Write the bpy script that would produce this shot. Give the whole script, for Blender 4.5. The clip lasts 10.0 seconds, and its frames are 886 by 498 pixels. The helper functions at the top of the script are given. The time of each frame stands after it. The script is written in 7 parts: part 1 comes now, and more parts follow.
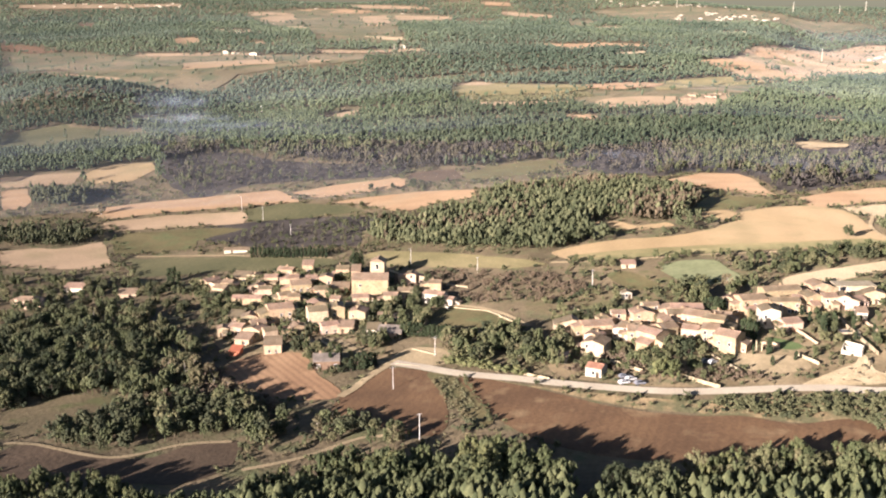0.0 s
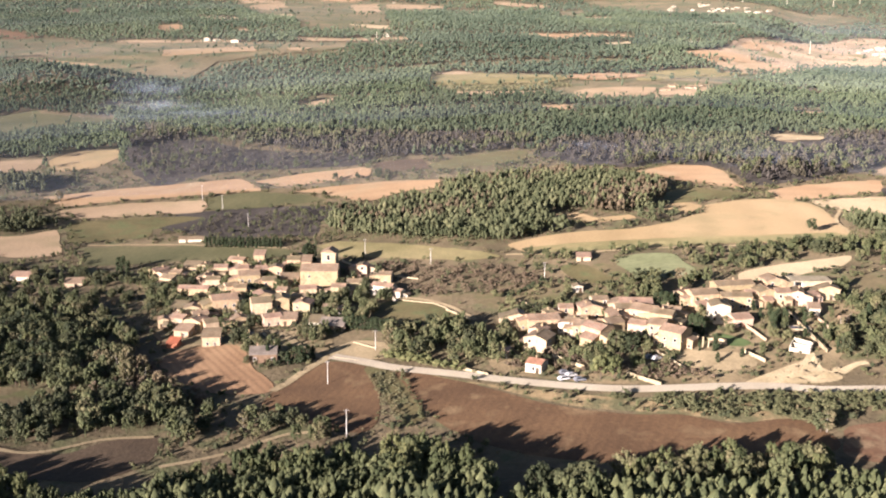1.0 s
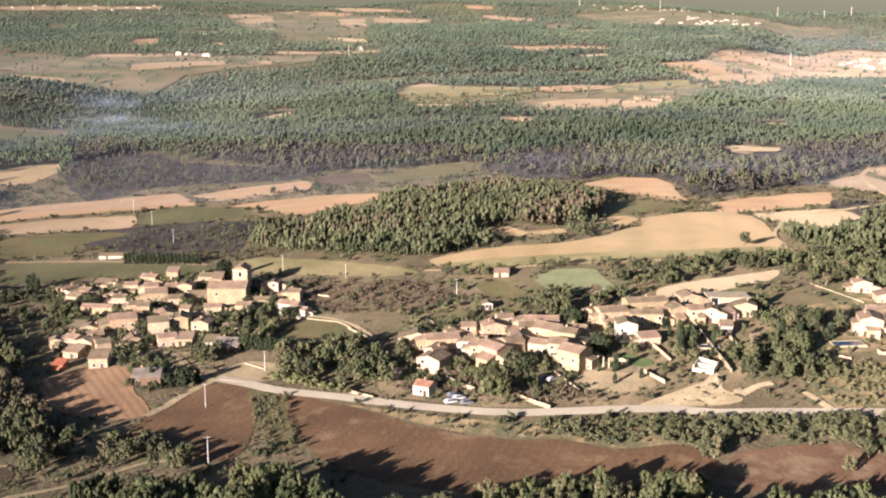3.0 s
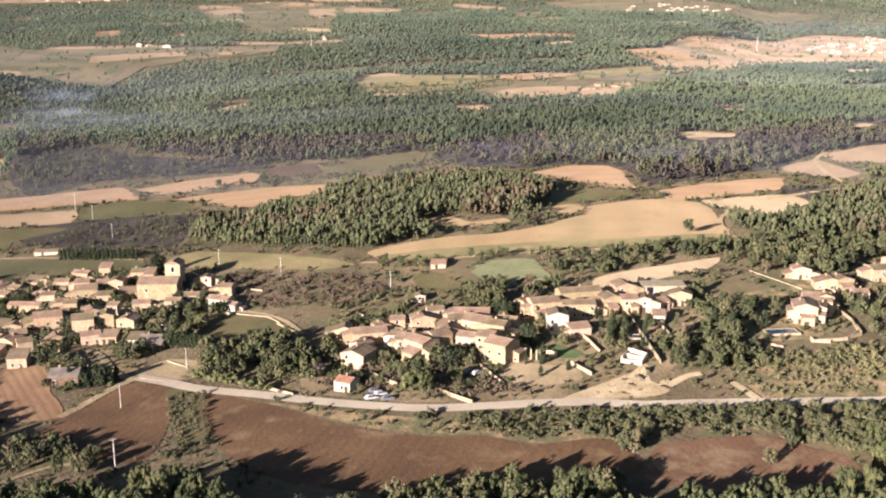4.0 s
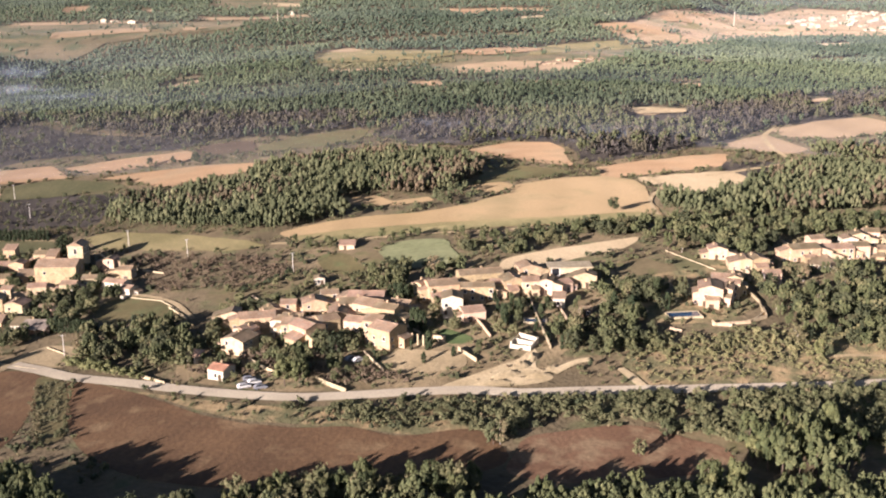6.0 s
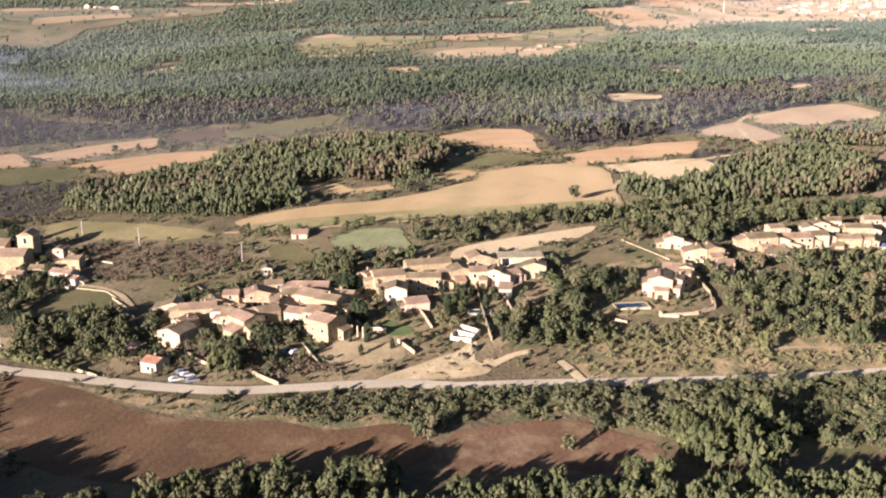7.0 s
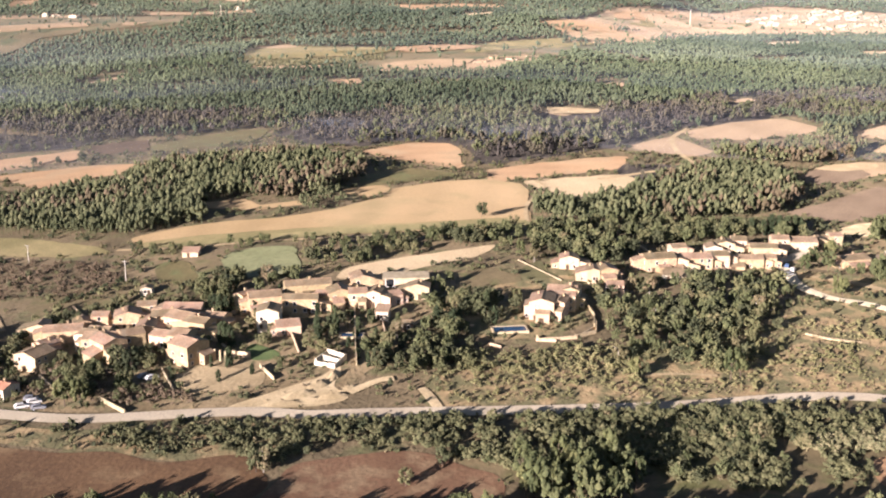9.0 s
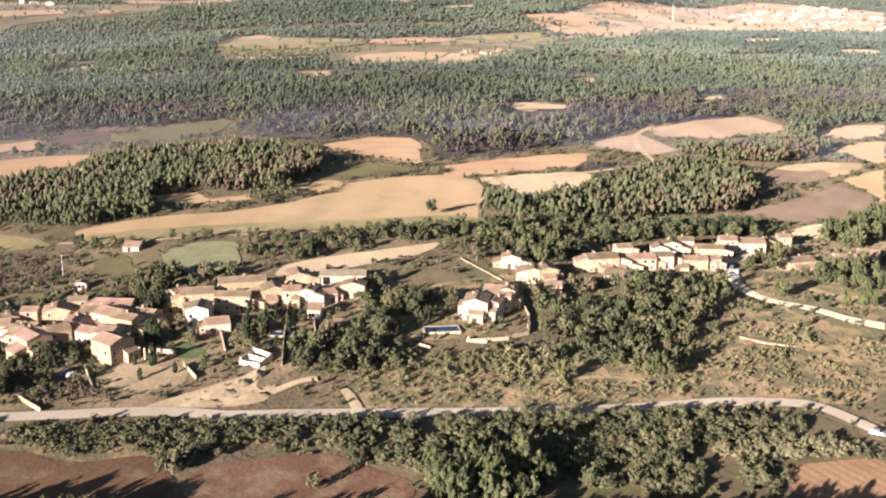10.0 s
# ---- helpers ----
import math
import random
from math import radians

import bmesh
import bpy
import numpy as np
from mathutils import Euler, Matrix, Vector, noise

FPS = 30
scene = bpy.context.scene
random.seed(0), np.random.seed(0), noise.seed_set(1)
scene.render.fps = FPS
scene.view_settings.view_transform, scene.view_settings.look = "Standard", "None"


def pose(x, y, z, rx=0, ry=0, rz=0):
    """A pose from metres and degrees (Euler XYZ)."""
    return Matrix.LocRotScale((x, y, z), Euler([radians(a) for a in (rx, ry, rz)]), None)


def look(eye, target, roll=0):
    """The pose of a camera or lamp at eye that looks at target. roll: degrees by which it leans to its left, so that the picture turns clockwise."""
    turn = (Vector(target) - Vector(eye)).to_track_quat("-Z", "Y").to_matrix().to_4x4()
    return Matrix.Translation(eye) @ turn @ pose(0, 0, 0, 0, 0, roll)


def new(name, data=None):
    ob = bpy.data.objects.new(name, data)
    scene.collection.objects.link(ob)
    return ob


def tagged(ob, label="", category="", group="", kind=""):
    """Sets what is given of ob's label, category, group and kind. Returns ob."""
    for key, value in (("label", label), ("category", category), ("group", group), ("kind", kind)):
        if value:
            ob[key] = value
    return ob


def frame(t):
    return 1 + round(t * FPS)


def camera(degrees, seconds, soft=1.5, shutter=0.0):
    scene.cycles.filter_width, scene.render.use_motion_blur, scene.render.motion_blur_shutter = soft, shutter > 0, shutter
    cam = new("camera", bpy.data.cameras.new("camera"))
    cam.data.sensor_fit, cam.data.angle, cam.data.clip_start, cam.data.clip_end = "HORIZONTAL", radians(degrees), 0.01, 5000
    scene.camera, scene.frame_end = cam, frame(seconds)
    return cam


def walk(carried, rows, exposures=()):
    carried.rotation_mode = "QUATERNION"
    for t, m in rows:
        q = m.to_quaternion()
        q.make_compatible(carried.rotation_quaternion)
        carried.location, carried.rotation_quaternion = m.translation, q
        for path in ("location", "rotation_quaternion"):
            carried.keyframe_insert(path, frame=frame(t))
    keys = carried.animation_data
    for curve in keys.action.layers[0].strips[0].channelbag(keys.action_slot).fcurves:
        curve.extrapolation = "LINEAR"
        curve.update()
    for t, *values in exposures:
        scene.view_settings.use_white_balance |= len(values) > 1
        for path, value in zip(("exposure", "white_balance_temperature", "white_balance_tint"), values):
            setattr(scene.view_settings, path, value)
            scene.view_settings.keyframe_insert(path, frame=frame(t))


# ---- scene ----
cam = camera(44.0, 10.0, soft=2.1)
PATH = [
    (0, (-2.678, -6.685, 137.206), (-2.655, -4.738, 136.749), -0.0),
    (0.5, (7.402, -1.948, 136.385), (7.429, -0.002, 135.927), 0.0),
    (1, (18.112, 3.921, 135.082), (18.142, 5.864, 134.608), 0.5),
    (1.5, (27.92, 8.5, 134.446), (27.941, 10.445, 133.979), 0.5),
    (2, (38.268, 12.65, 133.87), (38.278, 14.599, 133.42), 0.2),
    (3.5, (67.563, 25.076, 131.03), (67.609, 27.025, 130.581), -0.0),
    (4, (77.468, 29.348, 130.469), (77.531, 31.292, 130.002), -0.3),
    (4.5, (86.794, 32.922, 129.902), (86.86, 34.863, 129.426), -0.1),
    (5, (96.566, 36.722, 129.232), (96.632, 38.661, 128.743), -0.1),
    (5.5, (105.485, 39.907, 128.733), (105.552, 41.842, 128.236), -0.4),
    (7, (133.971, 49.007, 127.636), (134.041, 50.934, 127.103), -0.5),
    (7.5, (143.111, 51.896, 127.43), (143.183, 53.822, 126.894), -0.1),
    (8, (152.911, 54.575, 127.549), (152.984, 56.504, 127.027), 0.6),
    (8.5, (161.988, 56.375, 128.24), (162.068, 58.305, 127.723), 0.3),
    (9, (172.013, 58.511, 128.607), (172.106, 60.441, 128.09), -0.1),
    (9.5, (181.176, 59.974, 129.299), (181.282, 61.902, 128.78), 0.2),
    (10, (191.377, 61.489, 130.251), (191.486, 63.414, 129.719), 0.7),
]
walk(cam, [(t, look(eye, target, roll)) for t, eye, target, roll in PATH], [(0, 1.78, 5750, 20), (2.5, 1.71, 5750, 21), (4.5, 1.60, 5800, 22), (6.5, 1.64, 5800, 23), (8, 1.76, 5800, 23), (10, 1.84, 5800, 23)])

# ---- light ----
SUN_EL, SUN_AZ = radians(13.5), math.atan2(-0.67, -0.74)
world = bpy.data.worlds.new("sky")
scene.world = world
world.use_nodes = True
wn = world.node_tree
sky = wn.nodes.new("ShaderNodeTexSky")
sky.sky_type, sky.sun_disc = "NISHITA", False
sky.sun_elevation, sky.sun_rotation = SUN_EL, SUN_AZ
wn.links.new(sky.outputs[0], wn.nodes["Background"].inputs[0])
wn.nodes["Background"].inputs[1].default_value = 0.037
sun = new("sun", bpy.data.lights.new("sun", "SUN"))
sun.data.energy, sun.data.angle, sun.data.color = 5.0, radians(0.6), (1.0, 0.87, 0.72)
SUN_DIR = Vector((math.sin(SUN_AZ) * math.cos(SUN_EL), math.cos(SUN_AZ) * math.cos(SUN_EL), math.sin(SUN_EL)))
sun.matrix_world = look(SUN_DIR * 900, (0, 0, 0))


# ---- materials ----
def make_mat(name, dark, light, scale=0.2, fine=2.0, rough=0.9, bump=0.3, island=0.0, obj=0.0, stripes=None, third=None, metal=0.0, cover=0.52):
    """Two-scale mottled surface: broad stains, fine grain, and differences from piece to piece."""
    m = bpy.data.materials.new(name)
    m.use_nodes = True
    nt = m.node_tree
    b = nt.nodes["Principled BSDF"]
    b.inputs["Roughness"].default_value, b.inputs["Metallic"].default_value = rough, metal
    b.inputs["Specular IOR Level"].default_value = 0.25
    b.inputs["Diffuse Roughness"].default_value = 1.0 if rough > 0.8 and name.split("_")[-1] not in ("plaster", "tiles", "masonry") else 0.0
    co = nt.nodes.new("ShaderNodeTexCoord")

    def noise_tex(s, detail, source=None):
        n = nt.nodes.new("ShaderNodeTexNoise")
        n.inputs["Scale"].default_value, n.inputs["Detail"].default_value = s, detail
        nt.links.new(source or co.outputs["Object"], n.inputs["Vector"])
        return n

    def mix(kind, fac, a, c):
        n = nt.nodes.new("ShaderNodeMix")
        n.data_type, n.blend_type = "RGBA", kind
        for sock, v in ((n.inputs[0], fac), (n.inputs[6], a), (n.inputs[7], c)):
            if isinstance(v, (int, float)):
                sock.default_value = v
            elif isinstance(v, tuple):
                sock.default_value = (*v, 1)
            else:
                nt.links.new(v, sock)
        return n.outputs[2]

    def ramp(source, lo, hi):
        n = nt.nodes.new("ShaderNodeMapRange")
        n.inputs[1].default_value, n.inputs[2].default_value = lo, hi
        nt.links.new(source, n.inputs[0])
        return n.outputs[0]

    broad = noise_tex(scale, 5)
    grain = noise_tex(fine, 4)
    col = mix("MIX", ramp(broad.outputs[0], 0.32, 0.68), dark, light)
    if third:
        spots = noise_tex(scale * 2.7, 6)
        col = mix("MIX", ramp(spots.outputs[0], cover, cover + 0.14), col, third)
    if stripes:
        mp = nt.nodes.new("ShaderNodeMapping")
        mp.inputs["Rotation"].default_value = (0, 0, radians(stripes[0]))
        nt.links.new(co.outputs["Object"], mp.inputs[0])
        wv = nt.nodes.new("ShaderNodeTexWave")
        wv.inputs["Scale"].default_value, wv.inputs["Distortion"].default_value = 0.314 / stripes[1], stripes[3] if len(stripes) > 3 else 1.2
        wv.inputs["Detail"].default_value, wv.inputs["Detail Scale"].default_value = 3, 0.8
        nt.links.new(mp.outputs[0], wv.inputs[0])
        col = mix("MULTIPLY", ramp(wv.outputs[0], 0.2, 1.8), col, tuple([1 - stripes[2]] * 3))
    col = mix("OVERLAY", 0.45, col, grain.outputs[0])
    for amount, kind in ((island, "g"), (obj, "o")):
        if amount:
            src = nt.nodes.new("ShaderNodeNewGeometry").outputs["Random Per Island"] if kind == "g" else nt.nodes.new("ShaderNodeObjectInfo").outputs["Random"]
            hs = nt.nodes.new("ShaderNodeHueSaturation")
            nt.links.new(ramp(src, 0, 1), hs.inputs["Fac"])
            mr = nt.nodes.new("ShaderNodeMapRange")
            mr.inputs[3].default_value, mr.inputs[4].default_value = 1 - amount, 1 + amount
            nt.links.new(src, mr.inputs[0])
            nt.links.new(mr.outputs[0], hs.inputs["Value"])
            hs.inputs["Fac"].default_value = 1
            for l in list(hs.inputs["Fac"].links):
                nt.links.remove(l)
            mh = nt.nodes.new("ShaderNodeMapRange")
            mh.inputs[3].default_value, mh.inputs[4].default_value = 0.5 + amount * 0.07, 0.5 - amount * 0.07
            nt.links.new(src, mh.inputs[0])
            nt.links.new(mh.outputs[0], hs.inputs["Hue"])
            nt.links.new(col, hs.inputs["Color"])
            col = hs.outputs[0]
    nt.links.new(col, b.inputs["Base Color"])
    if bump:
        bp = nt.nodes.new("ShaderNodeBump")
        bp.inputs["Strength"].default_value, bp.inputs["Distance"].default_value = bump, 0.5 / fine
        nt.links.new(grain.outputs[0], bp.inputs["Height"])
        nt.links.new(bp.outputs[0], b.inputs["Normal"])
    return m


ground_mat = make_mat("dry_scrubland", (0.055, 0.044, 0.024), (0.124, 0.094, 0.053), 0.03, 0.5, third=(0.072, 0.070, 0.032), bump=0.6)
soil_dark = make_mat("soil_dark", (0.059, 0.034, 0.017), (0.099, 0.058, 0.028), 0.035, 0.9, stripes=(20, 3.2, 0.16), third=(0.128, 0.085, 0.044), cover=0.56)
soil_red = make_mat("soil_red", (0.079, 0.044, 0.024), (0.117, 0.068, 0.038), 0.05, 0.9, stripes=(-10, 2.4, 0.14), third=(0.135, 0.092, 0.052), cover=0.5)
soil_orange = make_mat("soil_orange", (0.160, 0.094, 0.049), (0.222, 0.138, 0.074), 0.05, 0.9, stripes=(-28, 3.0, 0.4))
stubble_brown = make_mat("brown_stubble", (0.150, 0.108, 0.064), (0.205, 0.150, 0.092), 0.02, 1.2, stripes=(40, 18, 0.12, 2.0))
fallow = make_mat("fallow_soil", (0.092, 0.066, 0.042), (0.130, 0.096, 0.062), 0.03, 1.0, stripes=(35, 12, 0.12, 2.0))
soil_brown = make_mat("soil_brown", (0.046, 0.032, 0.019), (0.072, 0.050, 0.030), 0.04, 0.7, stripes=(30, 5, 0.08))
soil_pink = make_mat("soil_pink", (0.186, 0.119, 0.064), (0.244, 0.164, 0.092), 0.02, 1.2, stripes=(75, 16, 0.14, 2.0), third=(0.205, 0.146, 0.084))
stubble = make_mat("stubble", (0.186, 0.133, 0.066), (0.240, 0.174, 0.094), 0.012, 1.3, stripes=(8, 24, 0.14, 2.5), third=(0.178, 0.137, 0.070))
straw = make_mat("straw", (0.232, 0.179, 0.104), (0.280, 0.221, 0.134), 0.03, 1.3, stripes=(-20, 14, 0.10, 2.0))
tan = make_mat("tan_field", (0.180, 0.128, 0.075), (0.244, 0.178, 0.109), 0.012, 1.2, stripes=(60, 20, 0.10, 2.0), third=(0.168, 0.130, 0.072))
tan_plain = make_mat("dry_plain", (0.195, 0.138, 0.084), (0.271, 0.195, 0.122), 0.004, 0.1, third=(0.142, 0.119, 0.071), bump=0)
grass_gold = make_mat("grass_gold", (0.100, 0.087, 0.037), (0.166, 0.136, 0.065), 0.03, 0.9, stripes=(-35, 9, 0.12))
grass_streak = make_mat("green_stubble", (0.098, 0.090, 0.038), (0.165, 0.140, 0.066), 0.05, 1.0, stripes=(4, 6, 0.2, 2.0))
grass_dry = make_mat("grass_dry", (0.069, 0.055, 0.028), (0.113, 0.088, 0.047), 0.04, 0.6, third=(0.064, 0.064, 0.025))
grass_olive = make_mat("grass_olive", (0.053, 0.047, 0.019), (0.088, 0.072, 0.032), 0.04, 0.6, third=(0.068, 0.072, 0.029))
grass_green = make_mat("grass_green", (0.047, 0.047, 0.020), (0.078, 0.071, 0.033), 0.03, 0.5, stripes=(15, 6, 0.10))
grass_tan = make_mat("dry_grass_slope", (0.140, 0.103, 0.052), (0.230, 0.168, 0.089), 0.05, 0.7, third=(0.085, 0.078, 0.038), bump=0.6, cover=0.42)
earth = make_mat("trodden_earth", (0.092, 0.069, 0.036), (0.178, 0.135, 0.076), 0.07, 0.8, third=(0.089, 0.081, 0.041), bump=0.6)
grass_paddock = make_mat("grass_paddock", (0.088, 0.096, 0.045), (0.140, 0.141, 0.073), 0.04, 0.5, stripes=(15, 6, 0.06), third=(0.107, 0.112, 0.056))
grass_lawn = make_mat("grass_lawn", (0.048, 0.068, 0.024), (0.068, 0.088, 0.032), 0.2, 2)
sand = make_mat("sand", (0.212, 0.165, 0.092), (0.323, 0.259, 0.155), 0.12, 1.0, bump=0.25)
sand_brown = make_mat("sand_brown", (0.163, 0.126, 0.070), (0.239, 0.185, 0.106), 0.10, 1.0, bump=0.5)
sand_pale = make_mat("sand_pale", (0.327, 0.281, 0.188), (0.406, 0.354, 0.246), 0.10, 1.0)
asphalt = make_mat("asphalt", (0.230, 0.195, 0.140), (0.294, 0.254, 0.184), 0.05, 2.0, bump=0.1)
char = make_mat("charred_ground", (0.020, 0.017, 0.014), (0.048, 0.040, 0.032), 0.05, 0.6, third=(0.085, 0.075, 0.062), cover=0.6)
leaf_pine = make_mat("pine_needles", (0.060, 0.069, 0.026), (0.119, 0.123, 0.050), 0.35, 3.0, bump=0, island=0.22, obj=0.35)
leaf_pine_wood = make_mat("pine_stand_needles", (0.052, 0.060, 0.024), (0.103, 0.109, 0.048), 0.14, 3.0, bump=0, island=0.2)
leaf_oak_wood = make_mat("oak_wood_leaves", (0.034, 0.040, 0.019), (0.072, 0.074, 0.035), 0.12, 3.0, bump=0, island=0.2)
leaf_char = make_mat("charred_needles", (0.032, 0.028, 0.024), (0.076, 0.066, 0.056), 0.1, 3.0, bump=0, island=0.12)
leaf_reed = make_mat("reed_leaves", (0.11, 0.108, 0.054), (0.18, 0.162, 0.084), 0.3, 3.0, bump=0, island=0.3)
leaf_oak = make_mat("oak_leaves", (0.039, 0.046, 0.021), (0.082, 0.086, 0.039), 0.5, 3.0, bump=0, island=0.2, obj=0.35)
leaf_olive = make_mat("olive_leaves", (0.080, 0.080, 0.034), (0.145, 0.136, 0.064), 0.5, 3.0, bump=0, island=0.25, obj=0.35)
leaf_dry = make_mat("dry_leaves", (0.092, 0.078, 0.039), (0.152, 0.13, 0.066), 0.5, 3.0, bump=0, island=0.25, obj=0.35)
leaf_scrub = make_mat("brown_scrub_leaves", (0.088, 0.064, 0.040), (0.150, 0.112, 0.070), 0.12, 3.0, bump=0, island=0.25)
leaf_thicket = make_mat("thicket_leaves", (0.053, 0.056, 0.024), (0.110, 0.108, 0.050), 0.15, 3.0, bump=0, island=0.3)
leaf_slope = make_mat("slope_scrub_leaves", (0.107, 0.104, 0.043), (0.198, 0.179, 0.082), 0.06, 3.0, bump=0, island=0.25)
leaf_cypress = make_mat("cypress_leaves", (0.022, 0.032, 0.014), (0.045, 0.055, 0.022), 0.5, 3.0, bump=0, island=0.2, obj=0.2)
leaf_burnt = make_mat("scorched_needles", (0.051, 0.045, 0.029), (0.099, 0.087, 0.058), 0.1, 3.0, bump=0, island=0.14)
leaf_mid = make_mat("wood_needles", (0.046, 0.054, 0.023), (0.101, 0.105, 0.051), 0.11, 3.0, bump=0, island=0.16)
leaf_olive_wood = make_mat("light_wood_needles", (0.076, 0.082, 0.036), (0.136, 0.135, 0.066), 0.11, 3.0, bump=0, island=0.16)
leaf_singed = make_mat("singed_needles", (0.070, 0.054, 0.030), (0.122, 0.094, 0.056), 0.11, 3.0, bump=0, island=0.16)
leaf_green = make_mat("green_wood_needles", (0.031, 0.044, 0.022), (0.074, 0.088, 0.048), 0.012, 0.5, bump=0, island=0.16)
leaf_green_bright = make_mat("bright_wood_needles", (0.044, 0.061, 0.028), (0.092, 0.110, 0.055), 0.012, 0.5, bump=0, island=0.16)
heath_grass = make_mat("heath_grass", (0.080, 0.066, 0.036), (0.140, 0.110, 0.064), 0.008, 0.3, third=(0.066, 0.070, 0.036), cover=0.46)
# distance haze is put into these two needle colours as a bluish, paler tint
leaf_far_hazy = make_mat("far_needles", (0.044, 0.061, 0.037), (0.088, 0.109, 0.069), 0.006, 0.3, bump=0, island=0.12)
leaf_far_hazy_bright = make_mat("far_sunny_needles", (0.060, 0.079, 0.043), (0.106, 0.126, 0.072), 0.006, 0.3, bump=0, island=0.12)
bark = make_mat("bark", (0.07, 0.05, 0.035), (0.16, 0.12, 0.085), 1.0, 8.0)
bark_pale = make_mat("pale_bark", (0.25, 0.22, 0.18), (0.38, 0.34, 0.28), 1.0, 8.0)
ochre = make_mat("ochre_plaster", (0.315, 0.226, 0.126), (0.425, 0.315, 0.184), 0.25, 1.5, bump=0.4, obj=0.2, third=(0.28, 0.205, 0.125))
cream = make_mat("cream_plaster", (0.365, 0.278, 0.166), (0.465, 0.368, 0.234), 0.25, 1.5, bump=0.3, obj=0.2, third=(0.33, 0.245, 0.15))
pink = make_mat("pink_plaster", (0.400, 0.275, 0.180), (0.500, 0.370, 0.250), 0.25, 1.5, bump=0.3, obj=0.15)
white = make_mat("white_plaster", (0.420, 0.366, 0.270), (0.530, 0.474, 0.362), 0.25, 1.5, bump=0.2, third=(0.39, 0.325, 0.235))
brown = make_mat("brown_boards", (0.16, 0.10, 0.06), (0.24, 0.16, 0.10), 0.5, 3)
tarp = make_mat("orange_tarp", (0.33, 0.105, 0.052), (0.42, 0.15, 0.075), 0.6, 3, rough=0.6)
tile = make_mat("clay_tiles", (0.200, 0.138, 0.082), (0.330, 0.236, 0.146), 0.22, 1.6, bump=0.5, obj=0.28, third=(0.235, 0.185, 0.122), stripes=(0, 0.45, 0.28, 0.3))
tile_red = make_mat("red_clay_tiles", (0.30, 0.15, 0.09), (0.40, 0.215, 0.135), 0.3, 1.6, bump=0.5, stripes=(0, 0.45, 0.28, 0.3))
tile_grey = make_mat("grey_weathered_tiles", (0.17, 0.14, 0.11), (0.27, 0.22, 0.17), 0.3, 1.6, bump=0.5, stripes=(0, 0.45, 0.28, 0.3))
dark_glass = make_mat("dark_window_glass", (0.012, 0.013, 0.015), (0.02, 0.022, 0.025), 1, 3, rough=0.3, bump=0)
wood_dark = make_mat("dark_door_wood", (0.06, 0.04, 0.025), (0.12, 0.08, 0.05), 1, 6)
stone_wall = make_mat("stone_masonry", (0.350, 0.278, 0.166), (0.494, 0.402, 0.258), 0.5, 2.5, bump=0.6)
pool_water = make_mat("pool_water", (0.020, 0.045, 0.085), (0.030, 0.062, 0.110), 0.2, 2, rough=0.15, bump=0.05)
car_white = make_mat("white_car_paint", (0.50, 0.48, 0.45), (0.58, 0.56, 0.52), 1, 5, rough=0.4, bump=0)
car_blue = make_mat("blue_car_paint", (0.06, 0.09, 0.16), (0.08, 0.12, 0.20), 1, 5, rough=0.25, bump=0)
car_grey = make_mat("grey_car_paint", (0.16, 0.16, 0.17), (0.22, 0.22, 0.23), 1, 5, rough=0.25, bump=0)
rubber = make_mat("tyre_rubber", (0.015, 0.015, 0.015), (0.03, 0.03, 0.03), 3, 9)
metal_grey = make_mat("galvanised_metal", (0.35, 0.35, 0.35), (0.5, 0.5, 0.5), 1, 5, rough=0.5, metal=0.6)
concrete = make_mat("pale_concrete", (0.50, 0.46, 0.40), (0.62, 0.58, 0.52), 0.4, 2)


# ---- terrain ----
HILLS = [
    (-400, 1215, 75, 34.0),
    (-190, 320, 127, -3.1),
    (-20, 320, 127, -2.0),
    (150, 320, 127, 1.2),
    (320, 320, 127, -2.8),
    (-190, 480, 127, -4.5),
    (-20, 480, 127, -2.0),
    (150, 480, 127, 10.2),
    (320, 480, 127, 4.6),
    (-190, 640, 127, -8.5),
    (-20, 640, 127, 0.5),
    (150, 640, 127, 5.9),
    (320, 640, 127, -6.1),
    (-190, 800, 127, 8.1),
    (-20, 800, 127, 0.7),
    (150, 800, 127, 1.6),
    (320, 800, 127, 6.9),
    (-300, 1080, 247, -10.8),
    (60, 1150, 247, 19.7),
    (430, 1100, 247, 9.4),
    (-60, 1800, 450, 26.4),
    (800, 1900, 450, 3.9),
]


def smooth(v, lo, hi):
    v = np.clip((np.asarray(v, float) - lo) / (hi - lo), 0, 1)
    return v * v * (3 - 2 * v)


def land(x, y):
    """Height of the ground: low swells, a wooded plateau, and a horizon ridge sized to fill the camera's view."""
    x, y = np.asarray(x, float), np.asarray(y, float)
    z = np.zeros(np.broadcast(x, y).shape)
    for hx, hy, r, top in HILLS:
        z = z + top * np.exp(-((x - hx) ** 2 + (y - hy) ** 2) / (2 * r * r))
    rise = np.interp(y, (1335, 1500, 1700, 1850, 2150, 2600, 3200, 4000, 4700), (0, 19, 27, 31, 42, 52, 50, 20, 0))
    z = z + rise * (1 - smooth(x - 0.35 * (y - 1500), 375, 560))
    far = smooth(y, 3000, 4700)
    z = z + far * (96 - 30 * smooth(x, 600, 1900) + 10 * np.sin(x / 310) + 6 * np.sin(x / 127 + 1))
    return z


def ground_z(x, y):
    return float(land(x, y))


def steps(*bands):
    out = []
    for lo, hi, s in bands:
        out += list(np.arange(lo, hi, s))
    return np.array(out + [bands[-1][1]])


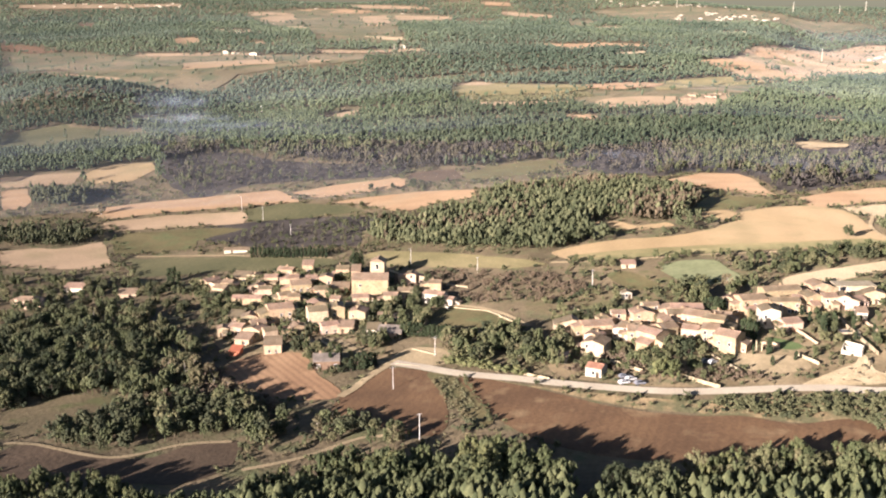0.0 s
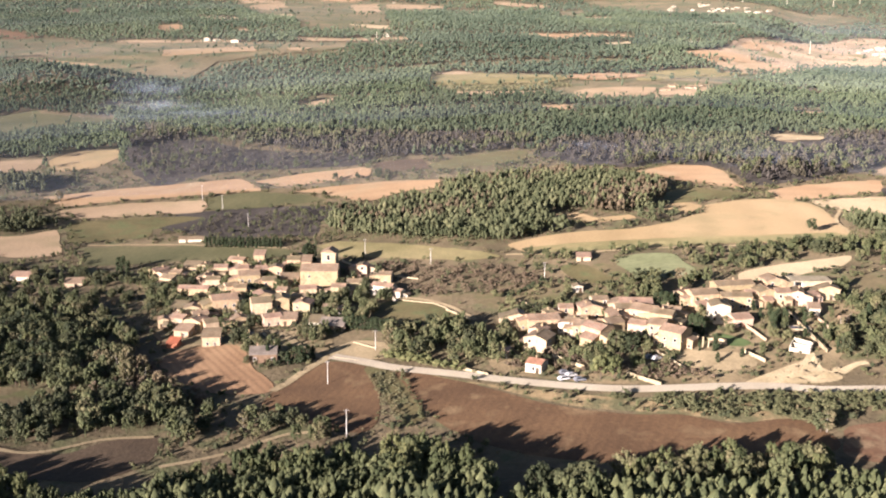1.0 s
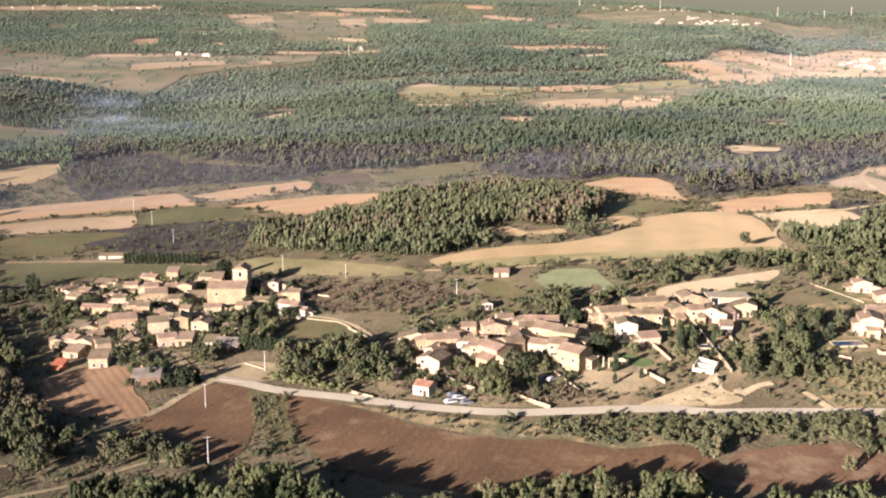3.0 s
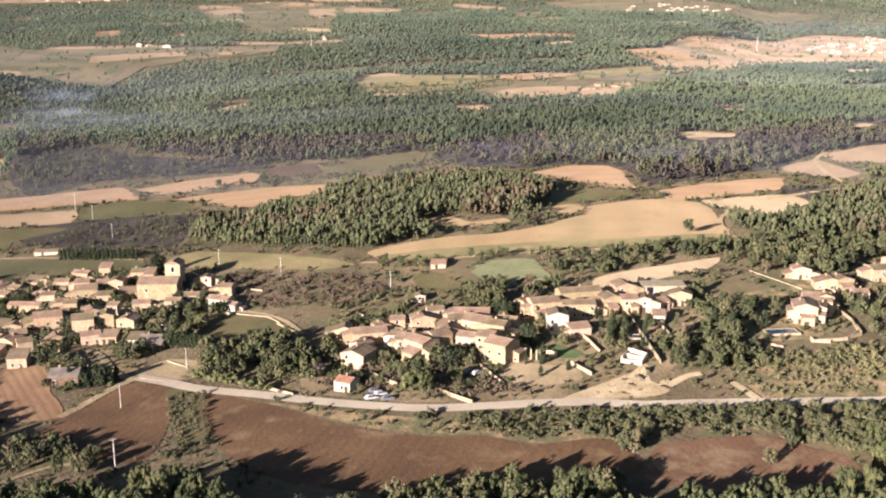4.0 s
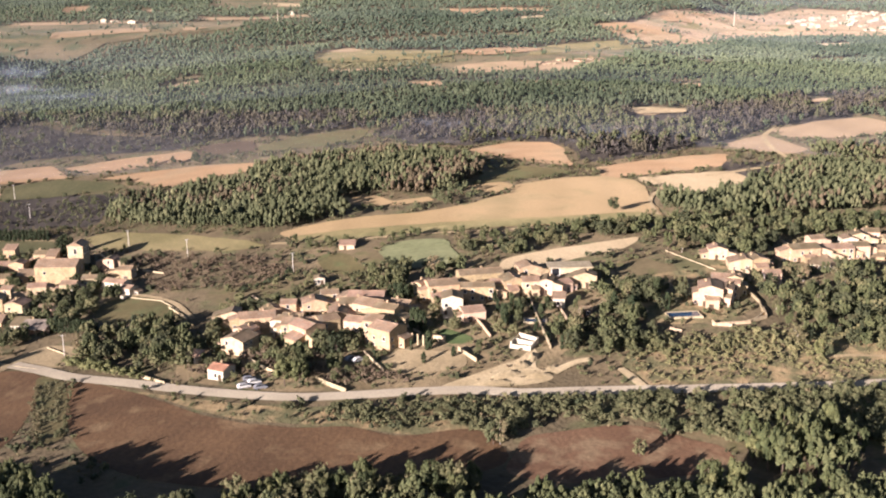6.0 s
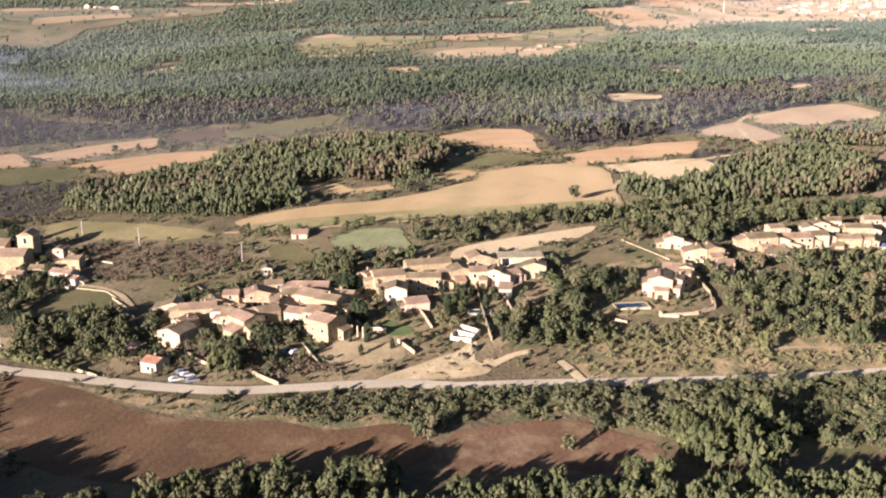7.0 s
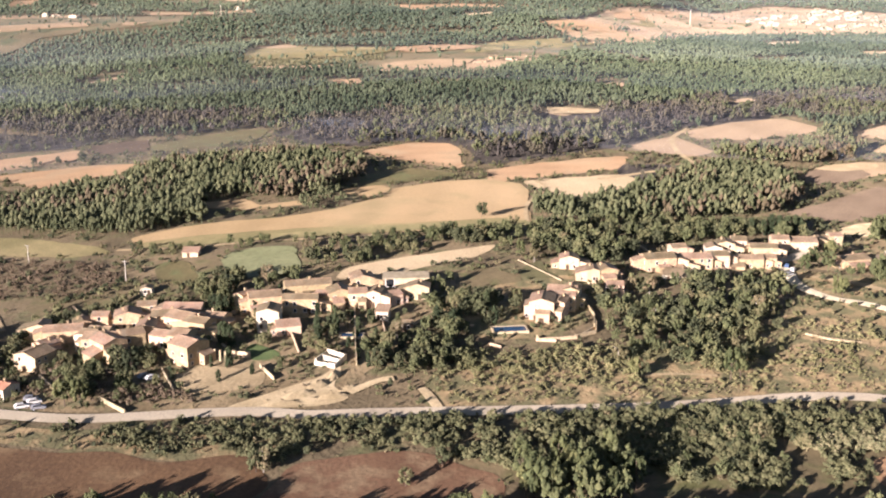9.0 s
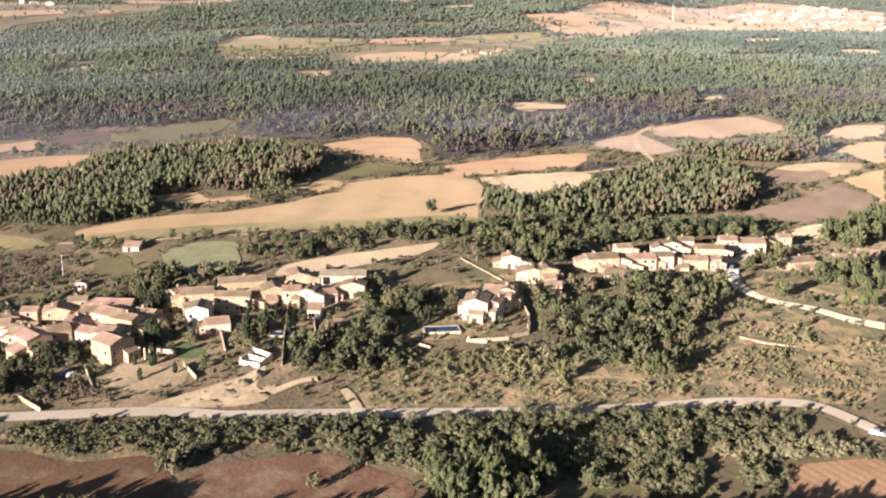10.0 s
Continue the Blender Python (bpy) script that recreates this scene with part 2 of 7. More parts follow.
def mesh_from(name, verts, faces, mat, flat=True):
    me = bpy.data.meshes.new(name)
    verts, faces = np.asarray(verts, np.float32), np.asarray(faces, np.int32)
    me.vertices.add(len(verts))
    me.vertices.foreach_set("co", verts.ravel())
    n, k = faces.shape
    me.loops.add(n * k)
    me.loops.foreach_set("vertex_index", faces.ravel())
    me.polygons.add(n)
    me.polygons.foreach_set("loop_start", np.arange(n, dtype=np.int32) * k)
    me.polygons.foreach_set("use_smooth", np.full(n, not flat))
    me.update(calc_edges=True)
    me.materials.append(mat)
    return me


gx = steps((-5200, -1200, 200), (-1200, -420, 40), (-420, 720, 10), (720, 1600, 40), (1600, 5600, 200))
gy = steps((-1500, 100, 100), (100, 1000, 10), (1000, 1800, 20), (1800, 3000, 60), (3000, 6200, 80))
GX, GY = np.meshgrid(gx, gy)
nx, ny = len(gx), len(gy)
idx = np.arange(nx * ny).reshape(ny, nx)
quads = np.stack([idx[:-1, :-1], idx[:-1, 1:], idx[1:, 1:], idx[1:, :-1]], -1).reshape(-1, 4)
ground = new("ground", mesh_from("ground", np.stack([GX, GY, land(GX, GY)], -1).reshape(-1, 3), quads, ground_mat, flat=False))
tagged(ground, "dry scrub covered rolling land with olive grass", "ground", kind="structure")

TAKEN = []      # outlines that stay free of trees
FAR_EDGES = []  # outlines of far fields, for their hedges
LINES = []      # roads and tracks: width and points
SPOTS = []      # houses: place and radius


def inside(poly, x, y):
    """Which of the points lie in the outline."""
    p = np.array(poly, float)
    hit = np.zeros(len(x), bool)
    for (x0, y0), (x1, y1) in zip(p, np.roll(p, -1, 0)):
        if y0 != y1:
            hit ^= ((y0 > y) != (y1 > y)) & (x < (x1 - x0) * (y - y0) / (y1 - y0) + x0)
    return hit


def rounded(pts, closed=True, gap=4.0, wobble=0.5, bend=1.0):
    """A slightly uneven line through the corners, soft or with straight sides."""
    p = [Vector((*q, 0)) for q in pts]
    n, out = len(p), []
    for i in range(n if closed else n - 1):
        a, b, c, d = (p[(i + k) % n] if closed else p[min(max(i + k, 0), n - 1)] for k in (-1, 0, 1, 2))
        m = max(2, int((c - b).length / gap))
        for j in range(m):
            t = j / m
            q = 0.5 * (2 * b + (c - a) * t + (2 * a - 5 * b + 4 * c - d) * t * t + (3 * b - a - 3 * c + d) * t ** 3)
            q = q * bend + (b + (c - b) * t) * (1 - bend)
            if wobble:
                k = noise.noise_vector(q * (0.11 if wobble < 2 else 0.035))
                q = q + Vector((k.x, k.y, 0)) * wobble
            out.append((q.x, q.y))
    if not closed:
        out.append((p[-1].x, p[-1].y))
    return out


LIFT = [0]


def drape(name, label, mat, outline, lift, cell, category):
    """A sheet that lies on the land inside an outline."""
    from mathutils.geometry import delaunay_2d_cdt
    o = np.array(outline)
    lo, hi = o.min(0), o.max(0)
    xs, ys = np.meshgrid(np.arange(lo[0], hi[0], cell), np.arange(lo[1], hi[1], cell))
    xs, ys = xs.ravel(), ys.ravel()
    keep = inside(outline, xs, ys)
    pts = [Vector(q) for q in outline] + [Vector(q) for q in zip(xs[keep], ys[keep])]
    n = len(outline)
    vs, _, fs, *_ = delaunay_2d_cdt(pts, [], [list(range(n))], 1, 1e-3)
    v = np.array([(q.x, q.y) for q in vs])
    z = land(v[:, 0], v[:, 1]) + lift
    me = bpy.data.meshes.new(name)
    me.from_pydata([(a, b, c) for (a, b), c in zip(v, z)], [], [list(f) for f in fs])
    me.materials.append(mat)
    me.polygons.foreach_set("use_smooth", np.full(len(me.polygons), True))
    if me.polygons and me.polygons[0].normal.z < 0:
        me.flip_normals()
    me.update()
    return tagged(new(name, me), label, category, kind="structure")


def field(name, label, mat, pts, above=0.0):
    LIFT[0] = (LIFT[0] + 1) % 12
    far = max(0, np.mean([q[1] for q in pts]) - 400) / 1000
    TAKEN.append(pts)
    size = max(np.ptp(np.array(pts), axis=0))
    if far > 0.75:
        FAR_EDGES.append(pts)
    drape(name, label, mat, rounded(pts, gap=max(2.5, size / 50), wobble=min(9, 0.6 + 5 * far), bend=1.0 if far < 0.1 else 0.3), above + 0.10 + 0.012 * LIFT[0] + 0.25 * far, max(6, size / 14), name.replace("_", " "))


def burnt(pts):
    drape("burnt_ground", "charred black ground with ash and scorched scrub", char, rounded(pts, gap=8, wobble=6), 0.07, 18, "burnt ground")


def strip(name, mat, width, pts):
    LINES.append((width, pts))
    line = rounded(pts, closed=False, gap=4, wobble=0.15)
    left, right = [], []
    for i, (x, y) in enumerate(line):
        (x0, y0), (x1, y1) = line[max(i - 1, 0)], line[min(i + 1, len(line) - 1)]
        dx, dy = x1 - x0, y1 - y0
        d = math.hypot(dx, dy) or 1
        w = width / 2 * (1 + 0.08 * math.sin(i * 1.3)) if name != "road" else width / 2
        left.append((x - dy / d * w, y + dx / d * w))
        right.append((x + dy / d * w, y - dx / d * w))
    LIFT[0] = (LIFT[0] + 1) % 12
    n = len(line)
    cols = [left, line, right]
    v = [(x, y, ground_z(x, y) + 0.30 + 0.01 * LIFT[0] + (0.08 if c == 1 else 0.0) + (0.10 if mat is asphalt else 0)) for c, col in enumerate(cols) for x, y in col]
    f = [(c * n + n + i, c * n + n + i + 1, c * n + i + 1, c * n + i) for c in range(2) for i in range(n - 1)]
    labels = {"road": "pale worn asphalt country road past the village", "lane": "narrow pale village lane", "dirt_track": "sandy farm track", "field_margin": "olive grass margin along a stubble field"}
    tagged(new(name, mesh_from(name, v, f, mat, flat=False)), labels[name], name.replace("_", " "), kind="structure")


def slope(name, label, mat, pts):
    """A stretch of ground with its own cover, open to trees and bushes."""
    size = max(np.ptp(np.array(pts), axis=0))
    drape(name, label, mat, rounded(pts, gap=4, wobble=4), 0.05, max(6, size / 20), name.replace("_", " "))


# ---- fields, roads and burnt land ----
field("ploughed_field", "broad bare ploughed field of reddish brown soil", soil_dark, [(8, 374), (25, 364), (39, 353), (52, 342), (66, 333), (83, 327), (99, 325), (112, 318), (131, 320), (139, 311), (140, 301), (127, 295), (105, 297), (83, 294), (63, 296), (41, 306), (24, 324), (13, 350)])
field("ploughed_field", "small bare reddish field between scrub belts", soil_red, [(147, 314), (163, 318), (178, 319), (191, 310), (198, 305), (196, 295), (174, 290), (154, 289), (140, 295), (143, 306)])
field("ploughed_field", "bare brown ploughed field beside the village lane", soil_dark, [(-18, 388), (-1, 376), (3, 346), (2, 327), (-7, 323), (-34, 344), (-35, 360), (-28, 373)])
field("ploughed_field", "orange furrowed plot below the old houses", soil_orange, [(-83, 402), (-74, 414), (-55, 413), (-46, 388), (-36, 369), (-37, 360), (-56, 363), (-75, 381)])
field("meadow", "overgrown pale grass strip between ploughed fields", grass_olive, [(-4, 378), (6, 373), (18, 331), (11, 330), (4, 351)])
field("meadow", "dry olive meadow among dark woods", grass_dry, [(-152, 353), (-146, 367), (-134, 376), (-118, 371), (-114, 365), (-121, 351), (-132, 339), (-145, 334)])
field("meadow", "bare brownish meadow below dark woods", soil_brown, [(-140, 322), (-131, 327), (-107, 318), (-93, 313), (-81, 323), (-69, 326), (-63, 321), (-65, 304), (-80, 293), (-106, 299), (-129, 292)])
field("stubble_field", "wide golden stubble field with pale tracks", stubble, [(58, 529), (68, 538), (95, 546), (122, 547), (145, 559), (164, 581), (175, 607), (200, 627), (224, 635), (241, 627), (243, 607), (239, 583), (237, 562), (234, 529), (212, 520), (171, 513), (132, 510), (94, 511), (69, 510)])
field("stubble_field", "narrow olive and golden field strip", grass_gold, [(-39, 563), (-29, 570), (-1, 555), (23, 539), (45, 522), (54, 509), (36, 509), (3, 525), (-26, 540)])
field("stubble_field", "greenish regrowth along the stubble field", grass_streak, [(65, 511), (86, 514), (115, 516), (155, 521), (190, 528), (232, 540), (234, 528), (205, 521), (164, 512), (125, 508), (87, 507)], 0.2)
field("stubble_field", "pale straw coloured stubble field", straw, [(243, 635), (277, 653), (304, 663), (310, 643), (289, 619), (266, 593), (247, 613)])
field("stubble_field", "pinkish bare field behind the stubble", soil_pink, [(225, 660), (251, 681), (292, 704), (316, 711), (304, 678), (277, 662), (240, 638), (225, 627)])
field("stubble_field", "peach coloured bare field at a wood's edge", soil_pink, [(155, 713), (183, 737), (209, 737), (215, 719), (212, 675), (214, 661), (182, 681), (164, 699)])
field("meadow", "olive grass field beside the stubble", grass_olive, [(159, 645), (180, 663), (207, 648), (194, 630), (174, 620), (154, 607)])
field("stubble_field", "small golden field corner by the pines", stubble, [(147, 602), (167, 615), (173, 604), (160, 584)])
field("stubble_field", "small golden clearing among dark pines", stubble, [(81, 589), (99, 592), (110, 575), (127, 581), (129, 571), (104, 564), (84, 577)])
field("stubble_field", "tan field beside a forked track", stubble_brown, [(322, 740), (359, 770), (375, 731), (357, 713), (340, 719), (329, 728)])
field("stubble_field", "tan field in front of burnt woods", stubble_brown, [(369, 784), (412, 822), (461, 847), (476, 806), (453, 787), (416, 768), (376, 762)])
field("ploughed_field", "long orange bare field strip", soil_pink, [(-229, 701), (-196, 715), (-142, 729), (-108, 736), (-98, 722), (-90, 702), (-136, 697), (-172, 692), (-208, 679)])
field("ploughed_field", "orange bare field strip with a bush", soil_pink, [(-97, 728), (-66, 743), (-27, 757), (-19, 750), (-21, 729), (-45, 719), (-78, 711)])
field("stubble_field", "tan stubble strip below the orange fields", soil_pink, [(-66, 696), (-44, 703), (-11, 710), (27, 707), (26, 685), (0, 674), (-17, 657), (-28, 665), (-47, 686)])
field("meadow", "green field beside burnt scrub", grass_green, [(-120, 691), (-92, 700), (-61, 687), (-42, 667), (-67, 664), (-87, 661), (-116, 662)])
field("stubble_field", "tan field strip with dark hedge", tan, [(-209, 670), (-170, 683), (-123, 685), (-117, 658), (-153, 656), (-187, 652), (-202, 657)])
field("meadow", "green and tan terraced field", grass_olive, [(-195, 644), (-162, 650), (-128, 651), (-116, 645), (-140, 626), (-138, 608), (-167, 603), (-182, 602)])
field("meadow", "long green meadow behind the old village", grass_green, [(-169, 590), (-133, 590), (-90, 579), (-55, 564), (-51, 551), (-74, 548), (-111, 557), (-140, 554), (-158, 555)])
field("stubble_field", "tan field beside dark trees", tan, [(-249, 608), (-233, 615), (-213, 615), (-197, 629), (-188, 608), (-178, 579), (-190, 571), (-212, 574), (-238, 579)])
field("stubble_field", "pale tan field near burnt woods", tan, [(-325, 810), (-285, 818), (-265, 819), (-260, 777), (-287, 772), (-308, 766)])
field("stubble_field", "golden triangular field near burnt woods", stubble, [(-258, 796), (-258, 842), (-220, 848), (-211, 817), (-216, 779), (-241, 769)])
field("ploughed_field", "orange field edge beside trees", soil_pink, [(-304, 756), (-288, 763), (-273, 728), (-272, 708), (-284, 703)])
field("meadow", "green meadow between burnt woods", grass_olive, [(20, 758), (41, 783), (72, 796), (91, 798), (87, 765), (61, 747), (36, 739), (21, 740)])
field("ploughed_field", "brown field beside the green meadow", soil_brown, [(-19, 768), (14, 779), (21, 743), (-1, 742), (-16, 746)])
field("meadow", "rounded green paddock behind the village", grass_paddock, [(104, 486), (114, 497), (131, 496), (135, 479), (136, 463), (121, 458), (109, 460)])
field("stubble_field", "golden strip behind the hill village", straw, [(152, 456), (156, 465), (173, 474), (196, 485), (214, 494), (206, 478), (185, 463), (167, 454), (153, 451)])
field("meadow", "olive garden plot with a path", grass_olive, [(79, 484), (91, 484), (99, 459), (97, 453), (84, 463)])
field("meadow", "brown green garden plot", grass_dry, [(93, 483), (103, 483), (108, 461), (101, 457)])
field("meadow", "flat olive meadow beside a stone wall", grass_olive, [(-1, 455), (14, 455), (30, 437), (36, 425), (25, 423), (6, 429), (-2, 439)])
field("meadow", "dry terrace behind a garden wall", grass_dry, [(198, 455), (209, 462), (218, 455), (220, 448), (206, 441), (196, 441)])
field("meadow", "green lawn terrace by a low wall", grass_green, [(220, 457), (230, 474), (232, 461), (235, 454), (225, 451)])
field("sandy_slope", "pale excavated sandy slope above the road", sand, [(126, 349), (136, 356), (144, 362), (150, 366), (155, 374), (156, 368), (155, 359), (159, 351), (151, 347), (127, 346)])
field("sandy_slope", "sandy bare garden terrace", sand_brown, [(106, 371), (113, 378), (122, 375), (132, 372), (133, 362), (122, 359), (112, 360)])
field("lawn", "small bright green lawn beside a walled terrace", grass_lawn, [(125, 386), (127, 393), (131, 390), (136, 385), (136, 381), (129, 380)])
field("plaza", "sandy village car park with low stone kerbs", sand_brown, [(-19, 398), (-10, 409), (3, 403), (4, 390), (-3, 387), (-16, 393)])
field("ploughed_field", "brown field on a low rise", fallow, [(369, 583), (405, 613), (444, 648), (456, 631), (445, 600), (421, 577), (388, 565)])
field("stubble_field", "golden field at a wood's edge", stubble, [(454, 664), (491, 692), (442, 582), (439, 585), (458, 625)])
field("ploughed_field", "brown strip above the rise", fallow, [(406, 668), (422, 686), (450, 696), (453, 679), (435, 659), (405, 650)])
field("dirt_yard", "pale bare ground at the edge of the pines", sand_brown, [(423, 689), (438, 701), (469, 709), (462, 691), (438, 684)])
field("sandy_field", "pale sandy field above the lane", sand, [(382, 550), (397, 561), (407, 564), (399, 541), (379, 533)])
field("stubble_field", "golden far field", stubble, [(482, 742), (509, 771), (529, 776), (499, 710), (488, 713)])
field("stubble_field", "tan far field below pines", tan, [(422, 686), (459, 710), (487, 706), (463, 678), (430, 662)])
field("stubble_field", "tan far field", tan, [(488, 796), (526, 831), (557, 840), (539, 800), (505, 779)])
field("ploughed_field", "orange bare field beside dark scrub", soil_orange, [(296, 313), (309, 317), (322, 317), (314, 299), (294, 299)])
field("meadow", "grey green far meadow in smoke", grass_green, [(-416, 1051), (-374, 1085), (-283, 1058), (-266, 1016), (-325, 1016), (-357, 973), (-385, 969)])
field("stubble_field", "tan strip below the heath", tan, [(-115, 1075), (-95, 1103), (-72, 1116), (-82, 1085), (-102, 1057)])
field("stubble_field", "pale dry reed flat", tan, [(39, 1135), (104, 1142), (165, 1144), (159, 1100), (85, 1088), (48, 1092)])
field("stubble_field", "pale clearing in burnt woods", tan, [(283, 840), (303, 851), (313, 846), (296, 831)])
field("stubble_field", "pale clearing in burnt woods", tan, [(437, 923), (463, 940), (476, 936), (447, 915)])
field("meadow", "long olive tan field between woods", grass_gold, [(23, 1262), (57, 1311), (114, 1267), (166, 1267), (176, 1223), (142, 1172), (81, 1160), (21, 1169)], 1.2)
field("stubble_field", "pale tan strip along a wood", tan, [(23, 1283), (55, 1330), (73, 1290), (56, 1271)], 1.2)
field("ploughed_field", "peach coloured far field", soil_pink, [(176, 1269), (198, 1301), (238, 1337), (284, 1329), (258, 1268), (202, 1206), (176, 1223)], 1.2)
field("stubble_field", "tan far field by a farmstead", tan, [(162, 1099), (196, 1132), (253, 1151), (245, 1100), (212, 1063), (166, 1055)], 1.2)
field("stubble_field", "pale yard land round a farmstead", tan, [(246, 1101), (271, 1167), (329, 1215), (319, 1155), (277, 1080), (236, 1041)], 1.2)
field("stubble_field", "pale clearing in dark woods", tan, [(348, 992), (381, 1005), (368, 972), (344, 973)], 1.2)
field("ploughed_field", "small peach clearing", soil_pink, [(122, 1009), (146, 1010), (149, 986), (124, 983)], 1.2)
field("stubble_field", "ash grey clearing in burnt woods", sand_brown, [(278, 846), (294, 860), (328, 854), (319, 836), (286, 834)], 1.2)
field("stubble_field", "pale far clearing", tan, [(685, 1198), (731, 1231), (712, 1182), (677, 1164)], 1.2)
field("ploughed_field", "far peach strip", soil_pink, [(127, 1009), (147, 1005), (153, 992), (131, 994)], 1.2)
field("heath", "open grassy valley between the woods", heath_grass, [(17, 1128), (22, 1240), (34, 1308), (77, 1295), (181, 1276), (282, 1351), (378, 1398), (470, 1435), (378, 1296), (306, 1128), (240, 1069), (156, 1058), (134, 1108), (77, 1109)], 0.5)
field("heath", "open brown heath beyond the pine woods", heath_grass, [(-590, 1513), (-542, 1509), (-509, 1525), (-444, 1449), (-358, 1319), (-311, 1305), (-273, 1342), (-262, 1398), (-254, 1444), (-199, 1472), (-132, 1488), (-96, 1510), (-100, 1584), (-166, 1598), (-258, 1615), (-360, 1630), (-478, 1667), (-599, 1778), (-690, 1906), (-735, 1899)], 0.6)
field("heath", "broad dry plain in front of a white town", tan_plain, [(374, 1562), (434, 1614), (493, 1745), (539, 1872), (704, 2193), (1129, 2870), (1203, 2717), (1286, 2444), (988, 1787), (866, 1775), (715, 1722), (604, 1661), (514, 1484), (439, 1393), (394, 1393), (389, 1459)], 0.5)
field("heath", "far dry land with scattered houses", heath_grass, [(525, 3738), (711, 3928), (891, 4023), (1165, 4051), (1203, 3719), (1393, 3875), (1461, 3693), (1349, 3544), (1037, 3199), (841, 3081), (667, 3149), (583, 3510)], 0.5)
field("heath", "mixed dry fields on the far plateau", heath_grass, [(-626, 3742), (-488, 4007), (-332, 4078), (-184, 3765), (-4, 3573), (66, 3445), (45, 3216), (-89, 2812), (-46, 1876), (-57, 1766), (-191, 1844), (-254, 2252), (-365, 2553), (-491, 3165)], 0.5)
field("stubble_field", "pale strip on the heath", tan, [(-490, 1485), (-411, 1447), (-398, 1408), (-473, 1449)], 0.9)
field("stubble_field", "tan strip on the heath", tan, [(-345, 1541), (-273, 1557), (-217, 1555), (-210, 1508), (-278, 1494), (-337, 1491)], 0.9)
field("stubble_field", "small tan field by the woods", tan, [(-172, 1537), (-137, 1521), (-147, 1494), (-168, 1503)], 0.9)
field("stubble_field", "pale strip along the plateau lane", tan, [(-455, 1690), (-369, 1670), (-267, 1647), (-254, 1614), (-360, 1630), (-437, 1654)], 0.9)
field("ploughed_field", "pinkish patch on the plateau", soil_pink, [(-470, 2025), (-429, 2036), (-394, 1884), (-427, 1862)], 0.9)
field("stubble_field", "narrow tan strip between woods", tan, [(-487, 2483), (-386, 2410), (-360, 2240), (-450, 2298)], 0.9)
field("stubble_field", "narrow tan strip between woods", tan, [(-305, 1846), (-281, 1862), (-269, 1792), (-294, 1790)], 0.9)
field("stubble_field", "tan far field", tan, [(-528, 3440), (-514, 3586), (-448, 3670), (-407, 3417), (-415, 3131), (-494, 3261)], 0.9)
field("stubble_field", "tan far strip", tan, [(-617, 3807), (-491, 3792), (-452, 3703), (-567, 3604)], 0.9)
field("stubble_field", "pale far strip", straw, [(-360, 2589), (-297, 2648), (-264, 2352), (-322, 2423)], 0.9)
field("ploughed_field", "pinkish far strip", soil_pink, [(-479, 4012), (-332, 4078), (-199, 3871), (-231, 3754), (-392, 3854)], 0.9)
field("stubble_field", "pale far strip", straw, [(-118, 1962), (-50, 1905), (-44, 1833), (-93, 1865)], 0.9)
field("stubble_field", "long pale strip along the wood", tan, [(-180, 1672), (-104, 1640), (-12, 1666), (-10, 1622), (-101, 1600), (-169, 1622)], 0.9)
field("stubble_field", "pale far field", tan, [(-226, 3551), (-140, 3588), (-115, 3156), (-132, 2547), (-177, 2974)], 0.9)
field("stubble_field", "pale far strip", tan, [(-112, 3578), (63, 3475), (57, 3309), (-96, 3332)], 0.9)
field("ploughed_field", "reddish far patch", soil_red, [(-943, 2955), (-906, 3013), (-808, 2664), (-847, 2670)], 0.9)
field("ploughed_field", "reddish far patch", soil_red, [(-778, 2011), (-688, 1929), (-597, 1799), (-618, 1754), (-716, 1848)], 0.9)
field("stubble_field", "pale land round far houses", tan, [(-1455, 3963), (-1314, 4078), (-1149, 4186), (-943, 4247), (-908, 4090), (-1110, 4002), (-1319, 3850), (-1417, 3867)], 0.9)
field("stubble_field", "pale far strip", tan, [(-342, 4472), (-24, 3977), (0, 3846), (-251, 4081)], 0.9)
field("stubble_field", "long pale field in dark woods", tan, [(240, 3716), (309, 3646), (400, 3544), (381, 3421), (295, 3477), (230, 3583)], 0.9)
field("ploughed_field", "pinkish far strip", soil_pink, [(188, 4227), (292, 4186), (291, 4002), (196, 4038)], 0.9)
field("heath", "brown clearing in far woods", heath_grass, [(389, 3180), (460, 3271), (468, 3081), (351, 2584), (339, 2749)], 0.9)
field("stubble_field", "small pale far clearing", straw, [(372, 2553), (460, 2688), (430, 2495), (353, 2401)], 0.9)
field("ploughed_field", "pinkish clearing between woods", soil_pink, [(164, 1809), (215, 1786), (282, 1854), (359, 1847), (348, 1789), (267, 1755), (207, 1678), (192, 1728)], 0.9)
field("stubble_field", "small pale clearing", straw, [(274, 1643), (323, 1688), (323, 1660), (278, 1617)], 0.9)
field("stubble_field", "small pale clearing", straw, [(628, 2386), (682, 2397), (658, 2312), (604, 2297)], 0.9)
field("ploughed_field", "peach field at the corner of the woods", soil_pink, [(375, 1563), (434, 1614), (483, 1620), (506, 1614), (461, 1517), (413, 1476), (390, 1468), (380, 1503)], 0.9)
field("stubble_field", "tan field below the peach field", tan, [(390, 1453), (509, 1608), (594, 1673), (522, 1517), (441, 1404), (399, 1404)], 0.9)
field("ploughed_field", "pinkish strip on the plain", soil_pink, [(533, 1817), (740, 2200), (723, 2111), (589, 1823), (514, 1728)], 0.9)
field("stubble_field", "brownish stubble on the plain", grass_gold, [(543, 1732), (719, 2074), (834, 2073), (776, 1921), (647, 1832), (524, 1660)], 0.9)
field("stubble_field", "pale field on the plain", straw, [(648, 1817), (772, 1891), (722, 1747), (609, 1682)], 0.9)
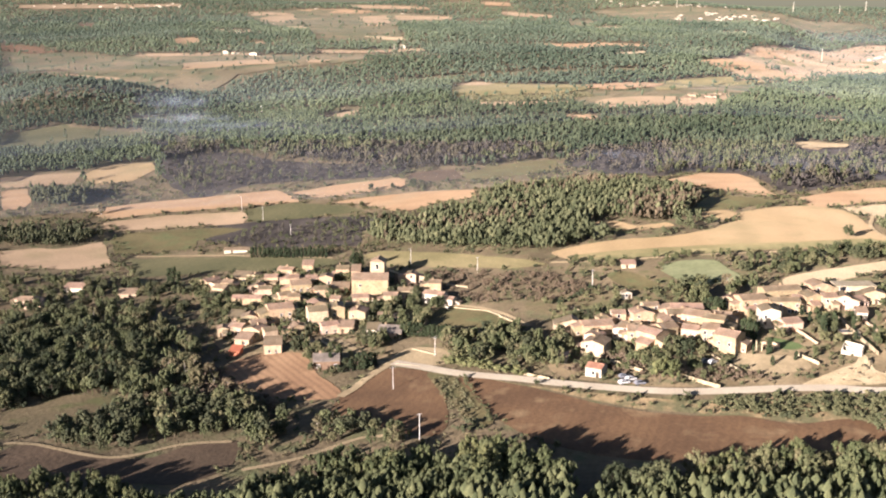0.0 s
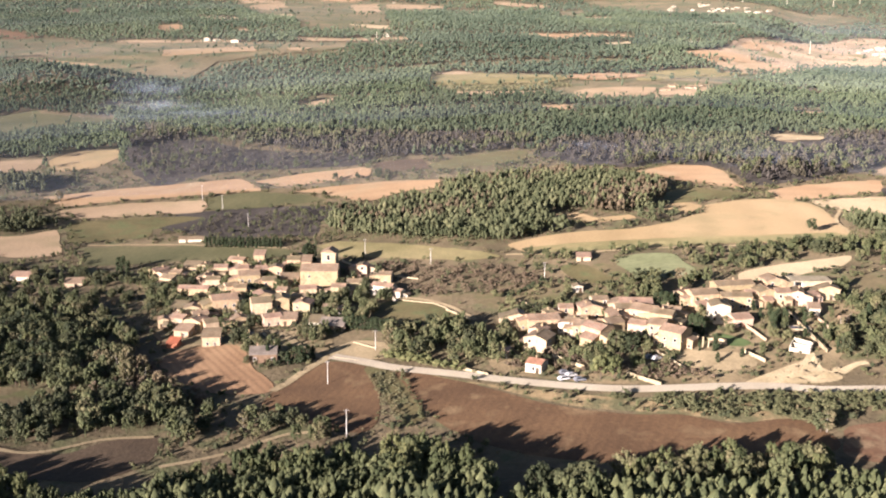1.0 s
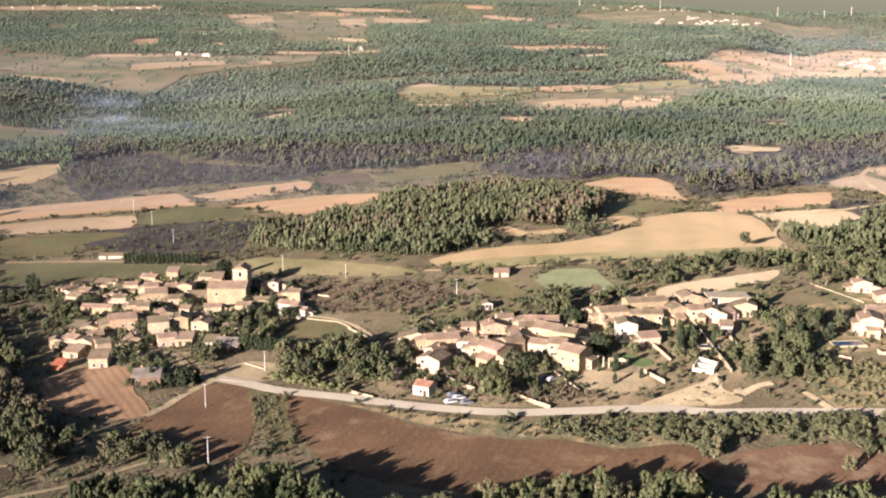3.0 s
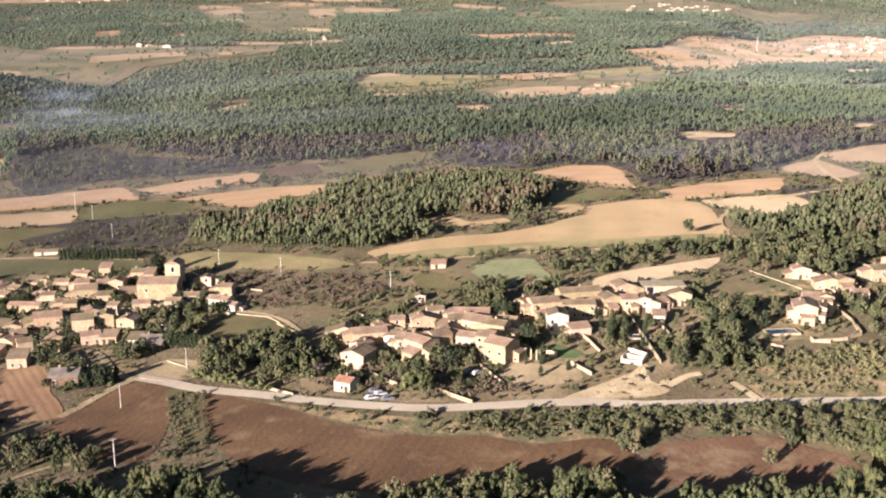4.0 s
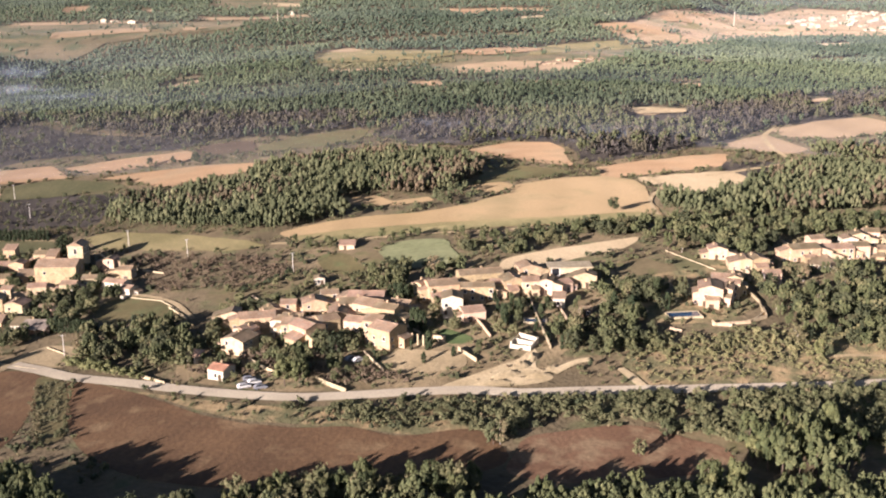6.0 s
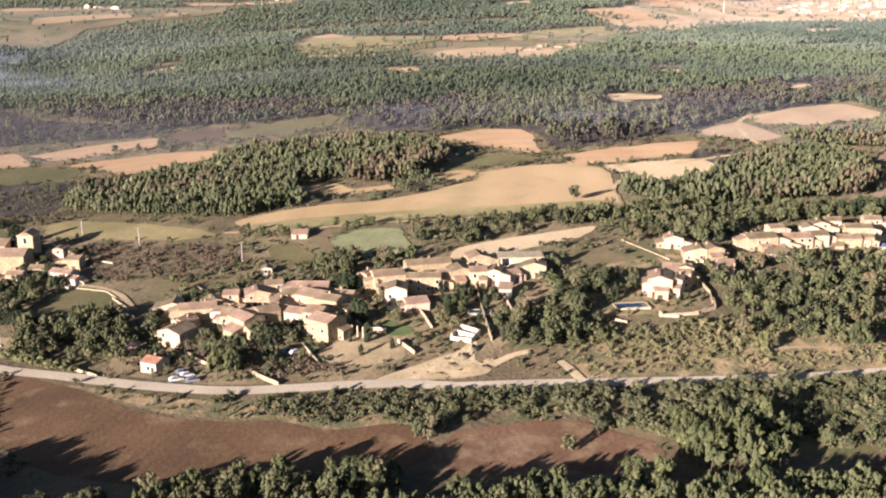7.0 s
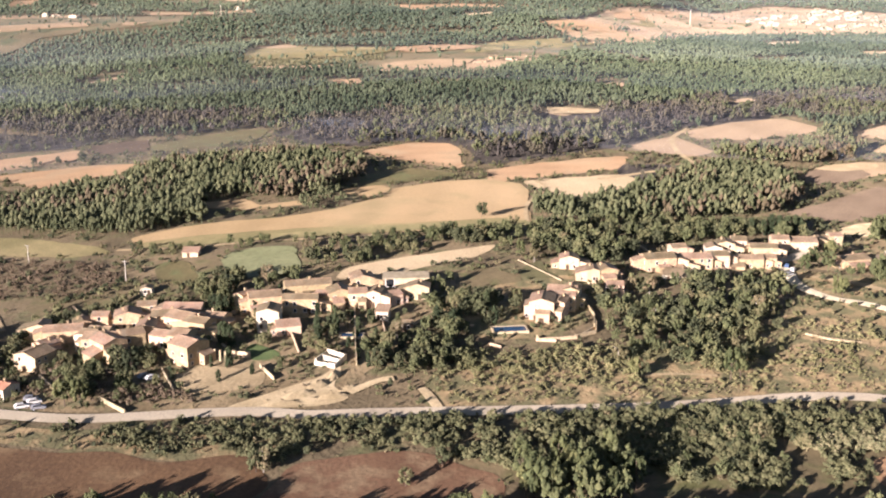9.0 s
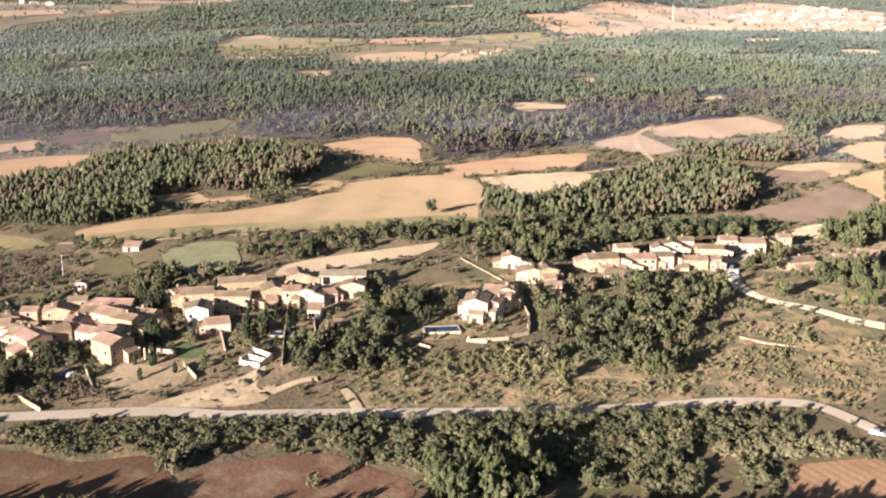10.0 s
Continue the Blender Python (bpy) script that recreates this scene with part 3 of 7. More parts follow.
field("stubble_field", "tan field on the plain", tan, [(780, 2314), (1088, 2747), (1027, 2523), (748, 2144)], 0.9)
field("stubble_field", "pale strip in the far woods", straw, [(688, 1584), (763, 1620), (749, 1570), (673, 1525)], 0.9)
field("stubble_field", "pale strip in the far woods", straw, [(772, 1455), (841, 1475), (816, 1410), (761, 1393)], 0.9)
field("stubble_field", "pale strip in the far woods", tan, [(694, 1211), (726, 1213), (710, 1176), (692, 1184)], 0.9)
field("meadow", "olive hollow among far woods", grass_olive, [(575, 1282), (621, 1335), (679, 1362), (651, 1314), (574, 1248)], 0.9)
field("meadow", "olive and tan field behind the farmstead", grass_gold, [(263, 1325), (307, 1368), (390, 1416), (380, 1378), (496, 1467), (396, 1359), (328, 1312), (251, 1216)], 0.9)
slope("village_ground", "pale trodden ground round the hill houses", earth, [(269, 458), (305, 478), (336, 490), (373, 526), (420, 531), (391, 468), (363, 472), (339, 476), (317, 464), (280, 449)])
slope("grass_slope", "dry tan terraces above the lane", grass_tan, [(329, 467), (353, 471), (384, 453), (369, 421), (352, 434), (333, 450)])
slope("grass_slope", "dry tan grass slope dotted with scrub", grass_tan, [(185, 371), (213, 382), (240, 387), (279, 397), (315, 421), (361, 404), (341, 358), (323, 352), (311, 354), (276, 350), (242, 346), (185, 344)])
slope("village_ground", "trodden sandy ground between village gardens", earth, [(53, 428), (86, 425), (120, 419), (156, 420), (186, 425), (180, 391), (161, 363), (150, 347), (117, 348), (86, 351), (47, 364), (40, 386)])
slope("village_ground", "trodden sandy ground between old village houses", earth, [(-125, 539), (-84, 539), (-49, 538), (-19, 501), (7, 460), (-8, 434), (-17, 415), (-18, 395), (-47, 401), (-69, 416), (-87, 423)])
slope("verge", "dry tan grass verge below the road", grass_tan, [(13, 371), (48, 352), (83, 341), (117, 340), (151, 340), (147, 320), (131, 321), (112, 319), (83, 329), (66, 334), (39, 354)])
slope("verge", "dry grass verge beside scrub", grass_dry, [(187, 336), (241, 337), (290, 343), (308, 345), (319, 341), (324, 322), (314, 299), (249, 298), (222, 303), (194, 306)])
slope("grass_slope", "dry grass terraces below the hill houses", grass_tan, [(323, 439), (339, 432), (363, 409), (360, 404), (315, 422)])
slope("grass_slope", "dry grass beside the pale lane", grass_tan, [(336, 461), (358, 453), (373, 433), (369, 423), (348, 433), (333, 444)])
slope("grass_slope", "brown terraced garden land", grass_dry, [(50, 463), (80, 464), (118, 455), (114, 432), (82, 429), (52, 434), (38, 449)])
slope("grass_slope", "dry grass terrace behind the villa", grass_tan, [(186, 444), (200, 457), (217, 451), (240, 467), (246, 448), (240, 413), (228, 398), (202, 392), (188, 421)])
burnt([(-251, 958), (-226, 963), (-119, 836), (-28, 804), (-27, 770), (-71, 762), (-129, 754), (-173, 736)])
burnt([(-143, 649), (-116, 661), (-80, 662), (-39, 654), (-20, 633), (-42, 617), (-42, 589), (-73, 597), (-112, 609), (-134, 623)])
burnt([(95, 791), (120, 820), (185, 845), (246, 834), (364, 874), (482, 929), (441, 833), (379, 804), (323, 743), (254, 695), (223, 680), (220, 725), (184, 743), (153, 729), (117, 744)])
burnt([(300, 683), (319, 694), (345, 692), (349, 666), (321, 640), (296, 608), (280, 594), (272, 601), (303, 646)])
strip("road", asphalt, 5.4, [(-17, 393), (-5, 385), (8, 376), (28, 367), (47, 358), (65, 351), (83, 346), (100, 345), (117, 345), (134, 344), (148, 341), (164, 341), (195, 341), (226, 342), (258, 345), (275, 348), (293, 351), (310, 351), (317, 349), (323, 342), (329, 332)])
strip("lane", sand_brown, 3.5, [(-18, 392), (-24, 383), (-31, 368), (-35, 361)])
strip("lane", sand_brown, 3.0, [(-18, 392), (-24, 396), (-30, 406), (-40, 424), (-51, 432)])
strip("lane", sand_brown, 2.2, [(7, 460), (19, 452), (29, 440), (38, 422)])
strip("lane", sand, 3.0, [(185, 341), (182, 351), (180, 356)])
strip("lane", sand, 3.0, [(159, 354), (163, 358), (168, 362), (172, 363)])
strip("lane", sand_pale, 5.5, [(330, 476), (327, 453), (333, 439), (347, 431), (357, 421), (367, 416)])
strip("lane", asphalt, 5.0, [(323, 494), (333, 487), (348, 503), (355, 513)])
strip("lane", sand_brown, 3.0, [(337, 465), (349, 459), (360, 447), (368, 435)])
strip("dirt_track", sand_brown, 4.0, [(348, 461), (356, 454), (365, 444), (375, 434)])
strip("dirt_track", sand_brown, 2.0, [(312, 399), (319, 396), (329, 393)])
strip("dirt_track", sand_brown, 1.6, [(245, 364), (256, 366), (270, 365)])
strip("field_margin", grass_gold, 9.0, [(66, 516), (87, 519), (113, 519), (146, 521), (186, 526), (227, 540)])
strip("dirt_track", sand_brown, 2.0, [(-60, 302), (-42, 310), (-25, 323), (-14, 323)])
strip("dirt_track", sand_brown, 2.0, [(-143, 329), (-132, 328), (-103, 315), (-83, 324), (-67, 325)])
strip("dirt_track", sand_brown, 2.5, [(56, 512), (82, 506), (122, 506), (170, 509), (236, 524)])
strip("dirt_track", sand_brown, 3.5, [(286, 648), (316, 669), (350, 694), (351, 728), (357, 765), (376, 796)])
strip("dirt_track", sand_brown, 2.2, [(249, 640), (253, 614), (238, 576), (233, 535)])
strip("dirt_track", sand_brown, 2.0, [(-169, 595), (-117, 589), (-55, 566)])
strip("dirt_track", sand_brown, 2.5, [(-111, 1030), (-78, 1048), (-55, 1073)])


# ---- building helpers ----
def part(name, bm, material, parent=None, label=""):
    """Links a bmesh as one mesh object, under a thing or a part."""
    me = bpy.data.meshes.new(name)
    bm.to_mesh(me)
    bm.free()
    me.materials.append(material)
    ob = new(name, me)
    ob.parent = parent
    return tagged(ob, label)


def shared(name, me, parent, m):
    ob = new(name, me)
    ob.parent, ob.matrix_basis = parent, m
    return ob


def box(bm, x0, x1, y0, y1, z0, z1, m=None):
    vs = [bm.verts.new((x, y, z)) for z in (z0, z1) for x, y in ((x0, y0), (x1, y0), (x1, y1), (x0, y1))]
    if m is not None:
        for v in vs:
            v.co = m @ v.co
    for f in ((3, 2, 1, 0), (4, 5, 6, 7), (0, 1, 5, 4), (1, 2, 6, 5), (2, 3, 7, 6), (3, 0, 4, 7)):
        bm.faces.new([vs[i] for i in f])
    return vs


def prism(bm, outline, y0, y1):
    """An outline in x and z drawn out along y."""
    a = [bm.verts.new((x, y0, z)) for x, z in outline]
    b = [bm.verts.new((x, y1, z)) for x, z in outline]
    n = len(a)
    bm.faces.new(a)
    bm.faces.new(b[::-1])
    for i in range(n):
        bm.faces.new((a[i], b[i], b[(i + 1) % n], a[(i + 1) % n]))


def unit_mesh(name, make, mat):
    bm = bmesh.new()
    make(bm)
    bmesh.ops.recalc_face_normals(bm, faces=bm.faces)
    me = bpy.data.meshes.new(name)
    bm.to_mesh(me)
    bm.free()
    me.materials.append(mat)
    return me


def window_frame_shape(bm):
    for x0, x1, z0, z1 in ((-0.62, -0.48, -0.12, 1.42), (0.48, 0.62, -0.12, 1.42), (-0.48, 0.48, 1.28, 1.42), (-0.7, 0.7, -0.12, 0.02)):
        box(bm, x0, x1, -0.07, 0.02, z0, z1)


WINDOW_FRAME = unit_mesh("window_frame", window_frame_shape, concrete)
WINDOW_PANE = unit_mesh("pane", lambda bm: box(bm, -0.5, 0.5, -0.03, 0.02, 0, 1.3), dark_glass)
DOOR_LEAF = unit_mesh("door", lambda bm: box(bm, -0.6, 0.6, -0.05, 0.02, 0, 2.15), wood_dark)
CHIMNEY = unit_mesh("chimney", lambda bm: (box(bm, -0.3, 0.3, -0.3, 0.3, -0.6, 1.0), box(bm, -0.4, 0.4, -0.4, 0.4, 1.0, 1.12)), ochre)
ROOFS = {"gable": "clay tile", "redgable": "dark red tile", "greygable": "weathered grey tile", "church": "clay tile", "tower": "small tiled", "shed": "sloping tile", "flat": "flat", "ruin": "broken open", "porch": "grey tile"}
WALLS = {"ochre_plaster": "ochre stone", "cream_plaster": "cream rendered", "pink_plaster": "pinkish rendered", "white_plaster": "white rendered", "brown_boards": "brown boarded", "orange_tarp": "orange covered"}
rnd, wing = random.Random(5), random.Random(12)


def house(x, y, w, d, h, yaw, wall, style):
    """A village building: walls, tiled roof, windows, door, chimney."""
    turned = False
    if style == "gable" and y < 600:
        w, d, h = w * 0.88, d * 0.88, h * wing.uniform(1.1, 1.4)
        turned = wing.random() < 0.35 and w < d * 1.5
        yaw += wing.uniform(-7, 7)
    z = min(ground_z(x + sx, y + sy) for sx in (-w / 2, w / 2) for sy in (-d / 2, d / 2))
    name = {"church": "church", "tower": "bell_tower", "ruin": "ruined_house"}.get(style, "shed" if h < 3.3 else "house")
    root = new(name)
    root.matrix_basis = pose(x, y, z, 0, 0, yaw)
    storeys = "tall" if h > 8 else "two-storey" if h > 4.6 else "low"
    tagged(root, "%s %s %s with %s roof" % (storeys, WALLS[wall.name], name.replace("_", " "), ROOFS[style]), name.replace("_", " "), "village houses")
    SPOTS.append((x, y, max(w, d) * 0.55))
    X, Y = w / 2, d / 2
    roof_mat = {"redgable": tile_red, "greygable": tile_grey, "porch": tile_grey, "flat": stone_wall}.get(style, tile)
    if wall is tarp:
        roof_mat = tarp
    along = (w >= d * 0.85) != turned if style != "church" else True
    pitch = 0.30
    bm = bmesh.new()
    if style in ("shed", "flat", "tower", "ruin"):
        rise = {"shed": 0.22 * d, "flat": 0.0, "tower": 0.0, "ruin": 0.0}[style]
        vs = box(bm, -X, X, -Y, Y, -0.8, h)
        for i in (6, 7):
            vs[i].co.z += rise
        rise_at = lambda px, py: h + rise * (py + Y) / d
    else:
        half = Y if along else X
        top = h + half * pitch
        if along:
            prism_pts = [(-Y, -0.8), (Y, -0.8), (Y, h), (0, top), (-Y, h)]
            prism(bm, prism_pts, -X, X)
            bmesh.ops.rotate(bm, cent=(0, 0, 0), matrix=Matrix.Rotation(radians(90), 3, "Z"), verts=bm.verts)
        else:
            prism(bm, [(-X, -0.8), (X, -0.8), (X, h), (0, top), (-X, h)], -Y, Y)
    bmesh.ops.recalc_face_normals(bm, faces=bm.faces)
    if style == "ruin":
        bm.free()
        bm = bmesh.new()
        for x0, x1, y0, y1, zt in ((-X, X, -Y, -Y + 0.5, h * 0.45), (-X, -X + 0.5, -Y + 0.5, Y, h * 0.8), (X - 0.5, X, -Y + 0.5, Y, h * 0.7), (-X + 0.5, X - 0.5, Y - 0.5, Y, h), (-X + 0.5, X - 0.5, -0.2, 0.2, h * 0.75)):
            vs = box(bm, x0, x1, y0, y1, -0.8, zt)
            for v in vs[4:]:
                v.co.z += rnd.uniform(-0.7, 0.5)
        part("wall", bm, wall, root)
    else:
        part("wall", bm, wall, root)
    # roof
    if style in ("shed",):
        bm = bmesh.new()
        ov = 0.35
        vs = box(bm, -X - ov, X + ov, -Y - ov, Y + ov, 0, 0.2)
        for v in vs:
            v.co.z += h + 0.02 + rise * (v.co.y + Y) / d
        part("roof", bm, roof_mat, root)
    elif style == "flat":
        bm = bmesh.new()
        box(bm, -X - 0.5, X + 0.5, -Y - 0.7, Y + 0.3, h + 0.004, h + 0.3)
        part("roof", bm, roof_mat, root)
        for px, pw, ph in ((-X * 0.72, 3.4, 3.2), (X * 0.15, 2.6, 1.0)):
            pane = shared("window", WINDOW_FRAME, root, pose(px, -Y - 0.02, 1.6) @ Matrix.Diagonal((pw / 1.2, 1, ph / 1.4, 1)))
            shared("pane", WINDOW_PANE, pane, pose(0, -0.01, 0))
    elif style == "tower":
        bm = bmesh.new()
        prism(bm, [(-X - 0.3, h + 0.01), (X + 0.3, h + 0.01), (X * 0.1, h + 1.7)], -Y - 0.3, Y + 0.3)
        bmesh.ops.recalc_face_normals(bm, faces=bm.faces)
        part("roof", bm, tile, root)
        for k, (px, py, a) in enumerate(((0, -Y, 0), (X, -1.3, 90), (X, 1.3, 90), (-X, 0, -90))):
            op = shared("belfry_opening", WINDOW_FRAME, root, pose(px, py, h - 3.6, 0, 0, a) @ Matrix.Diagonal((1.3, 1.2, 1.9, 1)))
            shared("pane", WINDOW_PANE, op, pose(0, 0, 0))
        for zz in (h - 4.3, h - 0.4):
            bm = bmesh.new()
            box(bm, -X - 0.2, X + 0.2, -Y - 0.2, Y + 0.2, zz, zz + 0.25)
            part("cornice", bm, cream, root)
    elif style != "ruin":
        half, length = (Y, X) if along else (X, Y)
        run = half + 0.22
        for side in (-1, 1):
            bm = bmesh.new()
            vs = box(bm, -length - 0.15, length + 0.15, 0, run, 0, 0.16)
            for v in vs:
                v.co.z += top - v.co.y * pitch + 0.015
                v.co.y *= side
            if not along:
                bmesh.ops.rotate(bm, cent=(0, 0, 0), matrix=Matrix.Rotation(radians(90), 3, "Z"), verts=bm.verts)
            bmesh.ops.recalc_face_normals(bm, faces=bm.faces)
            part("roof", bm, roof_mat, root)
        bm = bmesh.new()
        box(bm, -length - 0.16, length + 0.16, -0.16, 0.16, top + 0.02, top + 0.26)
        if not along:
            bmesh.ops.rotate(bm, cent=(0, 0, 0), matrix=Matrix.Rotation(radians(90), 3, "Z"), verts=bm.verts)
        part("ridge", bm, roof_mat, root)
        if rnd.random() < 0.7 and style != "church":
            cx, cy = rnd.uniform(-0.6, 0.6) * X, rnd.uniform(0.1, 0.5) * Y
            zc = top - abs(cy if along else cx) * pitch
            shared("chimney", CHIMNEY, root, pose(cx, cy, zc))
    # lower wings against its sides
    sides = [q for q in (-1, 1) if wing.random() < 0.62] if style == "gable" and h > 3.0 else []
    for side in sides:
        ww, wd, wh = wing.uniform(1.8, 4.6), d * wing.uniform(0.45, 0.9), h * wing.uniform(0.5, 0.85)
        y0 = wing.uniform(-Y, Y - wd)
        for name, mat, o in (("wing", wall, 0.0), ("wing_roof", roof_mat, 0.3)):
            bm = bmesh.new()
            x0, x1 = sorted((side * X, side * (X + ww + o)))
            vs = box(bm, x0, x1, y0 - o, y0 + wd + o, -0.8 if not o else wh + 0.01, wh if not o else wh + 0.17)
            for v in vs:
                if v.co.z > 0:
                    v.co.z += 0.28 * (X + ww - abs(v.co.x))
            part(name, bm, mat, root)
        pane = shared("window", WINDOW_FRAME, root, pose(side * (X + ww / 2), y0, 0.9) @ Matrix.Diagonal((0.8, 1, 0.8, 1)))
        shared("pane", WINDOW_PANE, pane, pose(0, 0, 0))
    # a lean-to or a walled terrace in front
    if style == "gable" and h > 3.3 and wing.random() < 0.6:
        ww, wd = w * wing.uniform(0.35, 0.75), wing.uniform(1.8, 3.4)
        x0 = wing.uniform(-X, X - ww)
        if wing.random() < 0.55:
            wh = h * wing.uniform(0.45, 0.65)
            for name, mat, o in (("lean_to", wall, 0.0), ("lean_to_roof", roof_mat, 0.25)):
                bm = bmesh.new()
                vs = box(bm, x0 - o, x0 + ww + o, -Y - wd - o, -Y - 0.004, -0.8 if not o else wh + 0.01, wh if not o else wh + 0.16)
                for v in vs:
                    if v.co.z > 0:
                        v.co.z += 0.3 * (v.co.y + Y + wd)
                part(name, bm, mat, root)
            shared("door", DOOR_LEAF, root, pose(x0 + ww * 0.4, -Y - wd, -0.1) @ Matrix.Diagonal((1.5, 1, 0.95, 1)))
        else:
            bm = bmesh.new()
            for a0, a1, b0, b1 in ((x0, x0 + ww, -Y - wd, -Y - wd + 0.25), (x0, x0 + 0.25, -Y - wd + 0.25, -Y), (x0 + ww - 0.25, x0 + ww, -Y - wd + 0.25, -Y)):
                box(bm, a0, a1, b0, b1, -0.8, 1.3)
            part("terrace_wall", bm, wall, root)
    # openings
    if style in ("ruin", "tower", "flat") or wall is tarp:
        return root
    rows = [1.0] if h < 4.6 else [1.0, 3.4] if h < 8 else [5.2]
    for face, (length, off, a) in enumerate(((w, -Y, 0), (d, -X, -90), (d, X, 90))):
        count = max(1, int(length / (3.0 if style != "church" else 6)))
        for zz in rows:
            if zz + 1.4 > h:
                continue
            for k in range(count):
                u = (k + 0.5) / count * length - length / 2 + rnd.uniform(-0.3, 0.3)
                if rnd.random() < 0.34:
                    continue
                m = pose(u, -Y, zz) if face == 0 else pose(off, u, zz, 0, 0, a)
                s = rnd.uniform(0.75, 1.05)
                win = shared("window", WINDOW_FRAME, root, m @ Matrix.Diagonal((s, 1, s, 1)))
                shared("pane", WINDOW_PANE, win, pose(0, 0, 0))
    if style != "church":
        shared("door", DOOR_LEAF, root, pose(rnd.uniform(-0.3, 0.3) * w, -Y, 0.1))
    if style == "porch":
        for k in range(4):
            bm = bmesh.new()
            box(bm, -0.25, 0.25, -0.25, 0.25, 0, 3.2, pose(-X + 0.6 + k * (w - 1.2) / 3, -Y - 2.4, -0.3))
            part("column", bm, cream, root)
        bm = bmesh.new()
        vs = box(bm, -X - 0.2, X + 0.2, -Y - 2.9, -Y - 0.42, 0, 0.2)
        for v in vs:
            v.co.z += 3.0 + 0.3 * (v.co.y + Y + 2.9)
        part("porch_roof", bm, tile_grey, root)
    return root


# ---- the village ----
house(-112.8, 525.0, 5.8, 10.3, 4.1, -42, ochre, "gable")
house(-104.7, 512.6, 8.0, 8.0, 3.7, -24, cream, "gable")
house(-88.9, 492.7, 15.9, 6.9, 3.3, 0, ochre, "gable")
house(-98.5, 534.8, 8.5, 6.9, 3.3, -10, ochre, "shed")
house(-81.9, 522.8, 7.4, 6.9, 3.7, 3, cream, "gable")
house(-75.2, 532.2, 9.5, 6.9, 4.9, -11, ochre, "gable")
house(-64.6, 533.3, 5.3, 5.8, 7.0, 0, ochre, "shed")
house(-65.0, 501.2, 11.1, 10.3, 5.7, 15, ochre, "gable")
house(-69.8, 462.3, 12.7, 10.3, 4.9, 20, ochre, "gable")
house(-76.7, 438.9, 9.5, 8.0, 3.3, -22, cream, "gable")
house(-66.5, 417.7, 6.9, 6.9, 4.1, 5, ochre, "shed")
house(-85.3, 446.9, 7.4, 8.0, 3.3, -21, pink, "gable")
house(-54.0, 491.3, 7.4, 8.0, 4.1, 9, ochre, "gable")
house(-51.8, 449.8, 9.5, 10.3, 5.7, 14, cream, "gable")
house(-43.5, 454.2, 6.9, 9.2, 5.7, 14, ochre, "gable")
house(-33.7, 449.7, 8.5, 8.0, 4.9, -9, cream, "gable")
house(-26.3, 429.9, 5.3, 5.8, 3.3, -5, white, "shed")
house(-18.9, 428.3, 10.1, 8.0, 3.3, -8, pink, "porch")
house(-43.0, 397.1, 10.1, 10.3, 3.4, 5, brown, "greygable")
house(-46.0, 520.5, 7.4, 8.0, 4.9, 6, ochre, "gable")
house(-31.0, 494.5, 17.0, 12.6, 8.3, 0, ochre, "church")
house(-28.1, 513.0, 6.8, 7.4, 10.6, -6, cream, "tower")
house(-11.6, 502.6, 5.3, 6.9, 4.1, -3, pink, "gable")
house(-13.9, 481.3, 8.5, 6.9, 2.9, -8, cream, "gable")
house(-0.6, 468.9, 11.1, 6.9, 3.3, -18, white, "gable")
house(5.8, 461.2, 5.8, 5.8, 2.6, -30, white, "gable")
house(-0.3, 484.4, 6.4, 6.9, 4.1, -5, ochre, "gable")
house(-81.5, 417.5, 4.2, 4.6, 2.1, -10, tarp, "shed")
house(-38.9, 511.6, 4.2, 6.9, 7.4, 0, ochre, "shed")
house(-87.1, 512.3, 6.4, 6.9, 3.3, 0, pink, "gable")
house(-197.0, 503.8, 7.4, 8.0, 2.9, -4, pink, "gable")
house(-182.2, 530.8, 9.5, 5.8, 2.1, -5, white, "shed")
house(-152.3, 518.0, 8.5, 5.8, 2.0, 5, pink, "shed")
house(-17.2, 444.7, 5.3, 4.6, 2.5, -12, pink, "gable")
house(-91.1, 532.2, 5.3, 5.8, 3.3, -11, cream, "gable")
house(-45.5, 497.9, 8.5, 5.8, 3.7, 0, ochre, "shed")
house(-54.0, 469.6, 8.5, 8.0, 4.1, 20, ochre, "gable")
house(-45.6, 474.2, 5.3, 6.9, 4.5, -10, cream, "gable")
house(-37.1, 464.3, 7.4, 5.8, 3.7, -14, ochre, "gable")
house(-53.1, 508.7, 7.4, 6.9, 4.9, -2, ochre, "gable")
house(-77.6, 449.7, 7.4, 6.9, 3.3, 22, ochre, "gable")
house(-52.2, 418.5, 4.8, 4.6, 2.6, -2, cream, "gable")
house(-22.6, 447.0, 5.3, 4.6, 2.6, 0, ochre, "shed")
house(-65.4, 479.8, 6.4, 6.9, 4.5, 10, ochre, "gable")
house(-91.8, 444.6, 5.3, 5.8, 2.9, 10, cream, "gable")
house(-80.3, 431.0, 6.4, 5.8, 2.9, -15, ochre, "shed")
house(-109.1, 519.3, 7.4, 8.0, 3.4, -34, cream, "gable")
house(-102.7, 520.5, 6.4, 6.9, 3.7, -18, ochre, "gable")
house(-82.0, 503.0, 7.4, 6.9, 3.7, 7, pink, "gable")
house(-70.6, 515.5, 7.4, 8.0, 4.5, 16, cream, "gable")
house(-61.0, 514.3, 6.4, 6.9, 4.1, -3, pink, "gable")
house(-34.9, 476.4, 8.5, 6.9, 3.7, 15, cream, "gable")
house(-45.8, 438.1, 8.5, 6.9, 3.3, 17, pink, "gable")
house(-59.4, 438.2, 7.4, 6.9, 3.7, 25, ochre, "gable")
house(-82.5, 459.6, 8.5, 6.9, 3.7, -4, cream, "gable")
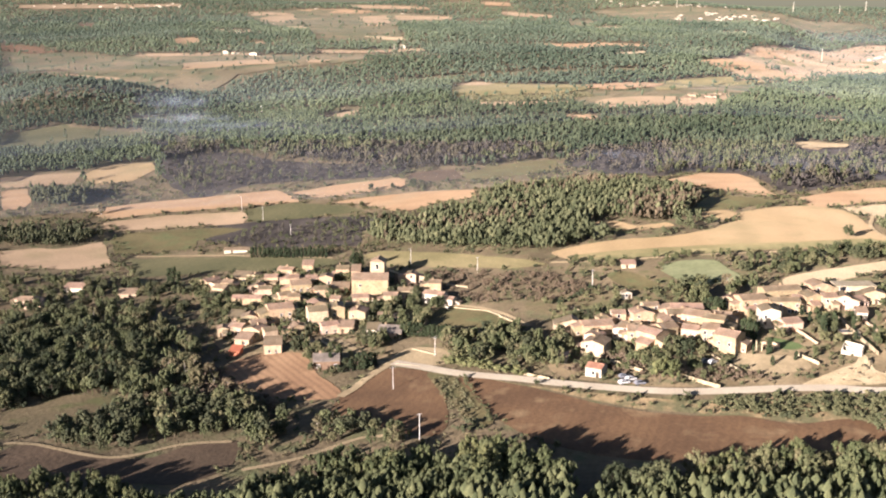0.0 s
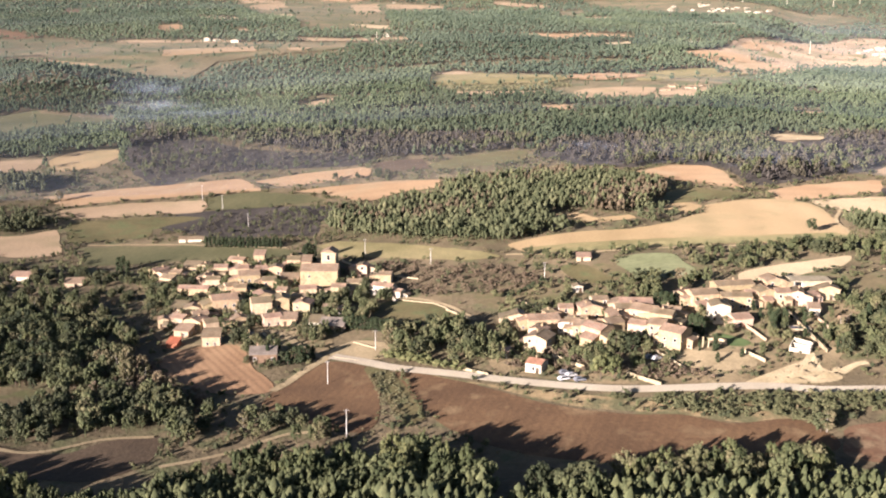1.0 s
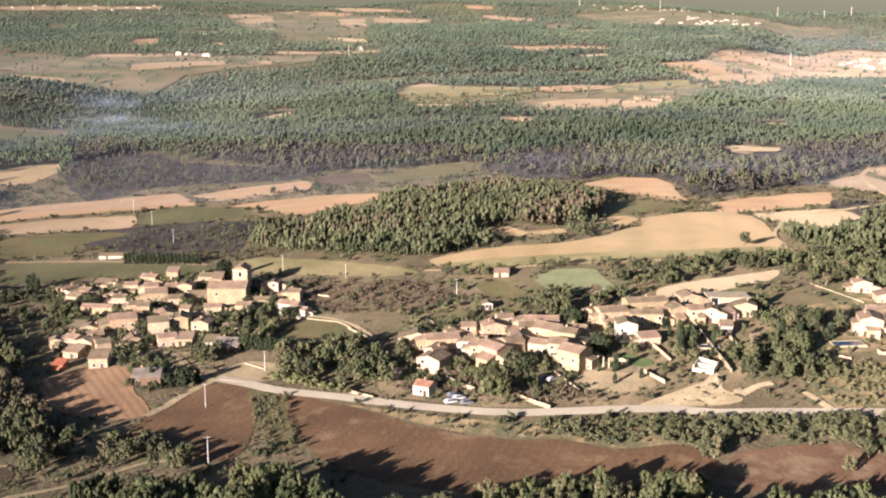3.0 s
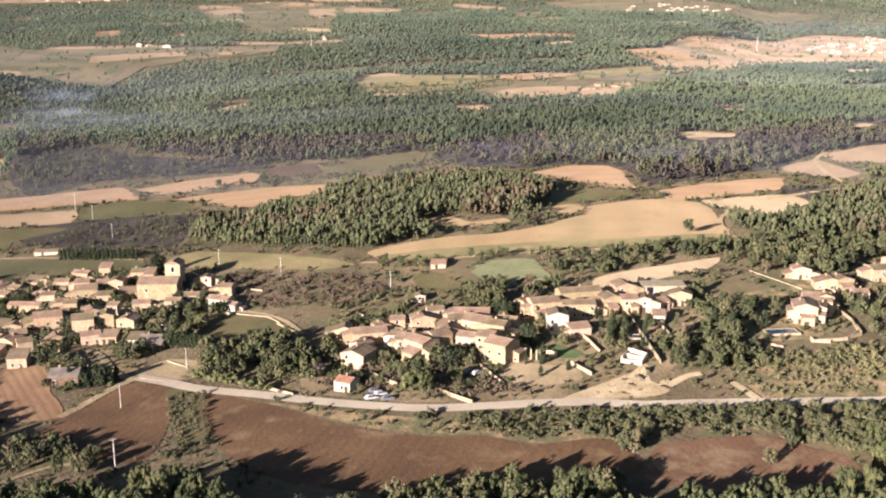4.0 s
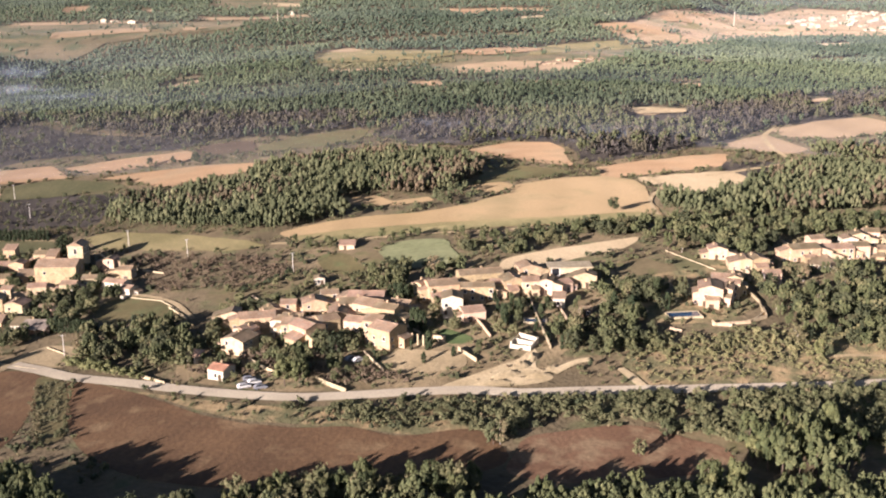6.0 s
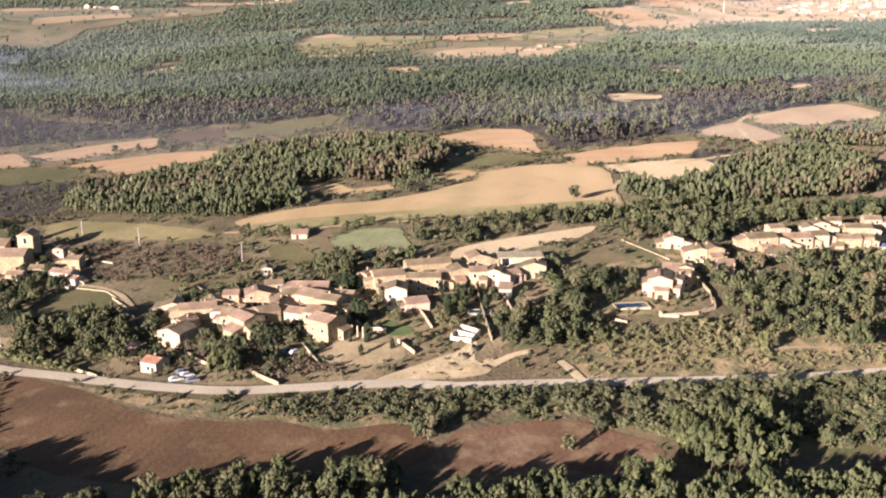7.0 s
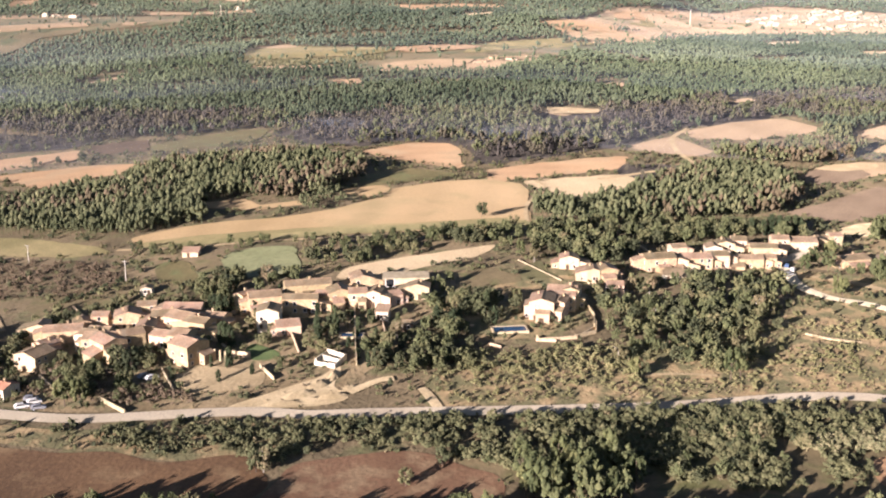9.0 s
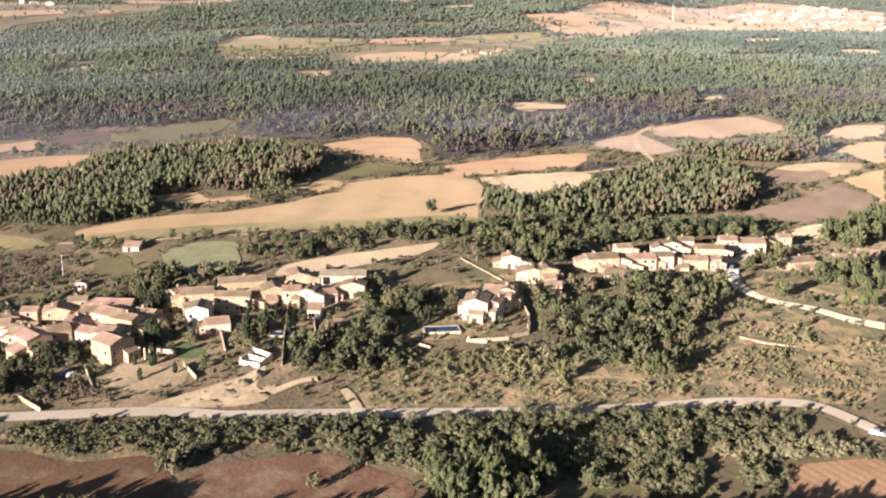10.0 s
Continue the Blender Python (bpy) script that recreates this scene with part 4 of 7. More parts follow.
house(-89.6, 463.7, 6.4, 6.9, 3.3, -15, ochre, "shed")
house(-70.6, 435.7, 6.4, 6.9, 3.3, 19, pink, "gable")
house(-70.4, 483.3, 6.4, 6.9, 4.9, 27, cream, "gable")
house(-38.4, 437.5, 6.4, 5.8, 3.0, 0, ochre, "shed")
house(-20.6, 473.1, 7.4, 6.9, 3.3, -8, cream, "gable")
house(53.8, 414.2, 5.8, 8.0, 3.7, 1, cream, "gable")
house(62.9, 409.1, 14.3, 9.2, 4.1, 3, ochre, "gable")
house(59.9, 387.7, 10.1, 10.3, 4.5, -29, cream, "gable")
house(56.9, 366.9, 5.9, 6.4, 3.4, -28, white, "redgable")
house(46.2, 381.2, 4.2, 4.0, 2.5, -20, white, "shed")
house(79.2, 396.5, 13.8, 9.2, 4.1, -3, ochre, "gable")
house(81.8, 391.5, 9.5, 10.3, 5.3, 47, ochre, "gable")
house(82.3, 416.8, 10.1, 8.0, 4.5, 13, ochre, "gable")
house(91.3, 404.7, 7.4, 9.2, 4.1, -6, ochre, "gable")
house(100.9, 419.5, 14.8, 9.2, 4.1, 0, cream, "gable")
house(103.0, 408.1, 11.7, 10.3, 4.5, -30, ochre, "gable")
house(108.6, 382.5, 10.1, 10.3, 5.3, -31, ochre, "gable")
house(108.7, 403.3, 9.5, 8.0, 4.1, -30, ochre, "gable")
house(81.8, 448.8, 4.8, 4.6, 2.1, 7, white, "gable")
house(73.1, 418.1, 6.4, 6.9, 3.7, 0, ochre, "gable")
house(120.9, 426.2, 4.8, 8.0, 4.9, -37, cream, "gable")
house(127.8, 422.4, 12.7, 9.2, 4.9, 8, ochre, "gable")
house(142.1, 430.8, 18.6, 8.0, 5.3, 10, ochre, "gable")
house(140.5, 419.7, 13.8, 6.9, 4.1, 5, ochre, "gable")
house(130.9, 407.9, 8.5, 9.2, 4.9, -4, white, "gable")
house(137.2, 402.3, 9.0, 9.2, 2.9, 20, pink, "gable")
house(153.5, 424.8, 9.5, 8.0, 4.9, 7, ochre, "gable")
house(159.9, 423.8, 7.4, 8.0, 4.1, 0, cream, "gable")
house(160.9, 439.2, 9.5, 9.2, 4.9, 13, ochre, "gable")
house(166.3, 423.9, 5.3, 9.2, 4.1, -15, pink, "gable")
house(176.9, 441.2, 15.9, 8.0, 4.5, 0, cream, "flat")
house(171.0, 424.6, 8.5, 6.9, 3.3, 23, pink, "gable")
house(181.1, 430.2, 9.5, 6.9, 3.3, -7, cream, "gable")
house(168.7, 410.4, 4.2, 4.6, 3.3, -10, white, "shed")
house(152.7, 376.0, 7.2, 7.4, 3.0, -27, white, "ruin")
house(176.9, 400.7, 3.7, 4.6, 2.0, 3, brown, "gable")
house(149.3, 424.8, 8.5, 6.9, 4.1, -4, ochre, "gable")
house(73.7, 401.8, 6.4, 6.9, 3.7, -20, white, "gable")
house(67.3, 414.9, 6.4, 6.9, 3.3, 20, ochre, "gable")
house(76.1, 405.1, 8.5, 8.0, 3.7, -9, cream, "gable")
house(87.7, 397.1, 8.5, 8.0, 4.5, 24, ochre, "gable")
house(95.6, 413.1, 9.5, 9.2, 4.1, 0, cream, "gable")
house(98.0, 397.3, 7.4, 8.0, 3.7, -27, pink, "gable")
house(104.7, 393.7, 7.4, 9.2, 4.5, -21, cream, "gable")
house(113.3, 410.4, 8.5, 8.0, 3.7, -21, ochre, "gable")
house(87.2, 424.7, 7.4, 6.9, 3.7, 8, cream, "gable")
house(60.7, 396.6, 7.4, 6.9, 3.7, -28, pink, "gable")
house(-111.6, 595.8, 13.8, 3.4, 2.0, 0, white, "shed")
house(90.5, 493.6, 6.4, 4.6, 2.1, -5, cream, "shed")
house(231.6, 423.4, 11.7, 14.9, 4.4, -22, cream, "gable")
house(223.0, 412.5, 9.5, 11.5, 4.9, -16, pink, "gable")
house(229.5, 413.8, 5.3, 10.3, 4.5, -16, pink, "gable")
house(234.9, 423.2, 6.4, 9.2, 4.9, -22, cream, "gable")
house(252.1, 452.6, 9.0, 9.2, 3.7, 0, ochre, "gable")
house(247.5, 452.0, 5.3, 9.2, 4.1, -5, cream, "gable")
house(251.9, 432.7, 6.9, 6.9, 4.1, -12, pink, "gable")
house(240.7, 466.4, 8.5, 8.0, 3.3, -5, cream, "gable")
house(275.9, 468.1, 14.3, 9.2, 4.1, 5, ochre, "gable")
house(292.3, 472.9, 13.8, 9.2, 4.1, 0, ochre, "gable")
house(312.0, 477.9, 20.1, 8.0, 3.7, -2, ochre, "gable")
house(318.7, 501.9, 7.4, 8.0, 4.1, -5, pink, "gable")
house(305.3, 493.2, 7.4, 8.0, 3.3, -10, white, "gable")
house(327.0, 494.9, 12.7, 8.0, 3.7, -5, cream, "gable")
house(346.2, 509.1, 19.1, 10.3, 3.7, -5, cream, "gable")
house(366.6, 517.4, 6.4, 6.9, 3.7, 0, cream, "gable")
house(360.5, 484.0, 14.3, 9.2, 3.3, 8, ochre, "gable")
house(383.8, 489.2, 12.7, 9.2, 3.3, -12, white, "gable")
house(289.2, 488.9, 7.4, 6.9, 3.7, 0, pink, "gable")
house(280.1, 455.0, 9.5, 5.8, 2.5, -25, white, "shed")
house(395.8, 497.3, 10.6, 8.0, 3.3, -20, cream, "gable")
house(283.9, 469.5, 9.5, 8.0, 3.8, 2, cream, "gable")
house(301.5, 474.6, 9.5, 8.0, 4.1, -2, pink, "gable")
house(323.3, 478.6, 7.4, 6.9, 3.3, -3, ochre, "gable")
house(311.4, 497.0, 8.5, 8.0, 3.7, -5, cream, "gable")
house(338.8, 508.5, 8.5, 8.0, 3.7, -4, pink, "gable")
house(358.2, 513.8, 8.5, 8.0, 3.3, -2, ochre, "gable")
house(276.0, 1159.5, 9.5, 8.0, 3.3, -1, cream, "gable")
house(292.9, 1152.9, 11.7, 8.0, 3.3, -10, pink, "gable")
house(261.0, 1124.8, 7.4, 6.9, 3.3, 15, cream, "gable")
house(309.4, 1186.8, 7.4, 6.9, 2.9, -4, ochre, "gable")
house(-130.0, 890.3, 9.5, 8.0, 3.7, -5, white, "gable")


# ---- the sandy cut ----
def sand_bank(x, y, long, wide, high, turn, seed):
    """A low eroded bank of pale sand with a broken face."""
    rs = np.random.RandomState(seed)
    n, m = 14, 6
    vs, fs = [], []
    for i in range(n + 1):
        u = i / n * 2 - 1
        for j in range(m + 1):
            v = j / m * 2 - 1
            hump = max(0.0, 1 - abs(u) ** 2.2) * max(0.0, 1 - abs(v) ** 3) * (0.7 + 0.3 * rs.uniform())
            px, py = u * long / 2 + rs.normal() * 0.15, v * wide / 2 * (1 - 0.3 * u * u) + rs.normal() * 0.15
            a = radians(turn)
            wx, wy = x + px * math.cos(a) - py * math.sin(a), y + px * math.sin(a) + py * math.cos(a)
            vs.append((wx, wy, ground_z(wx, wy) - 0.12 + high * hump * (1.25 if 0 < v < 0.6 else 0.8)))
    for i in range(n):
        for j in range(m):
            a = i * (m + 1) + j
            fs.append((a, a + m + 1, a + m + 2, a + 1))
    tagged(new("sand_bank", mesh_from("sand_bank", vs, fs, sand, flat=False)), "pale eroded sand bank above the road", "sand bank", kind="stuff")


sand_bank(144.5, 353.4, 12, 3.5, 1.6, 25, 1)
sand_bank(149.8, 359.2, 9, 3.5, 2.0, 40, 2)
sand_bank(154.4, 365.3, 7, 3.0, 2.2, 60, 3)
sand_bank(154.5, 352.0, 10, 3.0, 1.3, 10, 4)
sand_bank(140.3, 348.5, 14, 2.6, 1.0, 8, 5)
sand_bank(158.5, 357.0, 7, 2.5, 1.2, 30, 6)
# ---- walls, poles, cars and other small things ----
def garden_wall(mat, high, pts):
    bm = bmesh.new()
    for (x0, y0), (x1, y1) in zip(pts, pts[1:]):
        n = max(1, int(math.hypot(x1 - x0, y1 - y0) / 3))
        dx, dy = (x1 - x0) / n, (y1 - y0) / n
        d = math.hypot(dx, dy)
        px, py = -dy / d * 0.16, dx / d * 0.16
        for k in range(n):
            a, b = (x0 + dx * k, y0 + dy * k), (x0 + dx * (k + 1), y0 + dy * (k + 1))
            za, zb = ground_z(*a), ground_z(*b)
            t = high * (1 + 0.06 * rnd.uniform(-1, 1))
            vs = [bm.verts.new(v) for v in ((a[0] - px, a[1] - py, za - 0.5), (b[0] - px, b[1] - py, zb - 0.5), (b[0] + px, b[1] + py, zb - 0.5), (a[0] + px, a[1] + py, za - 0.5),
                                            (a[0] - px, a[1] - py, za + t), (b[0] - px, b[1] - py, zb + t), (b[0] + px, b[1] + py, zb + t), (a[0] + px, a[1] + py, za + t))]
            for f in ((3, 2, 1, 0), (4, 5, 6, 7), (0, 1, 5, 4), (1, 2, 6, 5), (2, 3, 7, 6), (3, 0, 4, 7)):
                bm.faces.new([vs[i] for i in f])
    look_of = {"stone_masonry": "rough stone garden wall beside a terrace", "white_plaster": "white rendered garden wall", "cream_plaster": "cream rendered garden wall beside the houses"}
    LINES.append((0.6, [tuple(q) for q in pts]))
    return tagged(part("garden_wall", bm, mat), look_of[mat.name], "wall", "garden walls")


def tube(bm, p, q, r0, r1, n=8):
    p, q = Vector(p), Vector(q)
    ax = (q - p).normalized()
    s = ax.orthogonal().normalized()
    t = ax.cross(s)
    rings = [[bm.verts.new(c + (s * math.cos(2 * math.pi * k / n) + t * math.sin(2 * math.pi * k / n)) * r) for k in range(n)] for c, r in ((p, r0), (q, r1))]
    for k in range(n):
        bm.faces.new((rings[0][k], rings[0][(k + 1) % n], rings[1][(k + 1) % n], rings[1][k]))
    bm.faces.new(rings[1])
    bm.faces.new(rings[0][::-1])


def power_pole(x, y, high):
    root = new("power_pole")
    root.matrix_basis = pose(x, y, ground_z(x, y), 0, 0, 20)
    tagged(root, "pale concrete power line pole standing in open land", "pole", "power poles")
    bm = bmesh.new()
    tube(bm, (0, 0, -0.5), (0, 0, high), 0.17, 0.10)
    part("shaft", bm, concrete, root)
    bm = bmesh.new()
    box(bm, -0.9, 0.9, -0.06, 0.06, high - 0.5, high - 0.38)
    part("crossarm", bm, metal_grey, root)
    for k in (-0.75, 0, 0.75):
        bm = bmesh.new()
        tube(bm, (k, 0, high - 0.38), (k, 0, high - 0.12), 0.06, 0.05, 6)
        part("insulator", bm, white, root)
    SPOTS.append((x, y, 1.0))


FAR_WALL = unit_mesh("wall", lambda bm: prism(bm, [(-0.5, -0.1), (0.5, -0.1), (0.5, 0.7), (0, 1.0), (-0.5, 0.7)], -0.5, 0.5), white)


def far_roof_shape(bm):
    prism(bm, [(-0.56, 0.67), (0, 1.005), (0.56, 0.67), (0.56, 0.72), (0, 1.07), (-0.56, 0.72)], -0.54, 0.54)


FAR_ROOF = unit_mesh("roof", far_roof_shape, cream)
FAR_WINDOW = unit_mesh("window", lambda bm: box(bm, -0.05, 0.05, -0.52, -0.49, 0.25, 0.5), dark_glass)


def far_house(x, y, n):
    r = random.Random(n)
    w, d, h = r.uniform(8, 13), r.uniform(7, 11), r.uniform(4, 6.5)
    root = new("house")
    root.matrix_basis = pose(x, y, ground_z(x, y), 0, 0, r.uniform(-30, 30)) @ Matrix.Diagonal((w, d, h, 1))
    tagged(root, "small white house of a distant town", "house", "distant houses")
    new("wall", FAR_WALL).parent = root
    new("roof", FAR_ROOF).parent = root
    for k in (-0.25, 0.2):
        shared("window", FAR_WINDOW, root, pose(k, 0, 0))
    SPOTS.append((x, y, 14))


def mast(x, y, high):
    root = new("tower_mast")
    root.matrix_basis = pose(x, y, ground_z(x, y))
    tagged(root, "slender white tower far over the plain", "tower", "distant towers")
    bm = bmesh.new()
    tube(bm, (0, 0, -1), (0, 0, high), high * 0.04, high * 0.02, 12)
    part("shaft", bm, white, root)
    bm = bmesh.new()
    tube(bm, (0, 0, high), (0, 0, high * 1.1), high * 0.03, high * 0.012, 12)
    part("cap", bm, concrete, root)



WHEEL = unit_mesh("tyre", lambda bm: tube(bm, (-0.11, 0, 0), (0.11, 0, 0), 0.32, 0.32, 12), rubber)
RIM = unit_mesh("rim", lambda bm: tube(bm, (-0.115, 0, 0), (0.115, 0, 0), 0.19, 0.19, 10), metal_grey)


def car(x, y, yaw, paint):
    root = new("car")
    root.matrix_basis = pose(x, y, ground_z(x, y) + 0.12, 0, 0, yaw)
    tagged(root, "parked %s beside the lane" % {"white_car_paint": "white car", "blue_car_paint": "dark blue car", "grey_car_paint": "grey car"}[paint.name], "car", "parked cars")
    side = [(-2.05, 0.3), (2.05, 0.3), (2.1, 0.72), (1.15, 0.92), (0.55, 1.42), (-1.25, 1.45), (-1.9, 0.98), (-2.1, 0.8)]
    bm = bmesh.new()
    prism(bm, side, -0.85, 0.85)
    for v in bm.verts:
        if v.co.z > 1.1:
            v.co.y *= 0.82
    bmesh.ops.recalc_face_normals(bm, faces=bm.faces)
    part("body", bm, paint, root)
    glass = [(1.02, 0.96), (0.56, 1.36), (-1.18, 1.39), (-1.7, 1.0)]
    for s in (-1, 1):
        bm = bmesh.new()
        vs = [bm.verts.new((px, s * (0.86 if pz < 1.1 else 0.725), pz)) for px, pz in glass]
        bm.faces.new(vs if s < 0 else vs[::-1])
        bmesh.ops.solidify(bm, geom=bm.faces[:], thickness=0.02)
        part("side_window", bm, dark_glass, root)
    bm = bmesh.new()
    vs = [bm.verts.new(v) for v in ((1.13, -0.75, 0.95), (1.13, 0.75, 0.95), (0.6, 0.62, 1.41), (0.6, -0.62, 1.41))]
    bm.faces.new(vs)
    bmesh.ops.solidify(bm, geom=bm.faces[:], thickness=-0.02)
    part("windscreen", bm, dark_glass, root)
    for wx in (-1.3, 1.3):
        for wy in (-0.8, 0.8):
            wheel = shared("wheel", WHEEL, root, pose(wx, wy, 0.2, 0, 0, 90))
            shared("rim", RIM, wheel, pose(0, 0, 0))
    SPOTS.append((x, y, 2.5))


def pool(x, y, length, wide, yaw):
    root = new("swimming_pool")
    z = ground_z(x, y)
    root.matrix_basis = pose(x, y, z, 0, 0, yaw)
    tagged(root, "dark blue garden swimming pool with a pale stone rim", "swimming pool")
    X, Y = length / 2, wide / 2
    bm = bmesh.new()
    box(bm, -X, X, -Y, Y, 0.1, 0.42)
    part("water", bm, pool_water, root)
    for x0, x1, y0, y1 in ((-X - 0.5, X + 0.5, -Y - 0.6, -Y), (-X - 0.5, X + 0.5, Y, Y + 0.5), (-X - 0.5, -X, -Y, Y), (X, X + 0.5, -Y, Y)):
        bm = bmesh.new()
        box(bm, x0, x1, y0, y1, -0.6, 0.55)
        part("rim_slab", bm, stone_wall, root)
    SPOTS.append((x, y, X + 1.5))


def pergola(x, y, yaw):
    root = new("pergola")
    root.matrix_basis = pose(x, y, ground_z(x, y), 0, 0, yaw)
    tagged(root, "roofless stone pergola with four pale pillars", "pergola")
    for k in range(4):
        bm = bmesh.new()
        box(bm, -0.25, 0.25, -0.25, 0.25, -0.4, 3.6, pose(-3 + 2 * k, -0.6 * k, 0))
        part("pillar", bm, cream, root)
    bm = bmesh.new()
    box(bm, 3.4, 9.5, 2.0, 2.4, -0.4, 2.4)
    part("back_wall", bm, cream, root)
    SPOTS.append((x, y, 5))


garden_wall(cream, 1.5, [(158.8, 422.8), (159.5, 400.4), (160.1, 385.5), (160.8, 372.5)])
garden_wall(cream, 1.2, [(137.1, 405.5), (139.8, 395.3), (142.4, 383.6)])
garden_wall(stone_wall, 1.3, [(131.3, 374.6), (136.5, 364.7)])
garden_wall(cream, 1.2, [(167.7, 424.3), (168.7, 404.5), (170.3, 387.1)])
garden_wall(cream, 1.4, [(87.1, 357.6), (96.6, 347.6)])
garden_wall(cream, 1.3, [(64.0, 377.5), (68.4, 370.8), (73.4, 365.2)])
garden_wall(stone_wall, 1.0, [(266.7, 496.8), (275.0, 510.3), (278.0, 487.3)])
garden_wall(cream, 1.1, [(218.5, 392.7), (219.0, 390.1), (231.6, 392.5), (239.1, 400.8)])
garden_wall(cream, 0.66, [(310.1, 400.4), (317.0, 395.8), (326.6, 393.4)])
garden_wall(cream, 1.2, [(238.9, 437.9), (240.9, 412.5), (239.2, 403.2)])
garden_wall(stone_wall, 0.99, [(30.7, 371.4), (39.7, 364.0)])
garden_wall(cream, 0.88, [(26.2, 437.7), (35.7, 422.8)])
garden_wall(cream, 0.77, [(57.0, 440.8), (64.9, 427.0)])
garden_wall(stone_wall, 0.72, [(112.0, 401.7), (119.4, 390.0)])
garden_wall(cream, 0.99, [(217.9, 390.5), (224.4, 389.5)])
garden_wall(cream, 1.3, [(230.7, 392.5), (238.8, 397.5), (240.3, 405.8)])
garden_wall(stone_wall, 0.44, [(221.6, 473.7), (228.3, 461.0), (235.2, 448.6)])
garden_wall(cream, 0.55, [(326.4, 451.4), (332.8, 438.1), (346.5, 429.4), (356.5, 418.3), (365.6, 413.0)])
garden_wall(stone_wall, 0.55, [(-16.1, 391.4), (-6.4, 386.2)])
garden_wall(stone_wall, 0.55, [(-9.9, 407.3), (-1.0, 398.6)])
garden_wall(cream, 0.55, [(193.5, 402.7), (198.7, 402.8)])
garden_wall(cream, 0.83, [(202.7, 387.0), (206.1, 384.5)])
garden_wall(stone_wall, 0.66, [(176.9, 401.4), (184.1, 410.9)])
garden_wall(stone_wall, 0.83, [(101.1, 377.2), (107.6, 360.9)])
garden_wall(stone_wall, 0.66, [(-23.5, 529.4), (-6.6, 501.6), (14.5, 484.9)])
garden_wall(stone_wall, 0.66, [(-128.7, 471.1), (-117.0, 476.3), (-110.9, 484.2)])
garden_wall(stone_wall, 0.83, [(-47.5, 425.8), (-39.2, 409.7)])
garden_wall(stone_wall, 0.44, [(8.0, 455.8), (21.2, 447.6), (31.1, 433.2)])
power_pole(-16.2, 365.8, 8.5)
power_pole(-6.3, 319.8, 9)
power_pole(-124.3, 689.5, 9)
power_pole(-106.6, 662.6, 9)
power_pole(-84.1, 619.2, 8)
power_pole(-12.7, 538.6, 8)
power_pole(20.1, 508.3, 8)
power_pole(-1.0, 397.4, 8)
power_pole(-176.4, 1128.2, 10)
power_pole(69.9, 467.4, 8)
TOWN = [(855, 2156), (974, 2366), (1203, 2717), (1233, 2523), (1183, 2218), (1012, 1840), (941, 1870), (855, 1895), (799, 1930)]
FAR_HAMLETS = [(TOWN, 95, 1), ([(758, 3498), (932, 3696), (1092, 3485), (957, 3153), (724, 3260)], 34, 2), ([(-1464, 3988), (-1322, 4103), (-953, 4297), (-901, 4057), (-1395, 3848)], 16, 3), ([(660, 4300), (1000, 4380), (1250, 4150), (690, 3950)], 26, 4)]
for outline, many, seed in FAR_HAMLETS:
    pick = random.Random(seed)
    (x0, y0), (x1, y1) = np.array(outline).min(0), np.array(outline).max(0)
    done = 0
    while done < many:
        px, py = pick.uniform(x0, x1), pick.uniform(y0, y1)
        if inside(outline, np.array([px]), np.array([py]))[0]:
            far_house(px, py, 1000 * seed + done)
            done += 1
for n, (px, py) in enumerate(((-258, 1615), (-290, 1640), (-304, 1643), (-44, 1677), (-414, 4073), (-92, 3660), (-385, 2240), (120, 2600), (600, 2450), (712, 1980), (640, 1760), (420, 1700))):
    far_house(px, py, 70 + n)
mast(-54, 1584, 14)
mast(678, 1915, 26)
for px, py in ((1510, 4116), (871, 3953), (611, 4126), (1320, 4060), (1690, 4330)):
    mast(px, py, 38)
car(65.2, 356.4, 22, car_white)
car(70.4, 354.9, 18, car_grey)
car(68.0, 359.0, 24, car_white)
car(66.2, 361.6, 10, car_grey)
car(330.1, 482.5, 60, car_white)
car(331.7, 478.1, 60, car_blue)
car(332.1, 472.8, 55, car_white)
car(327.7, 465.4, 30, car_white)
car(327.1, 332.3, -30, car_white)
car(97.1, 371.7, 40, car_grey)
car(99.5, 370.2, 40, car_white)
pool(210.4, 399.4, 11, 5, 4)
pool(158.6, 396.0, 7, 3.5, -5)
pergola(117.8, 382.2, -15)


# ---- trees ----
trnd = np.random.RandomState(11)
ICO_V = np.array([(0, 0, 1), (0.894, 0, 0.447), (0.276, 0.851, 0.447), (-0.724, 0.526, 0.447), (-0.724, -0.526, 0.447), (0.276, -0.851, 0.447),
                  (0.724, 0.526, -0.447), (-0.276, 0.851, -0.447), (-0.894, 0, -0.447), (-0.276, -0.851, -0.447), (0.724, -0.526, -0.447), (0, 0, -1)])
ICO_F = np.array([(0, 1, 2), (0, 2, 3), (0, 3, 4), (0, 4, 5), (0, 5, 1), (1, 6, 2), (2, 7, 3), (3, 8, 4), (4, 9, 5), (5, 10, 1),
                  (6, 7, 2), (7, 8, 3), (8, 9, 4), (9, 10, 5), (10, 6, 1), (11, 7, 6), (11, 8, 7), (11, 9, 8), (11, 10, 9), (11, 6, 10)])
OCT_V = np.array([(0, 0, 1), (1, 0, 0), (0, 1, 0), (-1, 0, 0), (0, -1, 0), (0, 0, -1)])
OCT_F = np.array([(0, 1, 2), (0, 2, 3), (0, 3, 4), (0, 4, 1), (5, 2, 1), (5, 3, 2), (5, 4, 3), (5, 1, 4)])


